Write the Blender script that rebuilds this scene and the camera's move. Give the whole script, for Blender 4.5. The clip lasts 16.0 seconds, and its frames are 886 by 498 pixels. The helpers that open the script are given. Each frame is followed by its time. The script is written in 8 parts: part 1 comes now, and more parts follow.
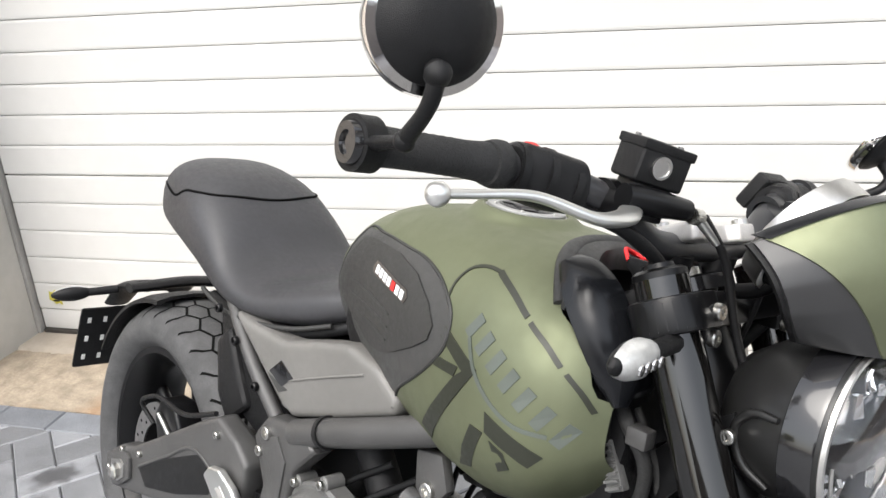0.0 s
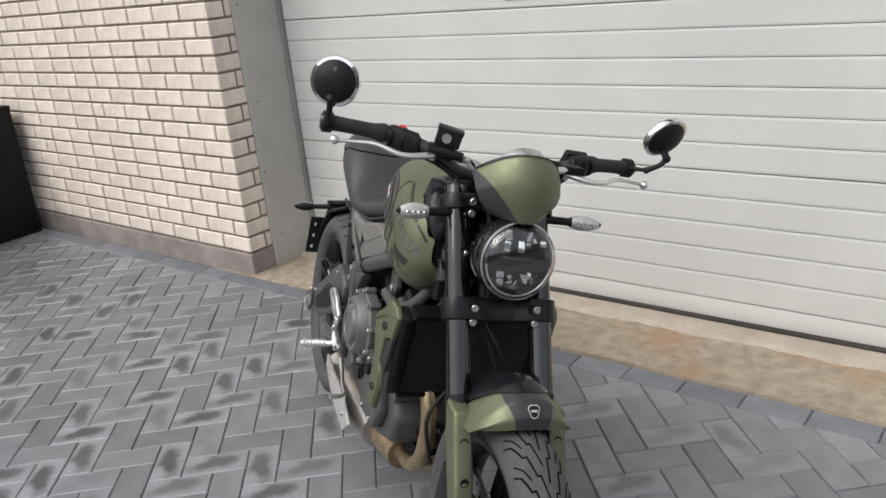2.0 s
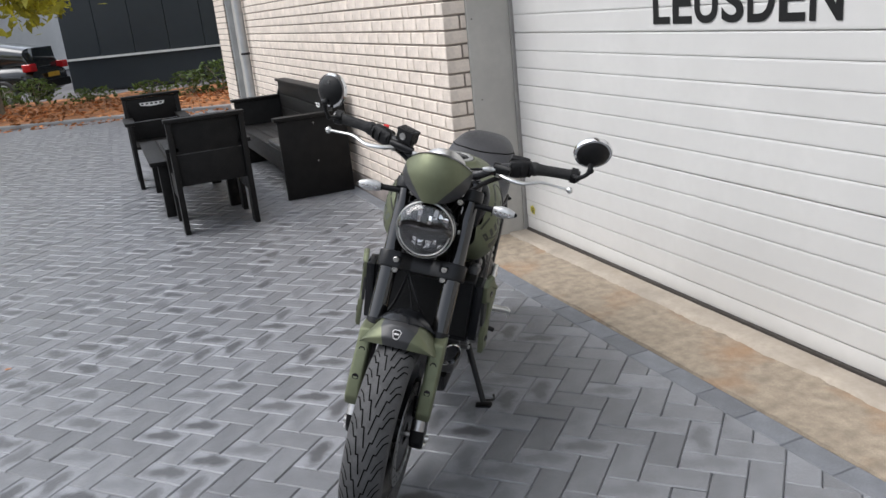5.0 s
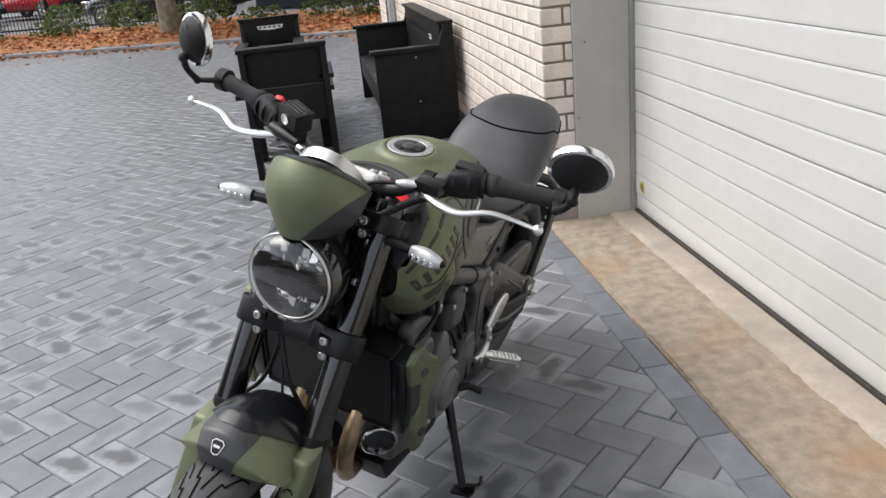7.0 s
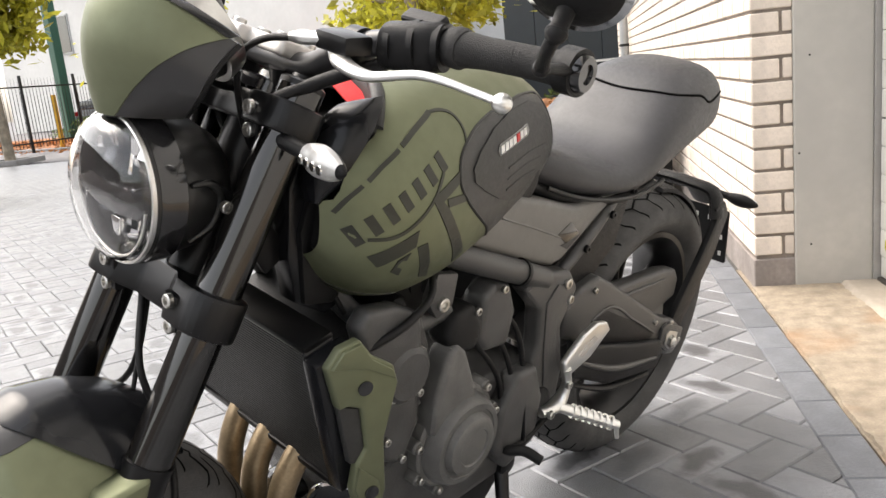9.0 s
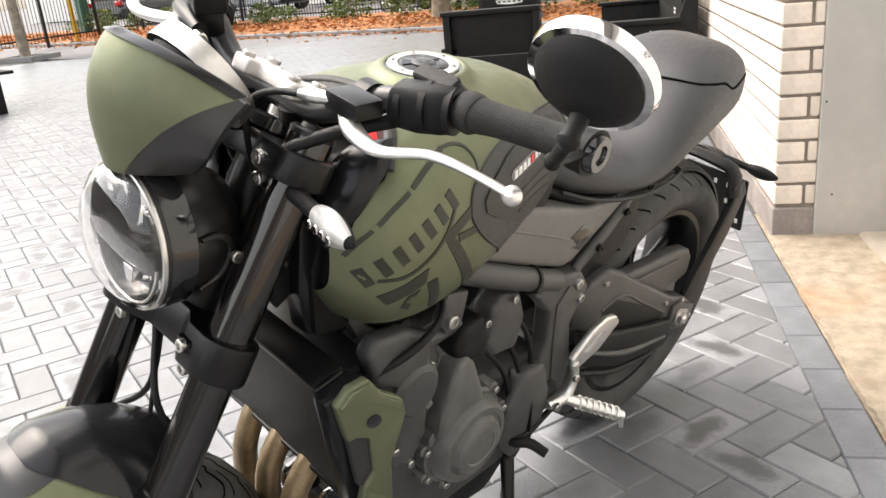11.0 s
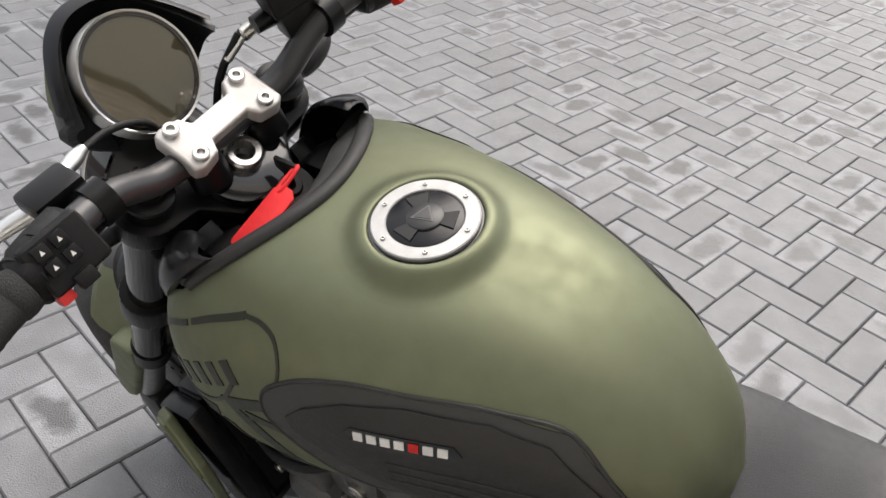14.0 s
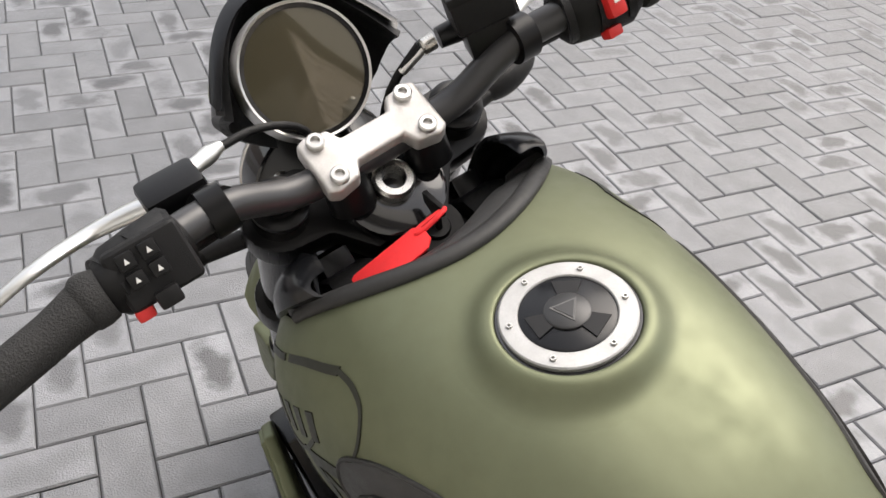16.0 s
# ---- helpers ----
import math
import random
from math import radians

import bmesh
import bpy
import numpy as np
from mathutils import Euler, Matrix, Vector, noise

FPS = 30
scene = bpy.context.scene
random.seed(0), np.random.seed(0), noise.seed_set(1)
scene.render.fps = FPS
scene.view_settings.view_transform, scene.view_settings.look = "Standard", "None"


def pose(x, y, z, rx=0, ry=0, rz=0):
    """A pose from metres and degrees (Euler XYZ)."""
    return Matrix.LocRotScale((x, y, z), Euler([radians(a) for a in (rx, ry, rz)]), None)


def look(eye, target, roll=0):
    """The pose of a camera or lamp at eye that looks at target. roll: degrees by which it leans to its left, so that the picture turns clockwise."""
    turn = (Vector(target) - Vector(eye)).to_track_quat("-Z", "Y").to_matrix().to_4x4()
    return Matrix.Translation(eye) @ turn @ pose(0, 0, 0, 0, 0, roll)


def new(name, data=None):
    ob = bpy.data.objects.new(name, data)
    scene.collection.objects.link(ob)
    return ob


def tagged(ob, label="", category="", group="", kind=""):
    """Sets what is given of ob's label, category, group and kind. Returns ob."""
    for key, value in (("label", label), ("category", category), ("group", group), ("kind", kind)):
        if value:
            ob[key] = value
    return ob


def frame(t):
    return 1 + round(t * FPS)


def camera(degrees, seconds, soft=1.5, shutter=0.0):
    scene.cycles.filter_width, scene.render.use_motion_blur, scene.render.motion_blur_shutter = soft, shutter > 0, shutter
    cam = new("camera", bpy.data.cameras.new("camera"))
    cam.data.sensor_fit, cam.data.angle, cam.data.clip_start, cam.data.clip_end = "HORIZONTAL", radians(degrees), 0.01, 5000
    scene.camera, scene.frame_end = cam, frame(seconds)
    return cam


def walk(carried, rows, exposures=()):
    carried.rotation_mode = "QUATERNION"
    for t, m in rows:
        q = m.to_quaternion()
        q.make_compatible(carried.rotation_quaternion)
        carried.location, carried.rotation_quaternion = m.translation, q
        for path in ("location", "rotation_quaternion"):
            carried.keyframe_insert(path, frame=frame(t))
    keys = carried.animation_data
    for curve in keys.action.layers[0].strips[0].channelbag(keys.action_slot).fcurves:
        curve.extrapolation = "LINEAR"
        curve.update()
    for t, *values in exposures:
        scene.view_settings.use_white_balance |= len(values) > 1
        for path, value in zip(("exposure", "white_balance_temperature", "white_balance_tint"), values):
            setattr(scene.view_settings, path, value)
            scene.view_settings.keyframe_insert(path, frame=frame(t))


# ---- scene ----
cam = camera(56.9, 16.0)
PATH = [
    (0, (2.277, -1.846, 1.314), (1.76, -0.051, 0.599), -4.0),
    (0.5, (2.444, -1.994, 1.385), (1.706, -0.267, 0.695), -3.8),
    (0.6, (2.504, -2.025, 1.39), (1.725, -0.316, 0.702), -3.9),
    (1, (2.75, -2.139, 1.41), (1.826, -0.517, 0.693), -4.9),
    (1.5, (3.064, -2.273, 1.438), (1.983, -0.751, 0.72), -5.5),
    (2, (3.365, -2.483, 1.477), (2.16, -1.034, 0.808), -6.0),
    (2.5, (3.712, -2.542, 1.482), (2.347, -1.21, 0.881), -5.8),
    (3, (4.037, -2.55, 1.49), (2.552, -1.338, 0.917), -5.6),
    (3.5, (4.351, -2.535, 1.498), (2.757, -1.459, 0.948), -5.5),
    (4, (4.616, -2.322, 1.483), (2.913, -1.425, 0.941), -5.0),
    (4.2, (4.703, -2.236, 1.495), (2.974, -1.392, 0.95), -5.0),
    (6.3, (4.156, -1.366, 1.449), (2.314, -0.952, 0.79), -7.4),
    (6.5, (4.086, -1.268, 1.44), (2.234, -0.916, 0.771), -7.2),
    (7, (3.829, -1.041, 1.395), (1.972, -0.809, 0.69), -5.7),
    (7.5, (3.632, -0.795, 1.337), (1.759, -0.812, 0.637), -4.9),
    (8, (3.414, -0.637, 1.212), (1.505, -0.862, 0.661), -3.3),
    (8.5, (3.302, -0.644, 0.988), (1.371, -0.955, 0.568), -5.0),
    (8.7, (3.283, -0.648, 0.945), (1.352, -0.984, 0.55), -5.6),
    (10.8, (3.263, -0.636, 1.031), (1.408, -1.003, 0.379), -5.4),
    (11, (3.229, -0.631, 1.109), (1.38, -1.029, 0.46), -5.3),
    (11.2, (3.174, -0.612, 1.166), (1.332, -1.077, 0.542), -6.9),
    (11.5, (3.081, -0.556, 1.279), (1.312, -1.193, 0.598), -4.8),
    (12, (2.892, -0.502, 1.335), (1.281, -1.415, 0.578), -4.2),
    (12.5, (2.63, -0.51, 1.351), (1.299, -1.72, 0.476), -1.1),
    (13, (2.403, -0.473, 1.353), (1.706, -2.099, 0.421), -1.9),
    (13.5, (2.24, -0.357, 1.384), (2.058, -2.074, 0.374), 0.3),
    (14, (2.121, -0.278, 1.396), (2.046, -1.884, 0.207), 4.7),
    (14.5, (1.956, -0.231, 1.393), (2.121, -1.744, 0.095), 6.3),
    (15, (1.906, -0.244, 1.394), (2.201, -1.725, 0.083), 6.0),
    (15.5, (1.959, -0.309, 1.381), (2.312, -1.799, 0.095), 6.0),
    (16, (2.081, -0.432, 1.374), (2.512, -1.943, 0.137), 6.2),
]
walk(cam, [(t, look(eye, target, roll)) for t, eye, target, roll in PATH],
     [(0, 1.40, 6500, 10), (0.6, 1.01, 6500, 10), (1.5, 0.66, 6350, 10), (2.0, 0.58, 6450, 10), (2.5, 0.50, 6300, 10), (3.5, 0.58, 6200, 11), (4.2, 0.70, 6200, 11), (6.3, 0.74, 6250, 11), (7.0, 0.88, 6350, 11), (7.5, 0.93, 6550, 12), (8.5, 1.45, 6850, 12), (11.0, 1.78, 7000, 12), (11.6, 1.42, 7000, 12), (12.0, 1.16, 7020, 12), (12.5, 0.82, 7050, 12), (13.0, 0.72, 6850, 12), (13.6, 0.72, 6800, 12), (14.5, 1.02, 6800, 12), (16, 1.02, 6850, 12)])

# ---- light ----
world = bpy.data.worlds.new("sky")
scene.world = world
world.use_nodes = True
wn = world.node_tree
sky = wn.nodes.new("ShaderNodeTexSky")
sky.sky_type, sky.sun_disc = "NISHITA", False
sky.sun_elevation, sky.sun_rotation = radians(58), radians(200)
sky.air_density, sky.dust_density, sky.ozone_density = 1.4, 3.0, 1.0
soft = wn.nodes.new("ShaderNodeHueSaturation")
soft.inputs["Saturation"].default_value = 0.34
wn.links.new(sky.outputs[0], soft.inputs["Color"])
wn.links.new(soft.outputs[0], wn.nodes["Background"].inputs[0])
wn.nodes["Background"].inputs[1].default_value = 0.15
sun = new("sun", bpy.data.lights.new("sun", "SUN"))
sun.data.energy, sun.data.angle, sun.data.color = 1.15, radians(50), (1.0, 0.96, 0.9)
sun.rotation_euler = Euler((radians(31), 0, radians(-20)))


# ---- materials ----
def material(name, colour, rough=0.5, metal=0.0, vary=0.12, scale=30.0, bump=0.0, bump_scale=200.0, coat=0.0, spots=None, each=0.0, islands=False, stain=None, spec=0.5, thin=0.0):
    """A surface with colour variation at two scales, fine relief, and its own shade for each piece."""
    m = bpy.data.materials.new(name)
    m.use_nodes = True
    nt = m.node_tree
    b = nt.nodes["Principled BSDF"]
    b.inputs["Roughness"].default_value, b.inputs["Metallic"].default_value = rough, metal
    b.inputs["Coat Weight"].default_value = coat
    b.inputs["Specular IOR Level"].default_value = spec
    tc = nt.nodes.new("ShaderNodeTexCoord")
    geo = nt.nodes.new("ShaderNodeNewGeometry")
    info = nt.nodes.new("ShaderNodeObjectInfo")
    place = geo.outputs["Position"] if islands else tc.outputs["Object"]
    def noise_at(s, detail=4.0):
        n = nt.nodes.new("ShaderNodeTexNoise")
        n.inputs["Scale"].default_value, n.inputs["Detail"].default_value = s, detail
        nt.links.new(place, n.inputs["Vector"])
        return n
    def mix(fac, a, c, kind="MIX"):
        x = nt.nodes.new("ShaderNodeMix")
        x.data_type, x.blend_type = "RGBA", kind
        for sock, val in ((x.inputs[0], fac), (x.inputs[6], a), (x.inputs[7], c)):
            if isinstance(val, (int, float)):
                sock.default_value = val
            elif isinstance(val, tuple):
                sock.default_value = (*val, 1)
            else:
                nt.links.new(val, sock)
        return x.outputs[2]
    def ramp(src, lo, hi, a=0.0, c=1.0):
        r = nt.nodes.new("ShaderNodeMapRange")
        r.inputs[1].default_value, r.inputs[2].default_value, r.inputs[3].default_value, r.inputs[4].default_value = lo, hi, a, c
        nt.links.new(src, r.inputs[0])
        return r.outputs[0]
    dark = tuple(c * (1 - 2 * vary) for c in colour)
    light = tuple(min(1, c * (1 + 1.6 * vary)) for c in colour)
    big, fine = noise_at(scale), noise_at(scale * 9)
    col = mix(ramp(big.outputs["Fac"], 0.32, 0.68), dark, light)
    col = mix(ramp(fine.outputs["Fac"], 0.35, 0.75, 0.0, 0.5), col, dark)
    if spots:
        tint, amount, sscale = spots
        sn = noise_at(sscale, 6.0)
        col = mix(ramp(sn.outputs["Fac"], 0.52, 0.7, 0.0, amount), col, tint)
    if each:
        src = geo.outputs["Random Per Island"] if islands else info.outputs["Random"]
        v = ramp(src, 0.0, 1.0, 1 - each, 1 + each)
        g = nt.nodes.new("ShaderNodeCombineColor")
        for k in range(3):
            nt.links.new(v, g.inputs[k])
        col = mix(1.0, col, g.outputs[0], "MULTIPLY")
    if stain:
        uv = nt.nodes.new("ShaderNodeUVMap")
        ln = nt.nodes.new("ShaderNodeVectorMath")
        ln.operation = "LENGTH"
        nt.links.new(uv.outputs[0], ln.inputs[0])
        wob = noise_at(16, 4.0)
        add = nt.nodes.new("ShaderNodeMath")
        nt.links.new(ln.outputs["Value"], add.inputs[0])
        nt.links.new(ramp(wob.outputs["Fac"], 0.2, 0.8, -0.28, 0.28), add.inputs[1])
        blot = ramp(add.outputs[0], 0.22, 0.46, 1.0, 0.0)
        pick = ramp(geo.outputs["Random Per Island"] if islands else info.outputs["Random"], 0.42, 0.88, 0.0, 0.92)
        mul = nt.nodes.new("ShaderNodeMath")
        mul.operation = "MULTIPLY"
        nt.links.new(blot, mul.inputs[0])
        nt.links.new(pick, mul.inputs[1])
        col = mix(mul.outputs[0], col, stain)
    nt.links.new(col, b.inputs["Base Color"])
    wear = 0.06 if rough > 0.4 else 0.025
    nt.links.new(ramp(fine.outputs["Fac"], 0.3, 0.7, max(0.02, rough - wear), min(1, rough + 1.3 * wear)), b.inputs["Roughness"])
    if thin:
        tr = nt.nodes.new("ShaderNodeBsdfTranslucent")
        both = nt.nodes.new("ShaderNodeMixShader")
        both.inputs[0].default_value = thin
        nt.links.new(col, tr.inputs["Color"])
        nt.links.new(b.outputs[0], both.inputs[1])
        nt.links.new(tr.outputs[0], both.inputs[2])
        nt.links.new(both.outputs[0], nt.nodes["Material Output"].inputs["Surface"])
    if bump:
        bn = noise_at(bump_scale, 5.0)
        bp = nt.nodes.new("ShaderNodeBump")
        bp.inputs["Strength"].default_value, bp.inputs["Distance"].default_value = bump, 0.004
        nt.links.new(bn.outputs["Fac"], bp.inputs["Height"])
        nt.links.new(bp.outputs[0], b.inputs["Normal"])
    return m


M = {}
M["olive"] = material("olive_satin_paint", (0.150, 0.164, 0.100), 0.49, 0.62, 0.03, 5, 0.05, 2500)
M["grey_paint"] = material("graphite_satin_paint", (0.036, 0.036, 0.037), 0.36, 0.2, 0.04, 6, 0.05, 2000)
M["panel"] = material("dark_brown_grey_plastic", (0.140, 0.136, 0.128), 0.42, 0.0, 0.05, 8, 0.15, 1500)
M["pad"] = material("black_rubber_pad", (0.031, 0.031, 0.030), 0.46, 0.0, 0.08, 20, 0.15, 1200, spec=0.35)
M["panel_dark"] = material("charcoal_side_panel", (0.045, 0.045, 0.044), 0.44, 0.0, 0.06, 10, 0.15, 1500, spec=0.4)
M["seat"] = material("seat_vinyl", (0.032, 0.032, 0.035), 0.46, 0.0, 0.06, 14, 0.15, 900, spec=0.5)
M["black"] = material("black_satin_metal", (0.0045, 0.0045, 0.005), 0.32, 0.0, 0.02, 20, spec=0.28)
M["plastic"] = material("black_moulded_plastic", (0.009, 0.009, 0.0095), 0.44, 0.0, 0.1, 25, 0.25, 1200, spec=0.22)
M["gloss"] = material("glossy_black", (0.01, 0.01, 0.011), 0.12, 0.0, 0.05, 10, coat=0.5)
M["fork"] = material("black_anodised_tube", (0.004, 0.0037, 0.0035), 0.07, 0.0, 0.0, 10, spec=0.75)
M["engine"] = material("dark_cast_alloy", (0.060, 0.060, 0.060), 0.34, 0.0, 0.12, 30, 0.35, 500)
M["engine_light"] = material("grey_cast_alloy", (0.115, 0.115, 0.112), 0.36, 0.1, 0.12, 30, 0.3, 500)
M["alloy"] = material("brushed_alloy", (0.62, 0.61, 0.59), 0.3, 1.0, 0.06, 40, 0.1, 800)
M["lever"] = material("polished_lever_alloy", (0.74, 0.74, 0.72), 0.32, 0.95, 0.0, 12)
M["chrome"] = material("chrome", (0.8, 0.8, 0.8), 0.06, 1.0, 0.02, 10)
M["bolt"] = material("zinc_bolt", (0.6, 0.59, 0.56), 0.28, 1.0, 0.1, 100)
M["clamp"] = material("bead_blasted_alloy", (0.62, 0.60, 0.58), 0.5, 0.75, 0.05, 60, 0.15, 2000)
M["cap_alloy"] = material("satin_cap_alloy", (0.42, 0.42, 0.415), 0.5, 0.75, 0.05, 60, 0.1, 2000)
M["bar"] = material("satin_black_bar", (0.032, 0.032, 0.034), 0.34, 0.0, 0.05, 20, 0.05, 900)
M["gold"] = material("heat_tinted_header_steel", (0.36, 0.27, 0.165), 0.36, 0.7, 0.2, 25)
M["steel"] = material("stainless_silencer", (0.55, 0.52, 0.48), 0.3, 0.95, 0.1, 18)
M["tyre"] = material("tyre_rubber", (0.066, 0.066, 0.067), 0.66, 0.0, 0.12, 30, 0.4, 500, spec=0.35)
# near-black for the seat seam and for shade in tread grooves and drilled holes
M["groove"] = material("recess_shade_black", (0.004, 0.004, 0.004), 0.95, 0.0, 0.1, 30, spec=0.1)
M["rubber"] = material("grip_rubber", (0.026, 0.026, 0.026), 0.66, 0.0, 0.1, 40, 0.5, 700, spec=0.3)
M["red"] = material("red_plastic", (0.62, 0.02, 0.018), 0.4, 0.0, 0.05, 30)
M["tag"] = material("red_fabric_tag", (0.88, 0.025, 0.03), 0.6, 0.0, 0.06, 60, 0.3, 1500)
M["white"] = material("white_print", (0.75, 0.75, 0.73), 0.5, 0.0, 0.04, 30)
M["decal"] = material("dark_olive_decal", (0.022, 0.024, 0.016), 0.42, 0.1, 0.05, 20)
M["letter"] = material("grey_green_lettering", (0.10, 0.115, 0.10), 0.4, 0.2, 0.05, 20)
M["shell"] = material("black_lamp_shell", (0.012, 0.012, 0.012), 0.3, 0.0, 0.03, 12, spec=0.4)
M["arm"] = material("black_powder_coat", (0.058, 0.057, 0.056), 0.36, 0.0, 0.08, 16, 0.25, 900, spec=0.5)
M["dome"] = material("dark_satin_dome", (0.009, 0.0095, 0.011), 0.2, 0.0, 0.0, 1, spec=0.35)
M["gloss_pad"] = material("black_polished_plastic", (0.008, 0.0085, 0.010), 0.24, 0.0, 0.0, 10, spec=0.3)
M["lip"] = material("black_rubber_lip", (0.030, 0.030, 0.030), 0.5, 0.0, 0.06, 20, 0.1, 1200, spec=0.35)
M["fin_edge"] = material("radiator_fin_edge", (0.020, 0.020, 0.020), 0.45, 0.0, 0.1, 60, spec=0.4)
M["disc"] = material("brake_disc_steel", (0.45, 0.44, 0.43), 0.3, 1.0, 0.08, 60)
M["fin"] = material("radiator_fin", (0.005, 0.005, 0.005), 0.6, 0.0, 0.1, 60, spec=0.15)
M["screen"] = material("display_glass", (0.078, 0.069, 0.044), 0.03, 0.3, 0.02, 10, coat=1.0)
M["lamp_bowl"] = material("headlamp_reflector", (0.75, 0.75, 0.76), 0.1, 1.0, 0.05, 40)
M["smoked"] = material("smoked_reflector", (0.07, 0.07, 0.075), 0.12, 1.0, 0.05, 40)
M["brick"] = material("cream_painted_brick", (0.70, 0.615, 0.53), 0.78, 0.0, 0.07, 9, 0.5, 120, spots=((0.52, 0.46, 0.41), 0.35, 30), each=0.06)
M["brick_stuff"] = material("cream_painted_brick_run", (0.70, 0.615, 0.53), 0.78, 0.0, 0.07, 9, 0.5, 120, spots=((0.52, 0.46, 0.41), 0.35, 30), each=0.06, islands=True)
M["mortar"] = material("brown_grey_mortar", (0.26, 0.22, 0.185), 0.95, 0.0, 0.15, 12, 0.6, 200)
M["plinth"] = material("grey_brown_plinth", (0.27, 0.235, 0.215), 0.9, 0.0, 0.14, 7, 0.4, 90, spots=((0.17, 0.15, 0.14), 0.5, 5))
M["column"] = material("grey_beige_cladding", (0.43, 0.415, 0.38), 0.55, 0.0, 0.05, 3, 0.08, 300)
M["door"] = material("white_door_paint", (0.61, 0.60, 0.575), 0.42, 0.0, 0.025, 2.2, 0.12, 260, spots=((0.56, 0.55, 0.52), 0.3, 3))
M["rail"] = material("grey_door_rail", (0.36, 0.35, 0.33), 0.5, 0.1, 0.08, 6)
M["seal"] = material("black_rubber_seal", (0.035, 0.030, 0.025), 0.8, 0.0, 0.1, 30)
M["paver"] = material("grey_concrete_paver", (0.174, 0.180, 0.193), 0.33, 0.0, 0.10, 11, 0.6, 260, spots=((0.15, 0.152, 0.16), 0.5, 3.5), each=0.30, stain=(0.042, 0.043, 0.047), spec=0.7)
M["paver_stuff"] = material("grey_concrete_paver_run", (0.174, 0.180, 0.193), 0.33, 0.0, 0.10, 11, 0.6, 260, spots=((0.15, 0.152, 0.16), 0.5, 3.5), each=0.30, islands=True, stain=(0.042, 0.043, 0.047), spec=0.7)
M["paver_edge"] = material("blue_grey_edge_paver", (0.145, 0.154, 0.170), 0.5, 0.0, 0.10, 11, 0.6, 260, spots=((0.14, 0.145, 0.155), 0.4, 5), each=0.15)
M["joint"] = material("sand_joint", (0.10, 0.095, 0.09), 0.95, 0.0, 0.2, 20, 0.5, 200)
M["apron"] = material("stained_concrete", (0.278, 0.230, 0.172), 0.9, 0.0, 0.14, 18, 1.0, 70, spots=((0.28, 0.155, 0.075), 0.75, 2.4))
M["apron_smooth"] = material("smooth_concrete_sill", (0.345, 0.300, 0.245), 0.8, 0.0, 0.1, 5, 0.35, 120, spots=((0.27, 0.225, 0.17), 0.5, 6))
M["asphalt"] = material("asphalt_road", (0.15, 0.145, 0.15), 0.85, 0.0, 0.12, 0.6, 0.6, 60)
M["kerbstone"] = material("concrete_kerb", (0.27, 0.265, 0.26), 0.85, 0.0, 0.1, 3, 0.4, 80)
M["mulch"] = material("orange_leaf_mulch", (0.36, 0.15, 0.055), 0.95, 0.0, 0.35, 5, 1.0, 30, spots=((0.16, 0.08, 0.04), 0.6, 9))
M["chip"] = material("orange_bark_chip", (0.42, 0.17, 0.06), 0.9, 0.0, 0.3, 8, each=0.5, islands=True)
M["leaf"] = material("green_leaf", (0.085, 0.13, 0.03), 0.55, 0.0, 0.2, 3, each=0.5, islands=True, thin=0.4)
M["leaf_yellow"] = material("yellow_green_leaf", (0.46, 0.44, 0.045), 0.55, 0.0, 0.2, 3, each=0.45, islands=True, thin=0.5)
M["bark"] = material("pale_bark", (0.27, 0.235, 0.18), 0.9, 0.0, 0.2, 8, 0.8, 40)
M["wood"] = material("black_stained_wood", (0.006, 0.0055, 0.005), 0.5, 0.0, 0.25, 14, 0.5, 90, spec=0.25)
M["iron"] = material("black_iron", (0.015, 0.015, 0.016), 0.5, 0.3, 0.1, 10)
M["cladding"] = material("blue_black_cladding", (0.018, 0.024, 0.03), 0.45, 0.0, 0.08, 0.4)
M["render_white"] = material("white_render", (0.60, 0.60, 0.585), 0.7, 0.0, 0.04, 0.5)
M["yellow"] = material("yellow_painted_steel", (0.62, 0.36, 0.03), 0.5, 0.0, 0.1, 6)
M["zinc"] = material("zinc_pipe", (0.42, 0.43, 0.43), 0.4, 0.5, 0.08, 5)
M["car_dark"] = material("dark_grey_car_paint", (0.03, 0.033, 0.035), 0.18, 0.3, 0.03, 2, coat=0.8)
M["car_red"] = material("red_car_paint", (0.5, 0.02, 0.025), 0.2, 0.1, 0.03, 2, coat=0.8)
M["car_silver"] = material("pale_blue_car_paint", (0.45, 0.50, 0.55), 0.22, 0.4, 0.03, 2, coat=0.8)
M["car_glass"] = material("dark_car_glass", (0.02, 0.025, 0.03), 0.05, 0.0, 0.02, 2, coat=1.0)
M["tail_red"] = material("red_tail_lens", (0.5, 0.01, 0.015), 0.15, 0.0, 0.03, 8, coat=0.6)
M["tag_yellow"] = material("yellow_sticker", (0.52, 0.46, 0.06), 0.5, 0.0, 0.08, 60)
M["ink"] = material("black_ink", (0.013, 0.013, 0.013), 0.5, 0.0, 0.05, 30, spec=0.2)


def clear_glass(name, tint=(1, 1, 1), rough=0.0):
    m = bpy.data.materials.new(name)
    m.use_nodes = True
    b = m.node_tree.nodes["Principled BSDF"]
    b.inputs["Base Color"].default_value = (*tint, 1)
    b.inputs["Transmission Weight"].default_value, b.inputs["Roughness"].default_value, b.inputs["IOR"].default_value = 1.0, rough, 1.45
    return m


M["signal_lens"] = material("clear_signal_lens", (0.55, 0.55, 0.54), 0.3, 0.4, 0.1, 60)
M["lens"] = clear_glass("clear_lens")
M["mirror"] = material("mirror_silver", (0.9, 0.9, 0.9), 0.02, 1.0, 0.0, 1)


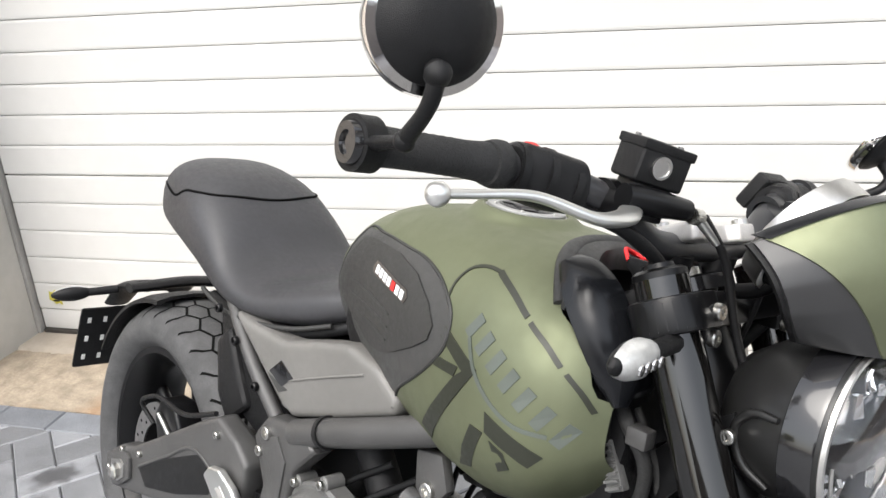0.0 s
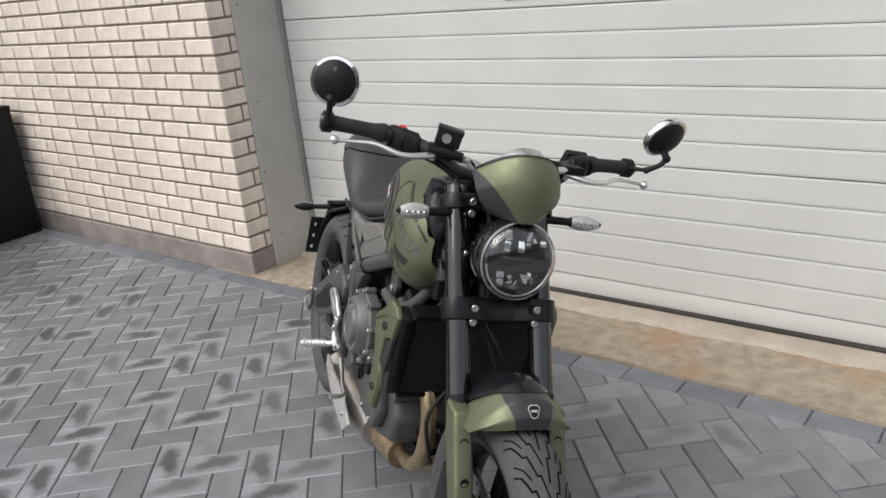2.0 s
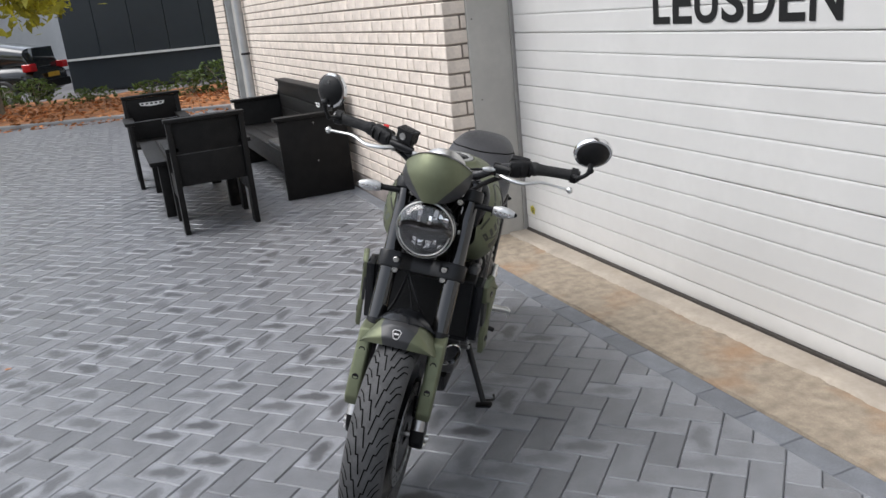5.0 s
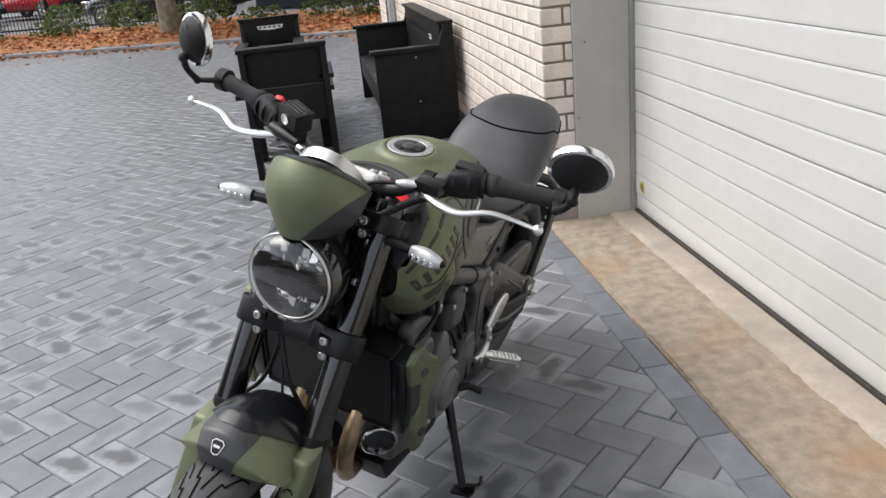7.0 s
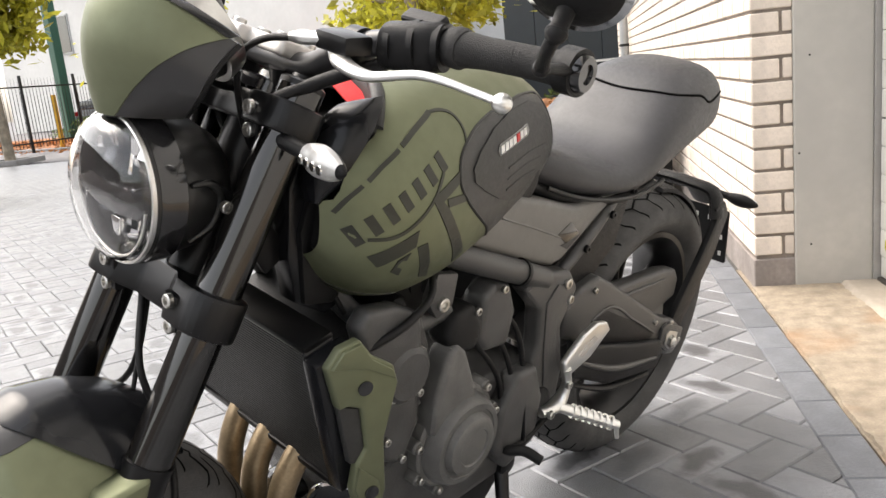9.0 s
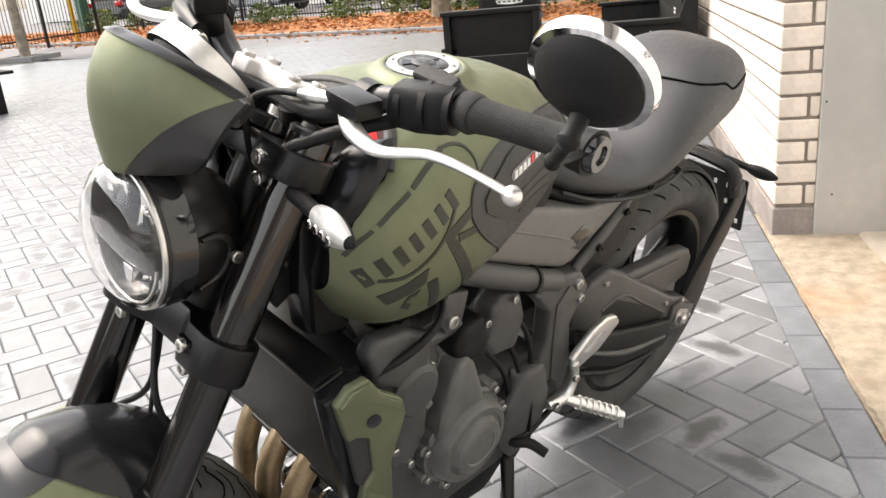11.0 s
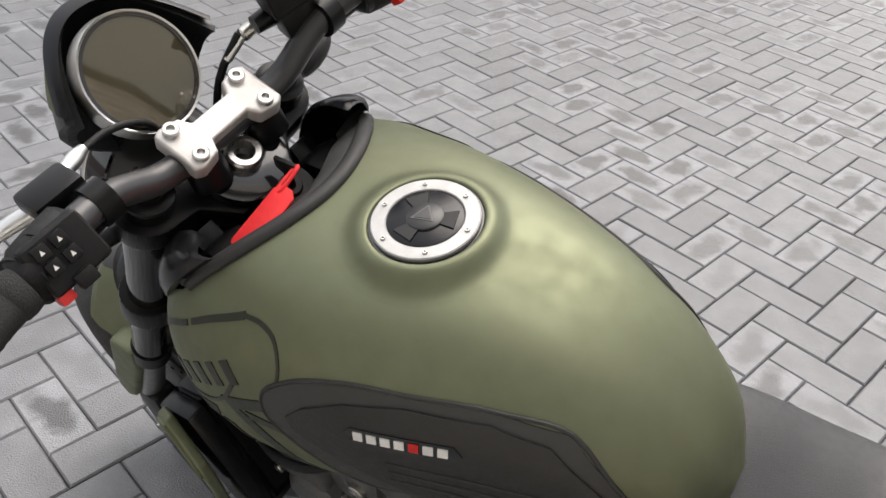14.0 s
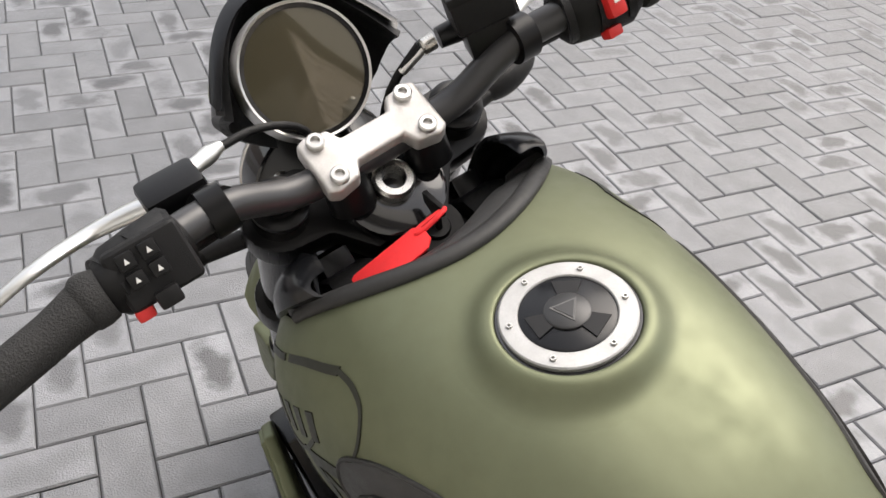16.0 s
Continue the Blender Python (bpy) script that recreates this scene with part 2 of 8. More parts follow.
# ---- mesh makers ----
def mesh_of(name, verts, faces, mat, smooth=35):
    me = bpy.data.meshes.new(name)
    me.from_pydata([tuple(v) for v in verts], [], faces)
    me.validate()
    bm = bmesh.new()
    bm.from_mesh(me)
    bmesh.ops.recalc_face_normals(bm, faces=bm.faces)
    bm.to_mesh(me)
    bm.free()
    me.materials.append(mat)
    if smooth:
        me.shade_smooth()
        me.set_sharp_from_angle(angle=radians(smooth))
    return me


def finish(bm, name, mat, smooth=35):
    bmesh.ops.recalc_face_normals(bm, faces=bm.faces)
    me = bpy.data.meshes.new(name)
    bm.to_mesh(me)
    bm.free()
    me.materials.append(mat)
    if smooth:
        me.shade_smooth()
        me.set_sharp_from_angle(angle=radians(smooth))
    return me


def part(name, me, parent=None, label="", m=None):
    ob = new(name, me)
    if parent is not None:
        ob.parent = parent
    if m is not None:
        ob.matrix_basis = m
    if label:
        ob["label"] = label
    return ob


def smooth_line(pts, n):
    """n points on a smooth curve through pts."""
    p = np.array(pts, float)
    if len(p) == 2:
        return p[0] + np.linspace(0, 1, n)[:, None] * (p[1] - p[0])
    d = np.r_[0, np.cumsum(np.linalg.norm(np.diff(p, axis=0), axis=1))]
    t = np.linspace(0, d[-1], n)
    m = np.gradient(p, d, axis=0)
    k = np.clip(np.searchsorted(d, t, side="right") - 1, 0, len(d) - 2)
    h = (d[k + 1] - d[k])[:, None]
    s = ((t - d[k])[:, None]) / h
    return ((2 * s**3 - 3 * s**2 + 1) * p[k] + (s**3 - 2 * s**2 + s) * h * m[k] + (-2 * s**3 + 3 * s**2) * p[k + 1] + (s**3 - s**2) * h * m[k + 1])


def tube(name, pts, radius, mat, n=16, seg=12, flat=1.0, smooth=50):
    """A rounded rod along a smooth line; radius may be a list from end to end; flat squashes it."""
    c = smooth_line(pts, n)
    r = np.interp(np.linspace(0, 1, n), np.linspace(0, 1, len(radius)), radius) if isinstance(radius, (list, tuple)) else np.full(n, radius)
    t = np.gradient(c, axis=0)
    t /= np.linalg.norm(t, axis=1)[:, None]
    up = np.array([0, 0, 1.0]) if abs(t[0, 2]) < 0.9 else np.array([0, 1.0, 0])
    verts, faces = [], []
    for i in range(n):
        a = np.cross(t[i], up)
        a /= np.linalg.norm(a)
        b = np.cross(a, t[i])
        up = b
        for k in range(seg):
            q = 2 * math.pi * k / seg
            verts.append(c[i] + r[i] * (math.cos(q) * a + flat * math.sin(q) * b))
    for i in range(n - 1):
        for k in range(seg):
            faces.append((i * seg + k, i * seg + (k + 1) % seg, (i + 1) * seg + (k + 1) % seg, (i + 1) * seg + k))
    faces += [tuple(range(seg)), tuple(range((n - 1) * seg, n * seg))]
    return mesh_of(name, verts, faces, mat, smooth)


def lathe(name, profile, mat, origin=(0, 0, 0), axis=(0, 1, 0), seg=40, smooth=35, close=False, caps=(True, True)):
    """Turns (distance along the axis, radius) pairs round the axis."""
    ax = Vector(axis).normalized()
    a = ax.orthogonal().normalized()
    b = ax.cross(a)
    o = Vector(origin)
    verts, faces = [], []
    for h, r in profile:
        for k in range(seg):
            q = 2 * math.pi * k / seg
            verts.append(o + ax * h + (a * math.cos(q) + b * math.sin(q)) * r)
    n = len(profile)
    for i in range(n if close else n - 1):
        j = (i + 1) % n
        for k in range(seg):
            faces.append((i * seg + k, i * seg + (k + 1) % seg, j * seg + (k + 1) % seg, j * seg + k))
    if not close and caps[0]:
        faces.append(tuple(range(seg)))
    if not close and caps[1]:
        faces.append(tuple(range((n - 1) * seg, n * seg)))
    return mesh_of(name, verts, faces, mat, smooth)


def box(name, lo, hi, mat, bevel=0.003, segments=2, m=None):
    bm = bmesh.new()
    bmesh.ops.create_cube(bm, size=1.0)
    lo, hi = Vector(lo), Vector(hi)
    for v in bm.verts:
        v.co = Vector((lo[k] if v.co[k] < 0 else hi[k] for k in range(3)))
    if bevel:
        bmesh.ops.bevel(bm, geom=bm.edges[:], offset=bevel, segments=segments, profile=0.6, affect="EDGES")
    if m is not None:
        bm.transform(m)
    return finish(bm, name, mat)


def plate(name, outline, lo, hi, mat, plane="xz", bevel=0.003, m=None, segments=2, smooth=35):
    """An outline of (a, b) pairs given depth from lo to hi across its plane, with rounded edges."""
    bm = bmesh.new()
    order = {"xz": lambda a, b, d: (a, d, b), "xy": lambda a, b, d: (a, b, d), "yz": lambda a, b, d: (d, a, b)}[plane]
    low = [bm.verts.new(order(a, b, lo)) for a, b in outline]
    f = bm.faces.new(low)
    g = bmesh.ops.extrude_face_region(bm, geom=[f])
    top = [v for v in g["geom"] if isinstance(v, bmesh.types.BMVert)]
    k = {"xz": 1, "xy": 2, "yz": 0}[plane]
    for v in top:
        v.co[k] = hi
    bmesh.ops.recalc_face_normals(bm, faces=bm.faces)
    if bevel:
        bmesh.ops.bevel(bm, geom=bm.edges[:], offset=bevel, segments=segments, profile=0.6, affect="EDGES")
    if m is not None:
        bm.transform(m)
    return finish(bm, name, mat, smooth)


def ringed(name, rings, mat, smooth=60, caps=True):
    """A skin over closed rings of equal count."""
    n, seg = len(rings), len(rings[0])
    verts = [p for r in rings for p in r]
    faces = [(i * seg + k, i * seg + (k + 1) % seg, (i + 1) * seg + (k + 1) % seg, (i + 1) * seg + k) for i in range(n - 1) for k in range(seg)]
    if caps:
        faces += [tuple(range(seg)), tuple(range((n - 1) * seg, n * seg))]
    return mesh_of(name, verts, faces, mat, smooth)


def bolt(name, at, axis, r, parent, mat=None, length=0.006):
    """A socket-head screw: head with a hollow."""
    me = lathe(name, [(0, r * 0.9), (0, r), (length, r), (length + 0.0012, r * 0.85), (length + 0.0012, r * 0.5), (length - 0.003, r * 0.45), (length - 0.003, 0.0004)], mat or M["bolt"], at, axis, 14, 30)
    return part(name, me, parent, "", CUR[0] if parent is bike else None)


def sheet(name, surf, outline, mat, thick=0.002, cells=0.012, smooth=60):
    """A thin skin that lies on a surface: outline in (a, b), surf(a, b) gives the place and its normal's side."""
    p = np.array(outline)
    lo, hi = p.min(0), p.max(0)
    bm = bmesh.new()
    vs = [bm.verts.new((a, b, 0)) for a, b in outline]
    bm.faces.new(vs)
    for k in range(2):
        steps = max(1, int((hi[k] - lo[k]) / cells))
        for i in range(1, steps):
            co = [0, 0, 0]
            co[k] = lo[k] + (hi[k] - lo[k]) * i / steps
            no = [0, 0, 0]
            no[k] = 1
            bmesh.ops.bisect_plane(bm, geom=bm.verts[:] + bm.edges[:] + bm.faces[:], plane_co=co, plane_no=no)
    bmesh.ops.triangulate(bm, faces=[f for f in bm.faces if len(f.verts) > 4])
    bm.verts.ensure_lookup_table()
    flat = [(v.co.x, v.co.y) for v in bm.verts]
    inner = {}
    g = bmesh.ops.extrude_face_region(bm, geom=bm.faces[:])
    top = [v for v in g["geom"] if isinstance(v, bmesh.types.BMVert)]
    for v in bm.verts:
        inner[v] = (v.co.x, v.co.y)
    tops = set(top)
    for v in bm.verts:
        a, b = inner[v]
        v.co = surf(a, b, thick if v in tops else -0.001)
    return finish(bm, name, mat, smooth)


# ---- ground, walls, garage door ----
def slab(name, lo, hi, mat, bevel=0.0, label="", kind="structure"):
    ob = new(name, box(name, lo, hi, mat, bevel, 1))
    return tagged(ob, label=label, kind=kind)


slab("ground", (-300, -300, -0.4), (300, 300, -0.055), M["asphalt"], label="grey asphalt ground reaching to the horizon")
pavement = slab("pavement", (-12.2, -17, -0.055), (9, 0.0, -0.012), M["joint"], label="grey concrete block paving laid in herringbone")

# concrete sill in front of the door: rough outer strip, smooth inner strip
def rough_strip(name, x0, x1, y0, y1, top, mat, amp, ragged, nx, ny):
    xs, ys = np.linspace(x0, x1, nx), np.linspace(0, 1, ny)
    verts, faces = [], []
    for x in xs:
        e0 = y0 + ragged * noise.noise((x * 9, 3.1, 0)) + 0.5 * ragged * noise.noise((x * 31, 7, 0))
        e1 = y1 + ragged * noise.noise((x * 7, 9.7, 0)) + 0.6 * ragged * noise.noise((x * 26, 2, 0))
        for v in ys:
            y = e0 + (e1 - e0) * v
            z = top + amp * (noise.noise((x * 6, y * 6, 0)) + 0.6 * noise.noise((x * 24, y * 24, 4)) + 0.25 * noise.noise((x * 70, y * 70, 4)))
            if v == 0:
                z = top - 0.02
            verts.append((x, y, z))
    for i in range(nx - 1):
        for j in range(ny - 1):
            a = i * ny + j
            faces.append((a, a + ny, a + ny + 1, a + 1))
    return mesh_of(name, verts, faces, mat, 60)


slab("door_foundation", (-0.3, -0.02, -0.3), (6.0, 0.9, -0.004), M["apron"], label="concrete footing below the garage door")
tagged(new("door_sill_rough", rough_strip("door_sill_rough", 0.0, 6.0, -0.022, 0.31, 0.004, M["apron"], 0.0035, 0.014, 420, 36)), label="rough broken concrete strip with rusty orange stains", kind="structure")
tagged(new("door_sill_smooth", rough_strip("door_sill_smooth", 0.0, 6.0, 0.305, 0.47, 0.013, M["apron_smooth"], 0.0012, 0.026, 420, 10)), label="smoother grey concrete sill under the garage door", kind="structure")

# wall cores (the bricks stand proud of them) with the door opening and a side entrance
WALL_TOP = 3.3
slab("wall_north_1", (-7.0, 0.008, -0.1), (-0.008, 0.30, WALL_TOP), M["mortar"], label="cream brick wall with brown mortar")
slab("wall_north_2", (-9.3, 0.008, -0.1), (-8.3, 0.30, WALL_TOP), M["mortar"], label="end of the cream brick wall")
slab("lintel", (-8.3, 0.01, 2.45), (-7.0, 0.30, WALL_TOP), M["column"], label="pale cladding above the side entrance")
slab("wall_end", (-9.3, 0.30, -0.1), (-9.0, 8.0, WALL_TOP), M["mortar"], label="plain side wall of the building")
slab("wall_east", (6.0, 0.3, -0.1), (6.3, 8.0, WALL_TOP), M["mortar"], label="plain side wall of the building")
slab("wall_back", (-9.3, 8.0, -0.1), (6.3, 8.3, WALL_TOP), M["mortar"], label="plain back wall of the building")
slab("roof", (-9.4, -0.05, WALL_TOP), (6.4, 8.4, WALL_TOP + 0.25), M["column"], label="flat roof edge of the building")
# invented storey out of view, blocking sky light from the paving near the door
slab("wall_upper", (-9.3, 0.02, WALL_TOP + 0.25), (6.3, 8.3, 7.2), M["column"], label="plain pale unseen upper wall, added to shade the ground by the door")
slab("wall_above_door", (-0.01, 0.42, 2.75), (6.0, 0.72, WALL_TOP), M["column"], label="pale cladding above the garage door")
# two added walls, never in view, hide the bright horizon from glossy black parts
slab("wall_south", (-8, -21.4, -0.1), (22, -21.0, 6.5), M["plinth"], label="plain brown unseen wall, added to cut the horizon glare")
slab("wall_yard_east", (19.0, -21.0, -0.1), (19.4, 9, 3.0), M["plinth"], label="plain brown unseen wall, added to darken reflections from the east")
slab("plinth_front", (-7.0, -0.004, -0.05), (0.004, 0.30, 0.112), M["plinth"], 0.004, "grey brown mortar plinth along the wall")
slab("plinth_far", (-9.3, -0.004, -0.05), (-8.3, 0.30, 0.112), M["plinth"], 0.004, "grey brown mortar plinth along the wall")

column = slab("door_jamb_column", (-0.24, 0.148, -0.01), (0.013, 0.428, 2.95), M["column"], 0.004, "grey beige steel column beside the garage door")
for z in (0.165, 0.52, 0.88, 1.36, 1.9):
    part("rivet", lathe("rivet", [(0, 0.004), (0.0016, 0.0035), (0.002, 0.0)], M["ink"], (0.0131, 0.185 + 0.02 * math.sin(z * 9), z), (1, 0, 0), 10), column, "small dark rivet")
slab("door_jamb_column_far", (5.9, 0.148, -0.01), (6.0, 0.402, 2.95), M["column"], 0.004, "grey beige steel column at the far side of the garage door")
slab("door_rail", (-0.2, 0.428, -0.01), (0.024, 0.455, 2.8), M["rail"], 0.0, "grey guide rail beside the garage door")

# garage door: one slat a rib, with a grooved joint between
door = tagged(new("door_1", box("door_1", (0.03, 0.462, 0.02), (5.95, 0.52, 2.8), M["door"], 0)), label="white ribbed sectional garage door, closed", category="garage door", kind="structure")
PITCH, FIRST = 0.1041, 0.108
for i in range(26):
    z0 = FIRST + i * PITCH
    lip = 0.0040 if i % 6 == 4 else 0.0006
    o = [(0.4486, z0 + 0.0022), (0.4474, z0 + 0.0085), (0.4472, z0 + 0.0105), (0.4472, z0 + 0.013), (0.4473, z0 + PITCH - 0.013), (0.4472, z0 + PITCH - 0.0105), (0.4475, z0 + PITCH - 0.0085), (0.4486, z0 + PITCH - lip), (0.4640, z0 + PITCH - lip), (0.4640, z0 + 0.0022)]
    part("door_panel", plate("door_panel", o, 0.032, 5.94, M["door"], "yz", 0), door)
part("bottom_rail", box("bottom_rail", (0.03, 0.4505, 0.027), (5.95, 0.50, 0.106), M["door"], 0.004), door)
part("bottom_seal", box("bottom_seal", (0.03, 0.436, 0.004), (5.95, 0.50, 0.026), M["seal"], 0.007), door, "black rubber bottom seal")
part("sticker", plate("sticker", [(0.088, 0.148), (0.108, 0.140), (0.112, 0.131), (0.128, 0.137), (0.140, 0.130), (0.137, 0.155), (0.150, 0.163), (0.132, 0.178), (0.118, 0.190), (0.108, 0.178), (0.092, 0.182)], 0.4425, 0.4445, M["tag_yellow"], "xz", 0), door, "small yellow sticker with dark print")
for k, w in enumerate((0.026, 0.034, 0.028)):
    part("print_bar", box("print_bar", (0.118 - w / 2, 0.4415, 0.143 + k * 0.012), (0.118 + w / 2, 0.4424, 0.149 + k * 0.012), M["ink"], 0), door)

LETTERS = (("L", 1.401, 1.519), ("E", 1.54, 1.665), ("U", 1.684, 1.826), ("S", 1.849, 1.973), ("D", 1.995, 2.135), ("E", 2.158, 2.282), ("N", 2.302, 2.447))
for ch, x0, x1 in LETTERS:
    cu = bpy.data.curves.new("letter", "FONT")
    cu.body, cu.size, cu.extrude, cu.offset = ch, 1.0, 0.004, 0.022
    tmp = new("lettering_source", cu)
    bpy.context.view_layer.update()
    lm = bpy.data.meshes.new_from_object(tmp.evaluated_get(bpy.context.evaluated_depsgraph_get()))
    bpy.data.objects.remove(tmp)
    co = np.array([v.co for v in lm.vertices])
    lo, hi = co.min(0), co.max(0)
    for v in lm.vertices:
        v.co = (x0 + (v.co.x - lo[0]) / (hi[0] - lo[0]) * (x1 - x0), 0.4445 - (v.co.z - lo[2]) * 0.1, 1.285 + (v.co.y - lo[1]) / (hi[1] - lo[1]) * 0.172)
    lm.materials.clear()
    lm.materials.append(M["ink"])
    lm.name = "letter"
    part("letter", lm, door, "black letter %s of the place name" % ch)

# recessed side entrance and drainpipe further along the wall
slab("door_2", (-8.28, 0.10, 0.0), (-7.02, 0.16, 2.45), M["column"], 0.004, "plain beige side door, closed, set back in the wall")
slab("door_2_frame", (-8.3, 0.02, 0.0), (-8.2, 0.12, 2.45), M["zinc"], 0.004, "pale frame of the side door")
pipe = tagged(new("drainpipe", tube("drainpipe", [(-6.62, -0.07, 0.02), (-6.62, -0.07, 3.3)], 0.05, M["zinc"], 4, 20)), label="grey zinc drainpipe fixed to the brick wall", category="pipe")
for z in (1.05, 2.3):
    part("bracket", lathe("bracket", [(0, 0.052), (0.03, 0.052), (0.03, 0.056), (0, 0.056)], M["iron"], (-6.62, -0.07, z), (0, 0, 1), 20, close=True), pipe)
    part("screw", tube("screw", [(-6.62, -0.13, z + 0.015), (-6.62, -0.02, z + 0.015)], 0.008, M["iron"], 3, 8), pipe)


# ---- the motorcycle: x ahead from the rear contact, y to its left, z up along its leaning plane ----
HEAD, LEANS, BASE = radians(-34), radians(15), Vector((1.303, -0.649, 0))
fwd = Vector((math.cos(HEAD), math.sin(HEAD), 0))
flat_left = Vector((-math.sin(HEAD), math.cos(HEAD), 0))
left = flat_left * math.cos(LEANS) - Vector((0, 0, 1)) * math.sin(LEANS)
top = Vector((0, 0, 1)) * math.cos(LEANS) + flat_left * math.sin(LEANS)
bike = new("motorcycle")
bike.empty_display_size = 0.1
bike.matrix_basis = Matrix.Translation(BASE) @ Matrix((fwd, left, top)).transposed().to_4x4()
tagged(bike, "matt olive green naked motorcycle leaning on its side stand", "motorcycle")
SIDES = (1, -1)
RAKE = 0.50
FORK_DIR = Vector((-RAKE, 0, 1)).normalized()
FRONT, REAR = (1.362, 0, 0.30), (-0.032, 0, 0.315)


CUR = [Matrix()]


def P(name, me, label="", parent=None):
    return part(name, me, parent or bike, label, None if parent else CUR[0])


def fork_at(z, ahead=0.0):
    """x on the fork's line at height z."""
    return 1.265 - (z - 0.60) * RAKE + ahead


# wheels
def wheel(name, centre, R, width, rim_r, rim_w, spokes, label):
    hub = P(name, lathe("hub", [(-0.05, 0.012), (-0.05, 0.032), (-0.03, 0.036), (0.03, 0.036), (0.05, 0.032), (0.05, 0.012)], M["black"], centre, (0, 1, 0), 24), label)
    h = width / 2
    D = 0.040 if width < 0.15 else 0.052
    side = [(-h * 0.72, rim_r + 0.004), (-h * 0.93, rim_r + 0.022), (-h, rim_r + (R - rim_r) * 0.42), (-h * 0.965, R - 0.646 * D - 0.012)]
    crown = [(h * math.sin(a) * 0.95, R - D + D * math.cos(a) ** 0.9) for a in np.linspace(-1.25, 1.25, 13)]
    prof = side + [(y, r) for y, r in crown] + [(-y, r) for y, r in reversed(side)] + [(h * 0.5, rim_r + 0.002), (-h * 0.5, rim_r + 0.002)]
    ty = P("tyre", lathe("tyre", prof, M["tyre"], centre, (0, 1, 0), 96, 50, True), "black rubber tyre with angular tread grooves", hub)
    rw = rim_w / 2
    P("rim", lathe("rim", [(-rw, rim_r + 0.006), (-rw, rim_r - 0.006), (-rw * 0.8, rim_r - 0.016), (-rw * 0.3, rim_r - 0.034), (rw * 0.3, rim_r - 0.034), (rw * 0.8, rim_r - 0.016), (rw, rim_r - 0.006), (rw, rim_r + 0.006), (rw * 0.6, rim_r + 0.003), (-rw * 0.6, rim_r + 0.003)], M["black"], centre, (0, 1, 0), 72, 40, True), "satin black cast rim", hub)
    for k in range(spokes):
        a = 2 * math.pi * k / spokes + 0.3
        for d in (-0.10, 0.10):
            b = a + d
            pts = [(centre[0] + r * math.cos(q), centre[1], centre[2] + r * math.sin(q)) for r, q in ((0.028, a + d * 0.3), (0.09, a + d * 0.7), (rim_r - 0.022, b))]
            P("spoke", tube("spoke", pts, [0.016, 0.011, 0.013], M["black"], 8, 10, 1.2), "", hub)
    # tread grooves: flat black strips just above the crown, coloured as the grooves' shade
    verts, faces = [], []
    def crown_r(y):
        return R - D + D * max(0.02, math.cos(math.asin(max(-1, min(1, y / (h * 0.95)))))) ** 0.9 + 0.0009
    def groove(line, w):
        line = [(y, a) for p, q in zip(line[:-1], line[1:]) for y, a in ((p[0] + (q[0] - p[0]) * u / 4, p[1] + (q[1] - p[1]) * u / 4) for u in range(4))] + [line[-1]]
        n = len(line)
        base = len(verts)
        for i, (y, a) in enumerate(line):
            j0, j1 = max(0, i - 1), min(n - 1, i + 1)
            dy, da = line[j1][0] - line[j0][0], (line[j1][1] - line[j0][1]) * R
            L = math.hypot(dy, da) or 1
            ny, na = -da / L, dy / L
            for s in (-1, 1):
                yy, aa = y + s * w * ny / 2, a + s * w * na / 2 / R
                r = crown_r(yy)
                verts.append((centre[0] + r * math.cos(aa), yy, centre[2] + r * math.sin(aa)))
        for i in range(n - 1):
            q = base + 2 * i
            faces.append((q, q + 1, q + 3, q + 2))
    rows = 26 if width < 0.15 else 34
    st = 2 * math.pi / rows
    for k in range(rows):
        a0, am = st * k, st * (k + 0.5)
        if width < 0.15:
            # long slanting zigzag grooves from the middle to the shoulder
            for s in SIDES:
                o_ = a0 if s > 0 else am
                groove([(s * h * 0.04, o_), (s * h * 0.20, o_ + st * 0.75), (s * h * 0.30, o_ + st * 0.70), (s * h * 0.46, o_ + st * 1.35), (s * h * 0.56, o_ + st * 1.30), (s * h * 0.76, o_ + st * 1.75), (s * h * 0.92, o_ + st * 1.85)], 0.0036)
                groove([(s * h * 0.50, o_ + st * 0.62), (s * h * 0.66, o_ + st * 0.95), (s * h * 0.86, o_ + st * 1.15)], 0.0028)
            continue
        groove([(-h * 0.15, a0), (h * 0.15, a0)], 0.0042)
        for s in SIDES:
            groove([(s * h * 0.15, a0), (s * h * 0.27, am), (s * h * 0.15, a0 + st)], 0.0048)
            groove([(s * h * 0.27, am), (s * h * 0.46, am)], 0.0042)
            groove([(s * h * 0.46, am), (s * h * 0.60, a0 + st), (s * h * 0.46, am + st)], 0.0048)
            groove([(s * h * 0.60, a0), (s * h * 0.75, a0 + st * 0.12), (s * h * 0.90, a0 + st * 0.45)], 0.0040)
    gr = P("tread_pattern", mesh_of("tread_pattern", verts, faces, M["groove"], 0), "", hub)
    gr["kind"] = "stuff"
    return hub


def disc(name, centre, y, r0, r1, parent):
    me = lathe(name, [(y - 0.002, r0), (y - 0.002, r1), (y + 0.002, r1), (y + 0.002, r0)], M["disc"], centre, (0, 1, 0), 60, 30, True)
    d = P(name, me, "drilled steel brake disc", parent)
    for k in range(36):
        a = 2 * math.pi * k / 36
        r = r0 + (r1 - r0) * (0.3 + 0.4 * (k % 2))
        # raised black plug painted as the dark inside of a drilled hole
        P("hole", lathe("hole", [(-0.0026, 0.0001), (-0.0026, 0.0035), (0.0026, 0.0035), (0.0026, 0.0001)], M["groove"], (centre[0] + r * math.cos(a), y, centre[2] + r * math.sin(a)), (0, 1, 0), 8), "", d)
    return d


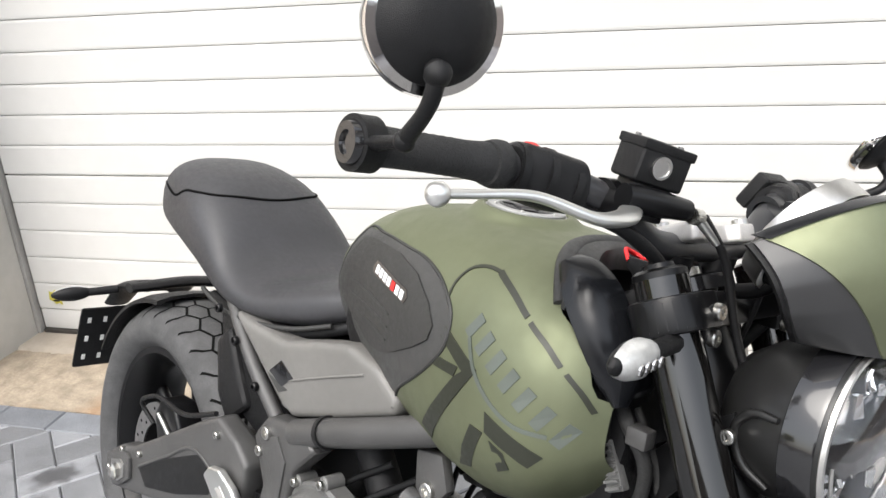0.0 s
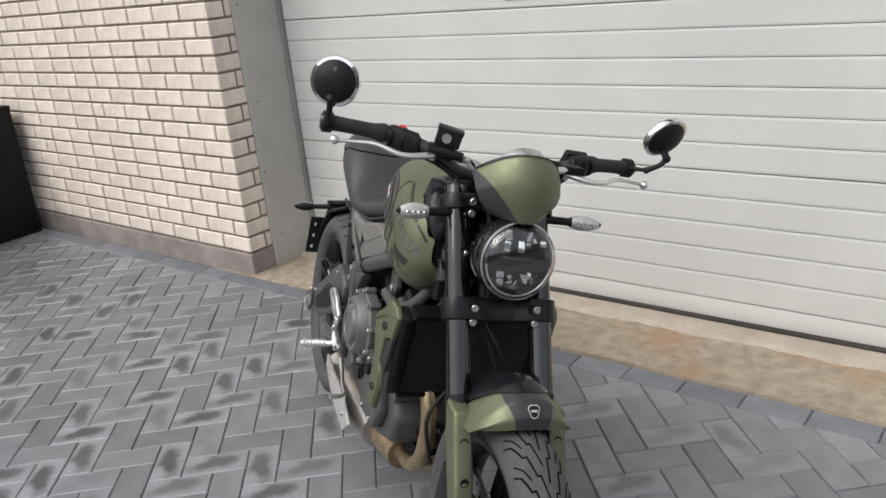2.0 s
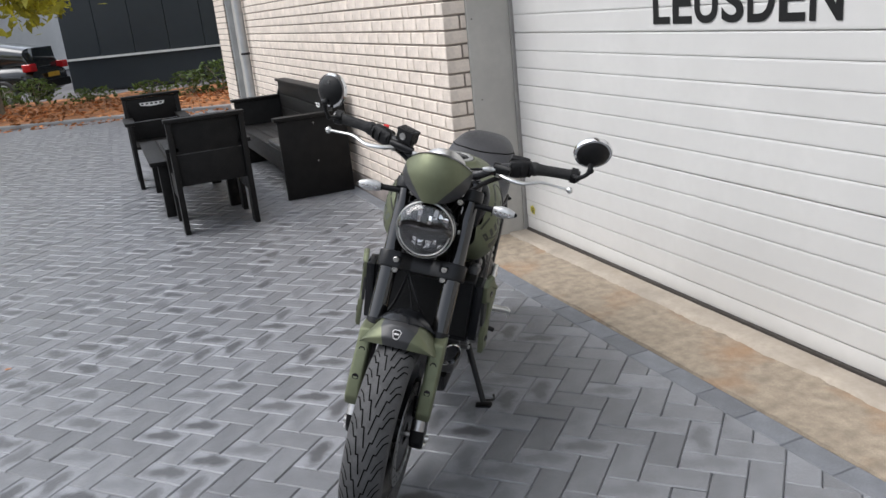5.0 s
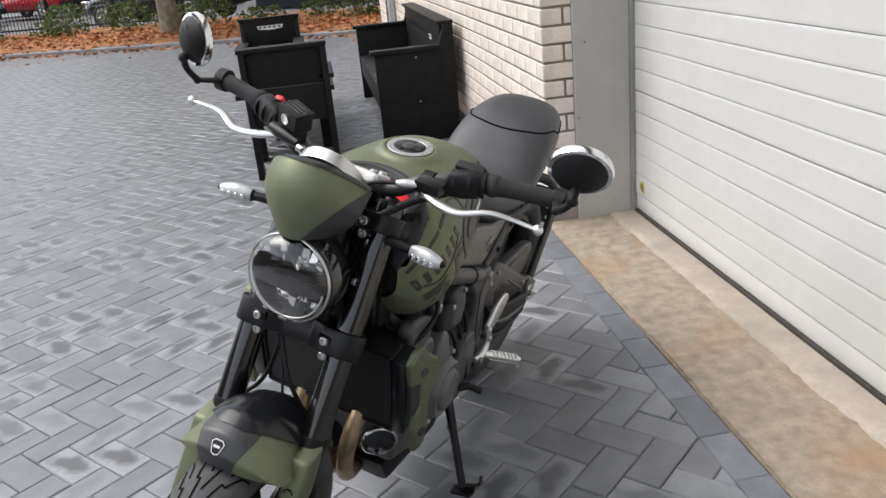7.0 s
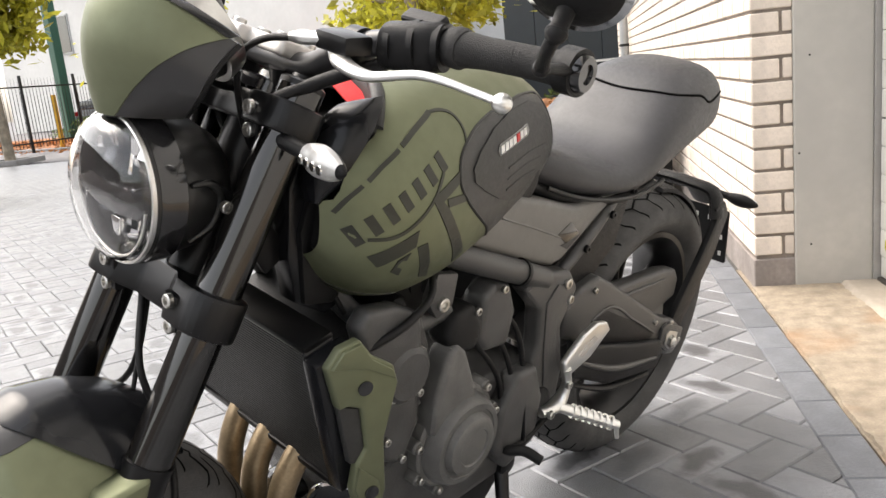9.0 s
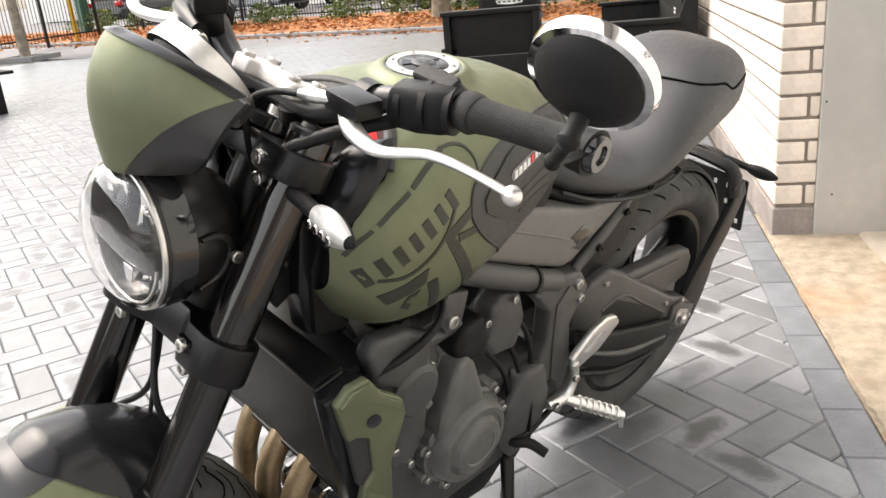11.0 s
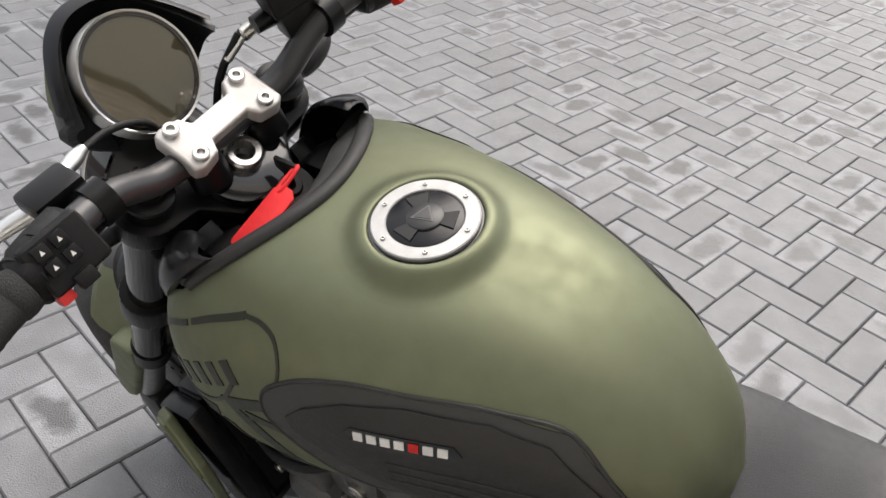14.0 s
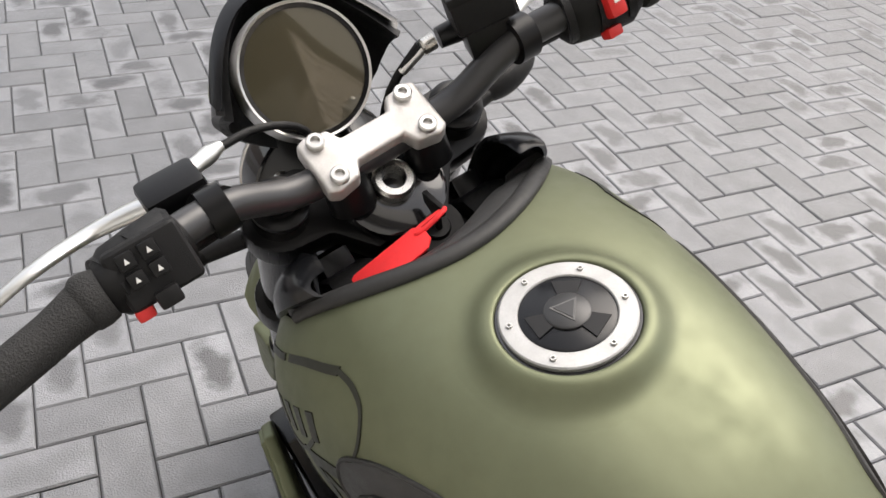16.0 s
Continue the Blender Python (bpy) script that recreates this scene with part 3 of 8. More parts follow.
fw_ = wheel("front_wheel", FRONT, 0.30, 0.122, 0.216, 0.09, 5, "front wheel with a wide road tyre")
REARM = Matrix.Translation((0.054, -0.027, 0.027))
CUR[0] = REARM
rw_ = wheel("rear_wheel", REAR, 0.334, 0.190, 0.232, 0.145, 5, "rear wheel with a wide road tyre")
CUR[0] = Matrix()
for s in SIDES:
    disc("brake_disc", FRONT, s * 0.062, 0.115, 0.155, fw_)
    P("disc_carrier", lathe("disc_carrier", [(s * 0.055, 0.035), (s * 0.055, 0.112), (s * 0.06, 0.112), (s * 0.06, 0.035)], M["black"], FRONT, (0, 1, 0), 12, 20, True), "", fw_)
    cx, cz = 1.26, 0.37
    P("brake_caliper", plate("brake_caliper", [(cx - 0.05, cz - 0.05), (cx - 0.03, cz - 0.07), (cx + 0.02, cz - 0.06), (cx + 0.035, cz), (cx + 0.02, cz + 0.06), (cx - 0.03, cz + 0.05)], s * 0.045, s * 0.092, M["black"], bevel=0.006), "black brake caliper")
CUR[0] = REARM
disc("rear_brake_disc", REAR, -0.075, 0.085, 0.127, rw_)

# rear wheel fittings
P("rear_sprocket", lathe("rear_sprocket", [(0.082, 0.06), (0.082, 0.105), (0.088, 0.105), (0.088, 0.06)], M["engine_light"], REAR, (0, 1, 0), 48, 30, True), "steel chain sprocket")
cp = [(REAR[0], 0.085, REAR[2] + 0.107), (0.2, 0.085, 0.425), (0.42, 0.085, 0.425)]
cq = [(REAR[0], 0.085, REAR[2] - 0.107), (0.2, 0.085, 0.30), (0.42, 0.085, 0.35)]
for line in (cp, cq):
    verts, faces = [], []
    pts = smooth_line(line, 60)
    for i, p in enumerate(pts[:-1]):
        d = pts[i + 1] - p
        w = 0.0075 if i % 2 else 0.0055
        up = np.array([-d[2], 0, d[0]]) / np.hypot(d[0], d[2]) * w
        yy = np.array([0, 0.009 if i % 2 else 0.006, 0])
        b = len(verts)
        for q in (p, p + d):
            verts += [q - up - yy, q + up - yy, q + up + yy, q - up + yy]
        faces += [(b + k, b + (k + 1) % 4, b + 4 + (k + 1) % 4, b + 4 + k) for k in range(4)] + [(b, b + 1, b + 2, b + 3), (b + 4, b + 5, b + 6, b + 7)]
    P("chain_run", mesh_of("chain_run", verts, faces, M["engine_light"], 0), "oiled steel drive chain")

# swingarm: two sculpted arms that rise from the axle to the pivot, each with a long pocket
CUR[0] = Matrix.Translation((0, -0.025, 0))
for s in SIDES:
    arm = [(-0.060, 0.352), (-0.005, 0.392), (0.059, 0.415), (0.200, 0.500), (0.311, 0.568), (0.374, 0.602), (0.433, 0.587), (0.475, 0.560), (0.47, 0.50), (0.384, 0.458), (0.307, 0.410), (0.180, 0.360), (0.063, 0.320), (-0.034, 0.290), (-0.060, 0.310)]
    sa = P("swingarm_arm", plate("swingarm_arm", arm, s * 0.112, s * 0.152, M["arm"], bevel=0.010, segments=3), "black pressed-steel swingarm")
    # no hollow is cut: a darker, slightly proud plate gives the pocket's shade
    P("pocket", plate("pocket", [(0.095, 0.388), (0.20, 0.452), (0.325, 0.516), (0.372, 0.506), (0.369, 0.464), (0.25, 0.408), (0.13, 0.364)], s * 0.1505, s * 0.1532, M["plastic"], bevel=0.001), "", sa)
    P("pocket_lip", tube("pocket_lip", [(0.095, s * 0.1525, 0.390), (0.20, s * 0.1525, 0.455), (0.325, s * 0.1525, 0.519), (0.376, s * 0.1525, 0.508)], 0.003, M["arm"], 20, 8), "", sa)
    P("axle_block", plate("axle_block", [(-0.040, 0.318), (-0.044, 0.362), (0.040, 0.398), (0.062, 0.392), (0.066, 0.352), (0.02, 0.318)], s * 0.152, s * 0.160, M["arm"], bevel=0.003), "axle adjuster block")
    P("axle_plate", plate("axle_plate", [(-0.010, 0.330), (-0.014, 0.360), (0.030, 0.378), (0.044, 0.372), (0.046, 0.348), (0.02, 0.328)], s * 0.160, s * 0.163, M["alloy"], bevel=0.001), "bright axle adjuster plate")
    P("axle_nut", lathe("axle_nut", [(0.155, 0.015), (0.172, 0.015), (0.174, 0.011), (0.178, 0.009), (0.178, 0.0005)], M["bolt"], (0.022, 0, 0.350), (0, s, 0), 6, 20), "zinc axle nut")
    bolt("adjuster_bolt", (-0.030, s * 0.156, 0.335), (0, s, 0), 0.006, bike)
    for x, z in ((0.10, 0.43), (0.02, 0.405), (0.385, 0.588)):
        bolt("arm_bolt", (x, s * 0.152, z - 0.012), (0, s, 0), 0.006, bike)
P("swingarm_bridge", box("swingarm_bridge", (0.35, -0.115, 0.44), (0.46, 0.115, 0.56), M["arm"], 0.012, 3), "")
# sculpted cover below the left arm, a lower chain guard, and the caliper on the right
P("lower_chain_guard", plate("lower_chain_guard", [(0.461, 0.500), (0.40, 0.47), (0.20, 0.405), (0.083, 0.375), (0.066, 0.335), (0.090, 0.305), (0.296, 0.345), (0.443, 0.415)], 0.1535, 0.172, M["plastic"], bevel=0.007, segments=3), "black plastic swingarm cover")
guard_o = [(0.451, 0.535), (0.385, 0.541), (0.258, 0.535), (0.060, 0.524), (0.000, 0.512), (-0.022, 0.485), (-0.022, 0.440), (0.073, 0.418), (0.177, 0.432), (0.261, 0.473), (0.415, 0.506)]
ucg = P("upper_chain_guard", plate("upper_chain_guard", guard_o, 0.098, 0.132, M["arm"], bevel=0.009, segments=3), "black plastic guard over the chain")
P("guard_crease", tube("guard_crease", [(0.43, 0.133, 0.522), (0.26, 0.134, 0.512), (0.05, 0.133, 0.500)], [0.003, 0.005, 0.003], M["arm"], 14, 8), "", ucg)
P("guard_ridge", tube("guard_ridge", [(0.445, 0.170, 0.452), (0.30, 0.173, 0.385), (0.10, 0.172, 0.338)], [0.004, 0.008, 0.004], M["arm"], 14, 8), "")
P("chain_slider", tube("chain_slider", [(0.44, 0.160, 0.395), (0.29, 0.160, 0.330), (0.10, 0.158, 0.292)], [0.007, 0.011, 0.007], M["plastic"], 16, 8, 0.7), "black plastic lower chain guard")
P("rear_caliper", plate("rear_caliper", [(0.075, 0.425), (0.055, 0.475), (0.080, 0.515), (0.135, 0.520), (0.165, 0.48), (0.140, 0.435)], -0.112, -0.062, M["black"], bevel=0.008, segments=3), "black rear brake caliper")
P("caliper_pin", tube("caliper_pin", [(0.085, -0.116, 0.485), (0.150, -0.116, 0.455)], 0.005, M["bolt"], 4, 10), "")
P("rear_brake_hose", tube("rear_brake_hose", [(0.07, -0.118, 0.46), (0.04, -0.13, 0.49), (0.10, -0.135, 0.53), (0.24, -0.14, 0.55), (0.36, -0.145, 0.60)], 0.0045, M["plastic"], 24, 8), "black hose")
P("tyre_hugger", plate("tyre_hugger", [(0.40, 0.62), (0.37, 0.66), (0.325, 0.735), (0.285, 0.700), (0.300, 0.61), (0.34, 0.57)], -0.118, 0.118, M["plastic"], bevel=0.014, segments=3), "black plastic mudguard ahead of the tyre")
CUR[0] = REARM

# number plate hanger on the swingarm: arms up from the axle, a mudguard over the tyre, plate and lamps
hanger = [(-0.045, 0.345), (-0.085, 0.42), (-0.15, 0.52), (-0.19, 0.595), (-0.17, 0.628), (-0.215, 0.64), (-0.25, 0.60), (-0.215, 0.50), (-0.15, 0.40), (-0.09, 0.305)]
CUR[0] = Matrix.Translation((0.062, -0.042, 0.010))
P("hanger_arm", plate("hanger_arm", hanger, 0.150, 0.166, M["plastic"], bevel=0.006), "black plastic number plate hanger")
P("hanger_bridge", tube("hanger_bridge", [(-0.195, 0.16, 0.60), (-0.20, 0.14, 0.655), (-0.20, 0.08, 0.665), (-0.20, -0.08, 0.66)], [0.028, 0.024, 0.022, 0.02], M["plastic"], 14, 12, 0.5), "")
rings = []
for a in np.linspace(radians(96), radians(152), 16):
    rr = 0.352
    ring = []
    for y, d in ((-0.078, -0.004), (-0.076, 0.004), (-0.05, 0.011), (0, 0.014), (0.05, 0.011), (0.076, 0.004), (0.078, -0.004), (0.072, -0.005), (0.05, 0.004), (0, 0.008), (-0.05, 0.004), (-0.072, -0.005)):
        ring.append((REAR[0] + (rr + d) * math.cos(a), y, REAR[2] + (rr + d) * math.sin(a)))
    rings.append(ring)
P("rear_mudguard", ringed("rear_mudguard", rings, M["plastic"]), "black plastic rear mudguard")
CUR[0] = Matrix.Translation((0.0, -0.040, 0.012))
P("plate_bracket", tube("plate_bracket", [(-0.24, 0, 0.63), (-0.34, 0, 0.60), (-0.41, 0, 0.545)], [0.04, 0.035, 0.03], M["plastic"], 8, 12, 0.35), "")
pm = pose(-0.405, 0, 0.47, 0, 17, 0)
plate_ob = P("number_plate", box("number_plate", (-0.004, -0.090, -0.090), (0.004, 0.090, 0.075), M["plastic"], 0.006, 2, pm), "black number plate carrier")
for k in range(3):
    for j in range(5):
        P("print_bar", box("print_bar", (-0.0062, -0.074 + j * 0.036, -0.066 + k * 0.052), (-0.0046, -0.066 + j * 0.036, -0.052 + k * 0.052), M["white"], 0, 1, pm), "", plate_ob)
        P("print_bar", box("print_bar", (0.0046, -0.074 + j * 0.036, -0.066 + k * 0.052), (0.0062, -0.066 + j * 0.036, -0.052 + k * 0.052), M["white"], 0, 1, pm), "", plate_ob)


# turn signals
def indicator(root, tip, up=(0, 0, 1)):
    r, t = Vector(root), Vector(tip)
    d = (t - r).normalized()
    body = r + d * ((t - r).length * 0.45)
    st = P("indicator", tube("stalk", [r, body], [0.010, 0.009], M["plastic"], 6, 10), "slim black turn signal with a clear lens")
    n, rings_ = 12, []
    L = (t - body).length
    fwd_ = Vector((1, 0, 0)) if root[0] > 0.5 else Vector((-1, 0, 0))
    fwd_ = (fwd_ - d * fwd_.dot(d)).normalized()
    u = d.cross(fwd_)
    for i in range(n):
        q = i / (n - 1)
        w = 0.017 * (math.sin(math.pi * (0.12 + 0.86 * q)) ** 0.6)
        rings_.append([body + d * L * q + fwd_ * (0.8 * w * math.cos(a)) + u * (w * math.sin(a)) for a in np.linspace(0, 2 * math.pi, 14, endpoint=False)])
    P("housing", ringed("housing", rings_, M["plastic"]), "", st)
    lens = []
    for i in range(n):
        q = 0.08 + 0.84 * i / (n - 1)
        w = 0.0176 * (math.sin(math.pi * (0.12 + 0.86 * q)) ** 0.6)
        lens.append([body + d * L * q + fwd_ * (0.001 + 0.86 * w * math.cos(a)) + u * (w * math.sin(a)) for a in np.linspace(-1.9, 1.9, 9)])
    P("lens", mesh_of("lens", [p for r_ in lens for p in r_], [(i * 9 + k, i * 9 + k + 1, (i + 1) * 9 + k + 1, (i + 1) * 9 + k) for i in range(n - 1) for k in range(8)], M["signal_lens"], 60), "clear ribbed lens over a bright reflector", st)
    for i in range(4):
        c = body + d * L * (0.25 + 0.17 * i) + fwd_ * 0.018
        P("led", lathe("led", [(0, 0.0055), (0.0015, 0.0048), (0.0020, 0.0005)], M["chrome"], c, fwd_, 10), "", st)
    return st


for s in SIDES:
    CUR[0] = Matrix()
    indicator((1.098, s * 0.105, 0.955), (1.124, s * 0.246, 0.957))
    CUR[0] = Matrix.Translation((0.0, -0.040, 0.012))
    indicator((-0.33, s * 0.03, 0.60), (-0.36, s * 0.165, 0.585))

CUR[0] = Matrix()

# fork legs
for s in SIDES:
    y = s * 0.0975
    z0, z1 = 0.575, 1.005
    leg = P("fork_leg", tube("outer_tube", [(fork_at(z0), y, z0), (fork_at(z1), y, z1)], 0.0265, M["fork"], 4, 28), "glossy black upside-down fork leg")
    P("slider", tube("slider", [(fork_at(0.34), y, 0.34), (fork_at(z0), y, z0)], 0.0205, M["disc"], 4, 24), "bright fork slider", leg)
    P("collar", tube("collar", [(fork_at(0.563), y, 0.563), (fork_at(0.60), y, 0.60)], 0.029, M["black"], 4, 28), "", leg)
    P("print_label", box("print_label", (fork_at(0.55) + 0.012, y + s * 0.006 - 0.009, 0.542), (fork_at(0.55) + 0.026, y + s * 0.006 + 0.009, 0.555), M["red"], 0.004, 2), "small red label", leg)
    P("axle_lug", plate("axle_lug", [(fork_at(0.40) - 0.028, 0.40), (fork_at(0.40) + 0.026, 0.40), (FRONT[0] + 0.034, 0.30), (FRONT[0] + 0.02, 0.268), (FRONT[0] - 0.02, 0.268), (FRONT[0] - 0.035, 0.30)], y - 0.021, y + 0.021, M["black"], bevel=0.009, segments=3), "black axle lug", leg)
    P("fork_cap", lathe("fork_cap", [(0, 0.0265), (0.006, 0.0265), (0.009, 0.022), (0.009, 0.016), (0.014, 0.015), (0.014, 0.0005)], M["black"], (fork_at(z1), y, z1), FORK_DIR, 28), "", leg)
    for k in (-1, 1):
        bolt("axle_bolt", (FRONT[0] + 0.012 * k, y + s * 0.021, 0.284), (0, s, 0), 0.006, leg)
P("front_axle", lathe("front_axle", [(-0.13, 0.010), (0.13, 0.010)], M["bolt"], FRONT, (0, 1, 0), 16), "")


def clamp(name, z, thick, half, back, label):
    """A fork clamp: bar with two rings, seen from above, laid square to the fork."""
    n = 28
    o = []
    for a in np.linspace(-0.5 * math.pi, 0.5 * math.pi, 14):
        o.append((half + 0.037 * math.cos(a), 0.037 * math.sin(a)))
    o += [(half - 0.035, 0.034), (0.03, 0.012), (-0.03, 0.012), (-half + 0.035, 0.034)]
    for a in np.linspace(0.5 * math.pi, 1.5 * math.pi, 14):
        o.append((-half + 0.037 * math.cos(a), 0.037 * math.sin(a)))
    o += [(-half + 0.03, -0.04), (-0.04, back), (0.04, back), (half - 0.03, -0.04)]
    m = Matrix.Translation((fork_at(z), 0, z)) @ Matrix(((0, 1, 0), tuple(FORK_DIR.cross(Vector((0, 1, 0))) * -1), tuple(FORK_DIR))).transposed().to_4x4()
    return P(name, plate(name, o, -thick / 2, thick / 2, M["black"], "xy", 0.005, m), label)


tc_ = clamp("top_clamp", 0.972, 0.036, 0.0975, -0.075, "black cast top fork clamp")
lc_ = clamp("lower_clamp", 0.762, 0.05, 0.0975, -0.075, "black cast lower fork clamp")
for ob, zz, gap in ((tc_, 0.972, 0.013), (lc_, 0.762, 0.016)):
    for s in SIDES:
        P("pinch_lug", box("pinch_lug", (fork_at(zz), min(s * 0.0575, s * 0.0855), zz - gap * 1.5), (fork_at(zz) + 0.034, max(s * 0.0575, s * 0.0855), zz + gap * 1.5), M["black"], 0.005), "", ob)
        for k in (-1, 1):
            bolt("pinch_bolt", (fork_at(zz) + 0.033, s * 0.073, zz + k * gap), (1, 0, 0.1), 0.0085, ob)
sx = fork_at(1.0) - 0.032
P("steering_head", tube("steering_head", [(fork_at(0.77) - 0.035, 0, 0.77), (sx, 0, 0.985)], 0.034, M["black"], 4, 24), "")
P("stem_nut", lathe("stem_nut", [(0, 0.020), (0.016, 0.020), (0.019, 0.0175), (0.019, 0.0115), (0.006, 0.0105), (0.006, 0.0005)], M["bolt"], (sx, 0, 0.985), FORK_DIR, 32), "bright hollow steering stem nut")
P("stem_base", lathe("stem_base", [(-0.01, 0.05), (0.004, 0.05), (0.007, 0.044), (0.007, 0.02)], M["gloss"], (sx, 0, 0.984), FORK_DIR, 32), "")

# handlebar, risers and top clamp; the bar sits a little askew
BARM = Matrix.Translation((1.044, 0, 1.040)) @ Euler((radians(-2.3), 0, radians(-1.4))).to_matrix().to_4x4() @ Matrix.Translation((-1.044, 0, -1.036))
CUR[0] = BARM
BX, BZ = 1.040, 1.023
bar = [(0.952, 0.385, 1.083), (0.975, 0.30, 1.082), (1.005, 0.215, 1.078), (1.030, 0.145, 1.060), (BX, 0.085, BZ + 0.004), (BX, 0.04, BZ), (BX, -0.04, BZ), (BX, -0.085, BZ + 0.004), (1.030, -0.145, 1.060), (1.005, -0.215, 1.078), (0.975, -0.30, 1.082), (0.952, -0.385, 1.083)]
P("handlebar", tube("handlebar", bar, 0.0145, M["bar"], 60, 16), "matt black tapered handlebar")
for s in SIDES:
    P("riser", tube("riser", [(BX - 0.006, s * 0.042, 0.985), (BX, s * 0.042, BZ - 0.004)], [0.022, 0.021], M["black"], 4, 18), "black handlebar riser")
hc = [(-0.061, -0.026), (-0.052, -0.030), (-0.030, -0.026), (-0.024, -0.013), (0.024, -0.013), (0.030, -0.026), (0.052, -0.030), (0.061, -0.026), (0.061, 0.026), (0.052, 0.031), (0.030, 0.027), (0.024, 0.014), (-0.024, 0.014), (-0.030, 0.027), (-0.052, 0.031), (-0.061, 0.026)]
tilt = Matrix.Translation((BX, 0.006, BZ + 0.009)) @ Euler((0, radians(-22), 0)).to_matrix().to_4x4() @ pose(0, 0, 0, 0, 0, 90)
hcl = P("handlebar_clamp", plate("handlebar_clamp", hc, -0.006, 0.014, M["clamp"], "xy", 0.004, tilt, 3), "bead-blasted alloy handlebar clamp")
for u in (-0.045, 0.045):
    for v in (-0.019, 0.019):
        q = tilt @ Vector((u, v, 0.0135))
        bolt("clamp_bolt", q, tilt.to_3x3() @ Vector((0, 0, 1)), 0.0085, hcl, M["alloy"], 0.005)

# grips, bar ends, mirrors
for s in SIDES:
    def on_bar(y, up=0.0, ahead=0.0):
        k = smooth_line(bar, 200)
        i = int(np.argmin(abs(k[:, 1] - s * y)))
        return Vector((k[i, 0] + ahead, k[i, 1], k[i, 2] + up))
    grip = P("grip", tube("grip", [on_bar(0.262), on_bar(0.31), on_bar(0.372)], [0.0195, 0.0165, 0.0165, 0.0165, 0.0175], M["rubber"], 12, 22), "black ribbed rubber grip")
    for k in range(9):
        P("rib", lathe("rib", [(-0.0012, 0.0150), (-0.0012, 0.01668), (0.0012, 0.01668), (0.0012, 0.0150)], M["rubber"], on_bar(0.282 + 0.008 * k), (on_bar(0.36) - on_bar(0.28)).normalized(), 22, 30, True), "", grip)
    P("grip_flange", lathe("grip_flange", [(-0.012, 0.012), (-0.012, 0.0195), (-0.004, 0.0215), (0.004, 0.0215), (0.008, 0.019), (0.008, 0.012)], M["rubber"], on_bar(0.262), (0, 1, 0), 24), "", grip)
    e = on_bar(0.383)
    P("bar_end", lathe("bar_end", [(-0.014, 0.010), (-0.014, 0.0185), (0.010, 0.0195), (0.016, 0.017), (0.016, 0.010), (0.013, 0.009), (0.013, 0.0005)], M["gloss"], e, (-0.1, s, 0), 26), "black bar end weight")
    # mirror on a cranked arm from the bar end
    mc = BARM.inverted() @ (Vector((1.039, 0.423, 1.166)) if s > 0 else Vector((1.024, -0.386, 1.198)))
    ms = 1.0 if s > 0 else 0.94
    mn = (Vector((-0.80, -0.22, 0.50)) if s > 0 else Vector((-0.93, 0.34, 0.02))).normalized()
    knuckle = mc - mn * 0.026 + Vector((0, 0, -0.035))
    elbow = e + Vector((0.070, s * 0.013, 0.010))
    mir = P("mirror", tube("bracket", [e + Vector((0.0, -s * 0.004, 0.0)), elbow], [0.0125, 0.0095, 0.0075], M["plastic"], 10, 14, 0.6), "round bar-end mirror with a chrome rim")
    P("arm_rod", tube("arm_rod", [elbow, elbow * 0.25 + knuckle * 0.75 + Vector((0.004, 0, -0.004)), knuckle], [0.0072, 0.0062, 0.0070], M["plastic"], 14, 12), "", mir)
    P("elbow", lathe("elbow", [(0.0085 * -math.cos(a), max(0.0004, 0.0085 * math.sin(a))) for a in np.linspace(0, math.pi, 10)], M["plastic"], elbow, (0, 1, 0), 16, 60), "", mir)
    P("clamp_ring", lathe("clamp_ring", [(-0.011, 0.015), (-0.011, 0.0235), (0.009, 0.0235), (0.009, 0.015)], M["plastic"], e, (0, 1, 0), 26, 35, True), "", mir)
    P("ball_joint", lathe("ball_joint", [(-0.010, 0.002), (-0.006, 0.008), (0, 0.0105), (0.006, 0.008), (0.028, 0.009)], M["plastic"], knuckle, mn + Vector((0, 0, 0.5)), 18), "", mir)
    P("shell", lathe("shell", [(-0.026, 0.0005), (-0.026, 0.017 * ms), (-0.022, 0.030 * ms), (-0.016, 0.041 * ms), (-0.009, 0.0475 * ms), (-0.004, 0.0475 * ms)], M["plastic"], mc, mn, 48), "black domed mirror back", mir)
    P("rim", lathe("rim", [(-0.007, 0.0465 * ms), (-0.006, 0.0545 * ms), (0.003, 0.0565 * ms), (0.008, 0.0545 * ms), (0.008, 0.051 * ms), (0.002, 0.0495 * ms)], M["chrome"], mc, mn, 56, 35, True), "polished chrome rim", mir)
    P("mirror_glass", lathe("mirror_glass", [(0.003, 0.0505 * ms), (0.0045, 0.0505 * ms), (0.0045, 0.0004)], M["mirror"], mc, mn, 48), "mirror glass", mir)
    P("emblem", plate("emblem", [(-0.004, 0), (0, -0.006), (0.004, 0), (0.002, 0.005), (-0.002, 0.005)], 0, 0.0012, M["engine_light"], "xy", 0, Matrix.Translation(mc - mn * 0.0235 + Vector((0, 0, 0.026))) @ (-mn).to_track_quat("Z", "Y").to_matrix().to_4x4()), "", mir)
    # lever: pivots at the perch, runs outwards ahead of the grip, ends in a ball
    pv = on_bar(0.165) + Vector((0.040, 0, -0.006))
    ball = Vector((1.052, s * 0.379, 1.060))
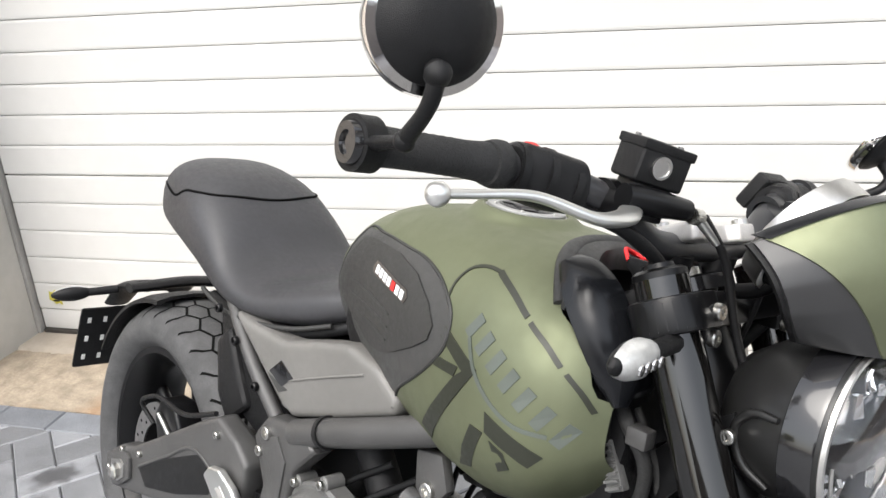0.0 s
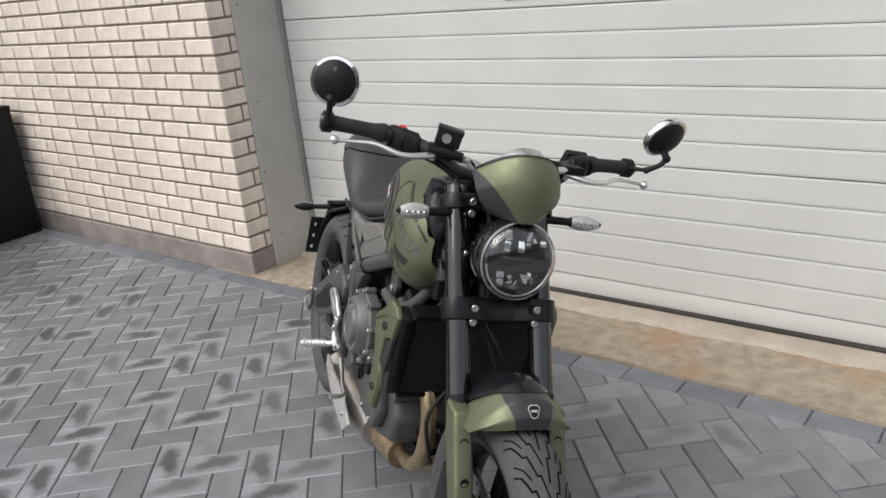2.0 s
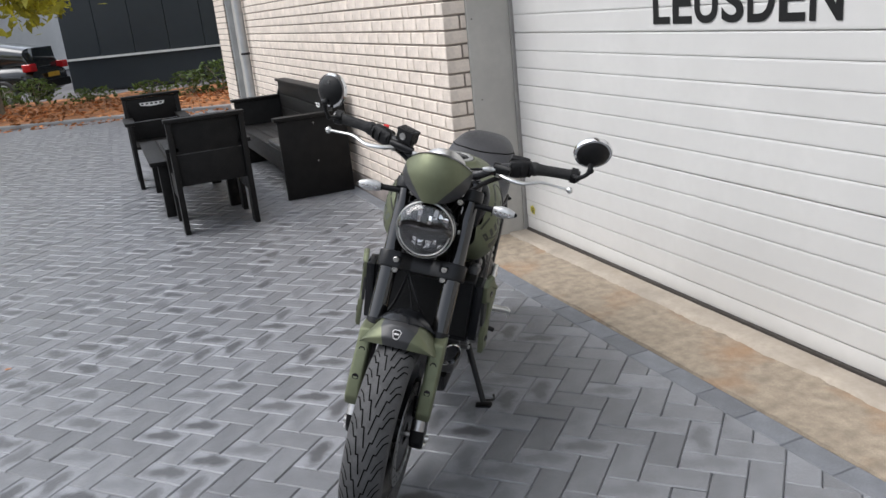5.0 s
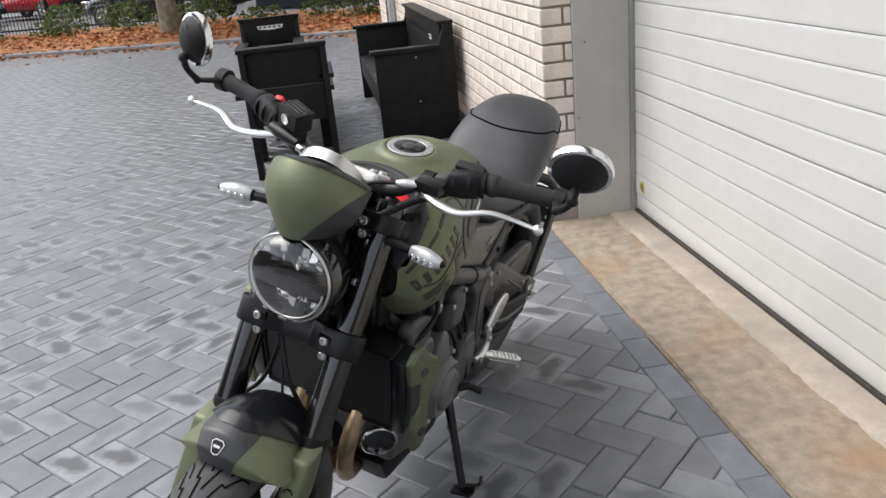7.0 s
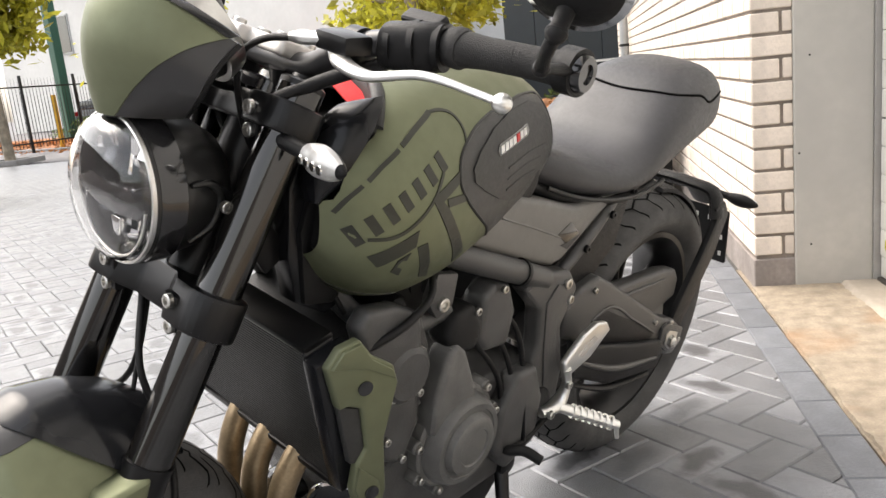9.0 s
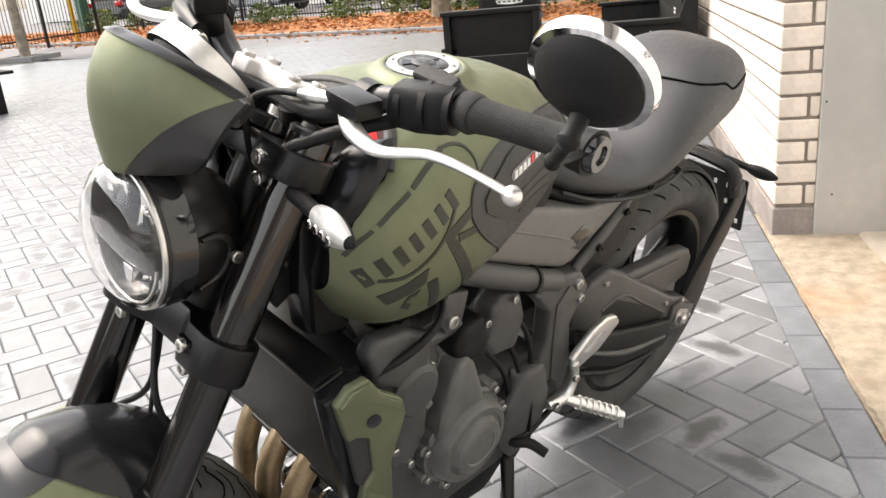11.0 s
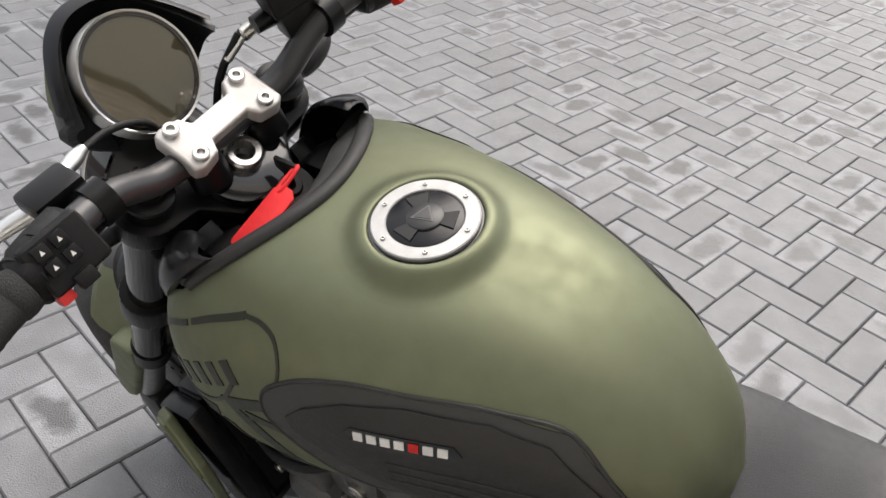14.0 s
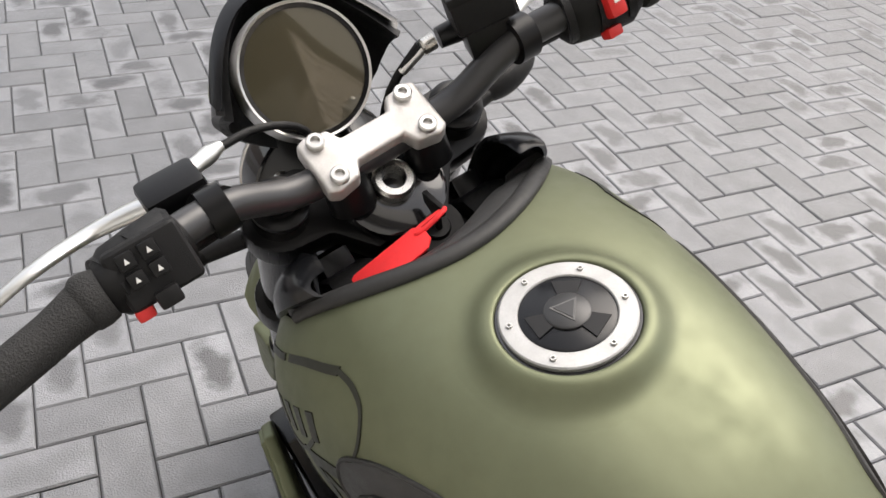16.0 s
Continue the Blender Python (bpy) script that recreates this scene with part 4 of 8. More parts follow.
    lv = P("lever", tube("lever", [pv, pv + Vector((0.018, s * 0.030, -0.004)), pv + Vector((0.026, s * 0.075, -0.006)), ball + Vector((0.016, -s * 0.085, 0.006)), ball + Vector((0.002, -s * 0.03, 0.002)), ball], [0.011, 0.0115, 0.0085, 0.0075, 0.006, 0.006], M["lever"], 34, 14, 0.62), "polished alloy brake lever" if s < 0 else "polished alloy clutch lever")
    P("lever_ball", lathe("lever_ball", [(r_ * -math.cos(a), max(0.0004, r_ * math.sin(a))) for r_ in (0.0098,) for a in np.linspace(0, math.pi, 12)], M["lever"], ball, (0, 1, 0), 20, 60), "", lv)
    P("lever_perch", tube("lever_perch", [on_bar(0.150), pv], [0.019, 0.013], M["black"], 6, 14), "", lv)
    P("perch_ring", lathe("perch_ring", [(-0.010, 0.014), (-0.010, 0.021), (0.010, 0.021), (0.010, 0.014)], M["black"], on_bar(0.152), (0, 1, 0), 24, 35, True), "", lv)
    P("pivot_bolt", lathe("pivot_bolt", [(-0.012, 0.007), (0.012, 0.007), (0.014, 0.005), (0.014, 0.0004)], M["bolt"], pv, (0, 0, 1), 14), "", lv)
    # switch cluster
    c0, c1 = on_bar(0.186), on_bar(0.250)
    sw = P("switchgear", ringed("switchgear", [[c + Vector((0.94 * rx * math.copysign(abs(math.cos(a)) ** 0.7, math.cos(a)), 0, 0.94 * rz * math.copysign(abs(math.sin(a)) ** 0.7, math.sin(a)) + dz)) for a in np.linspace(0, 2 * math.pi, 28, endpoint=False)] for c, rx, rz, dz in ((c0, 0.018, 0.020, 0), (c0 + (c1 - c0) * 0.08, 0.024, 0.027, -0.002), (c0 + (c1 - c0) * 0.5, 0.026, 0.029, -0.003), (c0 + (c1 - c0) * 0.85, 0.025, 0.028, -0.002), (c1, 0.019, 0.020, 0))], M["plastic"], 45), "black handlebar switch cluster")
    for f_, r_ in ((0.12, 0.0250), (0.52, 0.0275), (0.90, 0.0250)):
        P("housing_ring", lathe("housing_ring", [(-0.0035, 0.018), (-0.0035, r_), (0.0035, r_), (0.0035, 0.018)], M["plastic"], c0 + (c1 - c0) * f_ + Vector((0, 0, -0.002)), (c1 - c0).normalized(), 28, 30, True), "", sw)
    if s > 0:
        back = c0 + (c1 - c0) * 0.45 + Vector((-0.022, 0, 0.012))
        pm_ = Matrix.Translation(back) @ Euler((0, radians(-58), 0)).to_matrix().to_4x4()
        P("switch_face", box("switch_face", (-0.026, -0.030, -0.012), (0.022, 0.028, 0.008), M["plastic"], 0.006, 3, pm_), "", sw)
        for u, v in ((0.011, -0.004), (0.011, 0.013), (-0.004, -0.004), (-0.004, 0.013)):
            P("button", box("button", (u - 0.0062, v - 0.0065, 0.006), (u + 0.0062, v + 0.0065, 0.0115), M["plastic"], 0.002, 2, pm_), "", sw)
            P("arrow_mark", plate("arrow_mark", [(u - 0.002, v - 0.002), (u + 0.0025, v), (u - 0.002, v + 0.002)], 0.0116, 0.0120, M["white"], "xy", 0, pm_), "", sw)
        P("turn_switch", box("turn_switch", (-0.032, -0.008, 0.004), (-0.018, 0.010, 0.016), M["plastic"], 0.003, 2, pm_), "", sw)
        P("horn_button", box("horn_button", (-0.034, 0.014, -0.010), (-0.024, 0.028, 0.006), M["red"], 0.003, 2, pm_), "red horn button", sw)
    else:
        kx = c0 + (c1 - c0) * 0.5
        km = Matrix.Translation(kx) @ Euler((0, radians(-60), 0)).to_matrix().to_4x4()
        P("kill_switch", box("kill_switch", (-0.016, -0.009, 0.022), (0.014, 0.009, 0.034), M["red"], 0.004, 2, km), "red engine stop switch", sw)
        P("starter_button", box("starter_button", (-0.034, -0.008, 0.004), (-0.024, 0.008, 0.018), M["red"], 0.003, 2, km), "red starter button", sw)
        P("print_bar", box("print_bar", (-0.004, -0.003, 0.0341), (0.002, 0.003, 0.0346), M["white"], 0, 1, km), "", sw)

# brake fluid reservoir on the right, clutch adjuster on the left
rm = BARM.inverted() @ Matrix.Translation((1.050, -0.128, 1.111)) @ Euler((radians(-10), radians(4), radians(-20))).to_matrix().to_4x4()
res = P("brake_reservoir", box("brake_reservoir", (-0.0205, -0.028, -0.018), (0.0205, 0.028, 0.016), M["plastic"], 0.005, 3, rm), "black brake fluid reservoir with a sight glass")
P("reservoir_lid", box("reservoir_lid", (-0.0215, -0.0295, 0.0125), (0.0215, 0.0295, 0.0215), M["plastic"], 0.002, 2, rm), "", res)
for k in range(3):
    P("print_bar", box("print_bar", (-0.011 + k * 0.009, -0.020, 0.0221), (-0.008 + k * 0.009, 0.018, 0.0224), M["engine"], 0, 1, rm), "", res)
for u in (-0.025, 0.025):
    bolt("lid_screw", rm @ Vector((0.0, u, 0.0218)), rm.to_3x3() @ Vector((0, 0, 1)), 0.003, res, M["engine_light"], 0.001)
P("sight_glass", lathe("sight_glass", [(0, 0.0105), (0.0025, 0.0105), (0.0025, 0.0082), (0.001, 0.0080), (0.001, 0.0004)], M["alloy"], rm @ Vector((0.0205, -0.004, 0.0)), rm.to_3x3() @ Vector((1, 0, 0)), 24), "round sight glass in a bright ring", res)
P("reservoir_foot", box("reservoir_foot", (-0.016, -0.020, -0.050), (0.016, 0.022, -0.016), M["black"], 0.004, 2, rm), "", res)
P("master_cylinder", tube("master_cylinder", [(1.062, -0.175, 1.072), (1.080, -0.10, 1.066)], [0.012, 0.013, 0.010], M["black"], 8, 16), "", res)
P("banjo_bolt", lathe("banjo_bolt", [(0, 0.008), (0.012, 0.008), (0.014, 0.006), (0.014, 0.0004)], M["bolt"], (1.085, -0.098, 1.062), (0.1, 1, -0.1), 12), "", res)
P("clutch_perch", box("clutch_perch", (-0.016, -0.030, -0.010), (0.022, 0.022, 0.011), M["black"], 0.006, 2, Matrix.Translation((1.062, 0.176, 1.072))), "black clutch lever perch")
P("cable_adjuster", tube("cable_adjuster", [(1.074, 0.158, 1.073), (1.092, 0.118, 1.068)], [0.009, 0.007, 0.0085, 0.005], M["lever"], 8, 12), "knurled alloy cable adjuster")

# cables and hoses
for name, pts, r in (
    ("clutch_cable", [(1.090, 0.122, 1.068), (1.100, 0.085, 1.060), (1.104, 0.045, 1.035), (1.095, 0.035, 0.96), (1.05, 0.06, 0.85), (0.98, 0.11, 0.70)], 0.004),
    ("brake_hose", [(1.09, -0.085, 1.062), (1.10, -0.055, 1.03), (1.115, -0.03, 0.96), (1.16, -0.01, 0.85), (1.185, -0.02, 0.74), (1.20, -0.055, 0.60), (1.235, -0.12, 0.52), (1.25, -0.10, 0.42)], 0.0045),
    ("wiring_loom", [(1.02, -0.19, 1.055), (1.045, -0.13, 1.035), (1.06, -0.08, 1.00), (1.07, -0.05, 0.94), (1.03, -0.03, 0.86)], 0.007),
    ("wiring_loom", [(1.02, 0.19, 1.052), (1.06, 0.13, 1.02), (1.10, 0.09, 0.985), (1.08, 0.06, 0.93), (1.04, 0.03, 0.86)], 0.008),
    ("brake_hose", [(1.195, -0.02, 0.735), (1.225, 0.03, 0.66), (1.215, 0.075, 0.58), (1.235, 0.122, 0.50), (1.25, 0.10, 0.42)], 0.0045),
    ("sensor_cable", [(1.19, -0.03, 0.74), (1.21, 0.0, 0.68), (1.24, 0.03, 0.60), (1.26, 0.06, 0.50)], 0.003),
):
    P(name, tube(name, pts, r, M["plastic"], 40, 8), "black hose" if r < 0.006 else "black sleeved wiring")
P("hose_end", tube("hose_end", [(1.087, -0.092, 1.062), (1.096, -0.064, 1.04)], [0.0055, 0.005], M["lever"], 5, 10), "bright hose fitting")

CUR[0] = Matrix()

# headlamp
LC, LN = Vector((1.190, 0, 0.890)), Vector((1, 0, 0.05)).normalized()
lamp = P("headlamp", lathe("headlamp", [(-0.075, 0.0005), (-0.075, 0.03), (-0.062, 0.056), (-0.030, 0.077), (0.015, 0.0845), (0.040, 0.0855), (0.046, 0.084), (0.046, 0.080), (0.038, 0.080)], M["shell"], LC, LN, 64, caps=(True, False)), "round headlamp in a black shell")
P("bezel", lathe("bezel", [(0.041, 0.0822), (0.045, 0.0856), (0.049, 0.0848), (0.050, 0.0828), (0.045, 0.080)], M["alloy"], LC, LN, 64, 35, True), "thin bright bezel", lamp)
P("reflector", lathe("reflector", [(0.048, 0.079), (0.030, 0.074), (0.012, 0.055), (0.006, 0.0005)], M["gloss"], LC, LN, 64, caps=(False, False)), "", lamp)
lens = P("lens", lathe("lens", [(0.049, 0.0822), (0.060, 0.0780), (0.071, 0.0620), (0.0775, 0.038), (0.0795, 0.0005), (0.0775, 0.0005), (0.0755, 0.038), (0.069, 0.0612), (0.0585, 0.0763), (0.047, 0.0800)], M["lens"], LC, LN, 64, 60, True), "clear domed lens", lamp)
lens.visible_shadow = False
P("shell_band", lathe("shell_band", [(0.008, 0.0840), (0.010, 0.0868), (0.036, 0.0874), (0.040, 0.0862), (0.040, 0.0840)], M["gloss"], LC, LN, 64, 30, True), "glossy black band behind the bezel", lamp)
for s in SIDES:
    P("shell_scallop", tube("shell_scallop", [LC + Vector((0.004, s * 0.0835, 0.020)), LC + Vector((-0.020, s * 0.0805, 0.018)), LC + Vector((-0.036, s * 0.0745, 0.0)), LC + Vector((-0.026, s * 0.072, -0.034)), LC + Vector((0.0, s * 0.068, -0.050))], [0.003, 0.0045, 0.005, 0.0045, 0.003], M["shell"], 24, 10), "", lamp)
fm = Matrix.Translation(LC) @ Matrix(((0, 1, 0), tuple(LN.cross(Vector((0, 1, 0)))), tuple(LN))).transposed().to_4x4()
P("divider", plate("divider", [(-0.077, -0.006), (-0.040, 0.010), (0.0, 0.006), (0.040, 0.010), (0.077, -0.006), (0.060, -0.020), (0.0, -0.026), (-0.060, -0.020)], 0.024, 0.054, M["gloss"], "xy", 0.003, fm), "black band across the lamp", lamp)
r11 = random.Random(11)


def facet(name, u0, u1, v0, v1, depth, mat):
    """One tilted mirror cell of the reflector."""
    t_ = fm @ Matrix.Translation(((u0 + u1) / 2, (v0 + v1) / 2, depth)) @ Euler((r11.uniform(-0.5, 0.5), r11.uniform(-0.5, 0.5), r11.uniform(-0.2, 0.2))).to_matrix().to_4x4()
    a, b = (u1 - u0) / 2, (v1 - v0) / 2
    P(name, plate(name, [(-a, -b), (a, -b), (a * 0.85, b), (-a * 0.85, b)], -0.004, 0.002, M[mat], "xy", 0.001, t_), "", lamp)


for k in range(8):
    u = -0.056 + 0.016 * k
    hgt = 0.067 * math.sqrt(max(0.05, 1 - (u / 0.074) ** 2))
    for v0, v1 in ((0.016, 0.016 + (hgt - 0.016) * 0.48), (0.018 + (hgt - 0.016) * 0.48, hgt)):
        facet("high_beam_cell", u - 0.0075, u + 0.0075, v0, v1, 0.030 + 0.010 * r11.random(), ("chrome", "smoked", "smoked", "gloss")[int(r11.random() * 4)])
for k in range(6):
    u = -0.050 + 0.020 * k
    deep = -0.016 - 0.050 * math.sqrt(max(0.05, 1 - (u / 0.074) ** 2))
    for v0, v1 in ((deep, (deep - 0.024) / 2), ((deep - 0.020) / 2, -0.024)):
        facet("low_beam_cell", u - 0.009, u + 0.009, v0, v1, 0.028 + 0.008 * r11.random(), "chrome" if r11.random() < 0.6 else "smoked")
P("low_beam_shield", plate("low_beam_shield", [(0.006, -0.026), (0.026, -0.026), (0.022, -0.048), (0.012, -0.044)], 0.040, 0.056, M["chrome"], "xy", 0.003, fm), "bright beam shield", lamp)
ridge = [(0.0745 * math.cos(a), 0.0745 * math.sin(a)) for a in np.linspace(math.pi * 1.03, math.pi * 1.97, 30)]
P("light_guide", tube("light_guide", [fm @ Vector((u, v, 0.052)) for u, v in ridge], 0.0018, M["alloy"], 40, 8), "thin light guide", lamp)
for s in SIDES:
    P("lamp_bracket", plate("lamp_bracket", [(1.05, 0.80), (1.11, 0.87), (1.15, 0.90), (1.15, 0.86), (1.12, 0.82), (1.09, 0.775)], s * 0.064, s * 0.073, M["black"], bevel=0.003), "", lamp)
    bolt("bracket_bolt", (1.155, s * 0.085, 0.88), (0, s, 0), 0.007, lamp)

# fly screen: a curved shell over the lamp, olive in front with graphite cheeks
def screen_at(u, v, off=0.0):
    w = float(np.interp(v, [0, 0.15, 0.35, 0.6, 0.8, 0.93, 1], [0.056, 0.070, 0.085, 0.094, 0.096, 0.096, 0.095]))
    x = 1.259 - 0.012 * (1 - v) ** 2 - 0.034 * v ** 3.4
    z = 0.976 + 0.138 * v - 0.050 * abs(u) ** 2.4 * v
    return Vector((x - (0.056 + 0.016 * v) * abs(u) ** 2.1 + off, u * (w + off), z + off * 0.2))


def shell(name, mat, u0, u1, thick, off, nu=22, nv=30, v0=0.0):
    outer, inner = [], []
    for v in np.linspace(v0, 1, nv):
        row = [u0(v) + (u1(v) - u0(v)) * k / (nu - 1) for k in range(nu)]
        outer.append([screen_at(u, v, off) for u in row])
        inner.append([screen_at(u, v, off - thick) for u in reversed(row)])
    m = 2 * nu
    verts = [p for o, i_ in zip(outer, inner) for p in o + i_]
    faces = [(i * m + k, i * m + (k + 1) % m, (i + 1) * m + (k + 1) % m, (i + 1) * m + k) for i in range(nv - 1) for k in range(m)]
    for b in (0, (nv - 1) * m):
        faces += [(b + k, b + k + 1, b + m - 2 - k, b + m - 1 - k) for k in range(nu - 1)]
    return mesh_of(name, verts, faces, mat, 50)


def split(v):
    return 0.34 + 0.66 * v ** 0.75


scr = P("fly_screen", shell("fly_screen", M["olive"], lambda v: -split(v), split, 0.005, 0.003, 34), "olive green fly screen with graphite cheeks")
for s in SIDES:
    P("cheek", shell("cheek", M["grey_paint"], lambda v: s * (split(v) - 0.004), lambda v: s * 1.04, 0.006, 0.001), "graphite side cheek", scr)
P("inner_shell", shell("inner_shell", M["plastic"], lambda v: -1.06, lambda v: 1.06, 0.006, -0.004), "black inner shell round the instrument", scr)

hood = []
for k in range(41):
    u = -1.0 + 2.0 * k / 40
    a, b = screen_at(u, 1.0, 0.0035), screen_at(u, 1.0, -0.0015)
    back = Vector((-0.012, 0, 0.001))
    hood.append([a + Vector((0.003, 0, 0.001)), a + back, b + back, b + Vector((0.003, 0, 0))])
P("hood", ringed("hood", hood, M["gloss_pad"], 40), "black hood over the instrument", scr)

# instrument: a round display in a bright ring on a black cup
IC, IN = Vector((1.140, 0.011, 1.064)), Vector((-0.83, 0, 0.555)).normalized()
ins = P("instrument", lathe("instrument", [(-0.040, 0.0005), (-0.040, 0.040), (-0.020, 0.056), (0.0, 0.060), (0.006, 0.060)], M["plastic"], IC, IN, 56), "round instrument with a dark glass display")
P("bezel", lathe("bezel", [(-0.014, 0.0585), (-0.014, 0.0652), (-0.010, 0.0655), (-0.004, 0.0650), (0.006, 0.0640), (0.0105, 0.0628), (0.0095, 0.0606)], M["alloy"], IC, IN, 64, 35, True), "brushed alloy ring", ins)
P("inner_ring", lathe("inner_ring", [(0.0062, 0.0615), (0.0090, 0.0608), (0.0086, 0.0565), (0.0062, 0.0565)], M["gloss"], IC, IN, 64, 35, True), "", ins)
P("display", lathe("display", [(0.0062, 0.0575), (0.0074, 0.0575), (0.0082, 0.0004)], M["screen"], IC, IN, 64), "dark glossy display", ins)
P("instrument_stay", tube("instrument_stay", [(1.075, 0, 0.99), (1.11, 0, 1.0), (1.145, 0, 1.028)], 0.008, M["black"], 8, 12), "", ins)

# front mudguard: a nose that dips to the tyre, graphite in the middle, olive flanks, a dark dome behind, olive guards on the fork legs
GV = [0, 0.10, 0.26, 0.45, 0.62, 0.80, 1.0]
G_X = [1.432, 1.431, 1.408, 1.360, 1.310, 1.255, 1.205]
G_Z = [0.604, 0.630, 0.658, 0.673, 0.667, 0.645, 0.610]
G_W = [0.104, 0.108, 0.112, 0.110, 0.100, 0.088, 0.072]
G_D = [0.020, 0.044, 0.084, 0.108, 0.098, 0.082, 0.060]


def guard_at(u, v, off=0.0):
    gx, gz, gw, gd = (float(np.interp(v, GV, k)) for k in (G_X, G_Z, G_W, G_D))
    e = abs(u) ** 2.3
    return Vector((gx - 0.036 * e * (1 - v) + off * (1 - v) * 0.8, u * (gw + off * abs(u)), gz - gd * e + off * (0.4 + 0.6 * v)))


def guard(name, mat, u0, u1, v0, v1, label, off=0.0, bulge=0.0, nu=15, nv=24, thick=0.004):
    rings_ = []
    for j in range(nv):
        v = v0 + (v1 - v0) * j / (nv - 1)
        lift = off + bulge * math.sin(math.pi * j / (nv - 1)) ** 0.7
        a, b = u0(v), u1(v)
        row = [a + (b - a) * k / (nu - 1) for k in range(nu)]
        rings_.append([guard_at(u, v, lift) for u in row] + [guard_at(u, v, lift - thick) for u in reversed(row)])
    return P(name, ringed(name, rings_, mat, 50), label)


def stripe_half(v):
    return 0.33 + 0.45 * min(v, 0.3)


guard("front_mudguard", M["grey_paint"], lambda v: -stripe_half(v), stripe_half, 0.0, 0.50, "graphite front mudguard with olive flanks", 0.001)
guard("mudguard_dome", M["dome"], lambda v: -0.90 * min(1, (v - 0.32) * 3.0) ** 0.5, lambda v: 0.90 * min(1, (v - 0.32) * 3.0) ** 0.5, 0.34, 1.0, "dark satin rear dome of the mudguard", 0.003, 0.006, 19, 30)
for s in SIDES:
    guard("mudguard_flank", M["olive"], lambda v: s * stripe_half(v), lambda v: s * 1.0, 0.0, 0.72, "olive green flank of the mudguard")
    def fe(z, u):
        return (fork_at(z) + u, z)
    g0 = [fe(0.600, 0.010), fe(0.592, 0.064), fe(0.560, 0.062), fe(0.46, 0.060), fe(0.405, 0.052), fe(0.375, 0.024), fe(0.395, 0.006), fe(0.47, 0.000), fe(0.54, -0.004)]
    gd = P("fork_guard", plate("fork_guard", g0, s * 0.086, s * 0.128, M["olive"], bevel=0.009, segments=3), "olive green fork guard with two bolt holes")
    for z in (0.536, 0.465):
        P("bolt_hole", lathe("bolt_hole", [(0, 0.0095), (0.0014, 0.0095), (0.0016, 0.0070), (-0.004, 0.0060), (-0.004, 0.0004)], M["gloss"], (fork_at(z) + 0.0602, s * 0.107, z), (1, 0, 0.2), 18), "", gd)
bm_ = Matrix.Translation(guard_at(0, 0.155, 0.0015)) @ Vector((0.82, 0, 0.57)).to_track_quat("Z", "X").to_matrix().to_4x4()
em = P("mudguard_emblem", plate("mudguard_emblem", [(-0.018, 0.010), (-0.010, 0.018), (0.010, 0.018), (0.018, 0.010), (0.010, -0.016), (0, -0.020), (-0.010, -0.016)], 0.0, 0.002, M["clamp"], "xy", 0, bm_ @ pose(0, 0, 0, 0, 0, -90) @ Matrix.Scale(0.74, 4)), "small shield emblem")
P("emblem_field", plate("emblem_field", [(-0.015, 0.009), (-0.009, 0.015), (0.009, 0.015), (0.015, 0.009), (0.008, -0.014), (0, -0.017), (-0.008, -0.014)], 0.0021, 0.0030, M["ink"], "xy", 0, bm_ @ pose(0, 0, 0, 0, 0, -90) @ Matrix.Scale(0.74, 4)), "", em)
P("emblem_bar", box("emblem_bar", (-0.009, -0.002, 0.0031), (0.009, 0.004, 0.0036), M["clamp"], 0, 1, bm_ @ pose(0, 0, 0, 0, 0, -90) @ Matrix.Scale(0.74, 4)), "", em)

# ---- fuel tank: one smooth skin, described by its height, width and belly along its length ----
TX = [0.480, 0.503, 0.55, 0.62, 0.70, 0.78, 0.86, 0.94, 0.99, 1.03, 1.055]
TTOP = [0.862, 0.908, 0.953, 0.990, 1.008, 1.012, 1.009, 0.999, 0.985, 0.960, 0.93]
TWID = [0.016, 0.060, 0.092, 0.120, 0.145, 0.166, 0.181, 0.187, 0.180, 0.158, 0.128]
TMID = [0.850, 0.856, 0.858, 0.858, 0.855, 0.850, 0.842, 0.836, 0.834, 0.836, 0.842]
TBOT = [0.835, 0.822, 0.800, 0.772, 0.744, 0.718, 0.702, 0.704, 0.722, 0.755, 0.79]


def curve_of(vals):
    fine = smooth_line([(x, v, 0) for x, v in zip(TX, vals)], 240)
    return lambda x: float(np.interp(x, fine[:, 0], fine[:, 1]))


t_top, t_wid, t_mid, t_bot = (curve_of(v) for v in (TTOP, TWID, TMID, TBOT))
NU, ND = 2.85, 2.5


def tank_y(x, z):
    """Half width of the tank at x and height z."""
    m = t_mid(x)
    h, n = (t_top(x) - m, NU) if z > m else (m - t_bot(x), ND)
    k = min(1.0, abs(z - m) / h)
    return t_wid(x) * max(0.0, 1 - k ** n) ** (1 / n)


def tank_z(x, y):
    """Height of the tank's top at x, y."""
    k = min(0.999, abs(y) / t_wid(x))
    return t_mid(x) + (t_top(x) - t_mid(x)) * (1 - k ** NU) ** (1 / NU)


def on_tank(side):
    def f(x, z, off):
        e = 0.002
        y = tank_y(x, z)
        n = Vector((-(tank_y(x + e, z) - tank_y(x - e, z)) / (2 * e), 1, -(tank_y(x, z + e) - tank_y(x, z - e)) / (2 * e))).normalized()
        p = Vector((x, y, z)) + n * off
        p.y *= side
        return p
    return f


def edge_y(x):
    """Where the top skin starts: the bay for the key opens ahead of this line."""
    return 0.0 if x < 0.910 else min(0.142, 0.126 * ((x - 0.910) / 0.060) ** 0.5)


def upper_z(x):
    """Upper limit of the olive flank ahead of the top skin."""
    return 1.1 if x < 0.976 else 0.980 - (x - 0.976) * 1.15


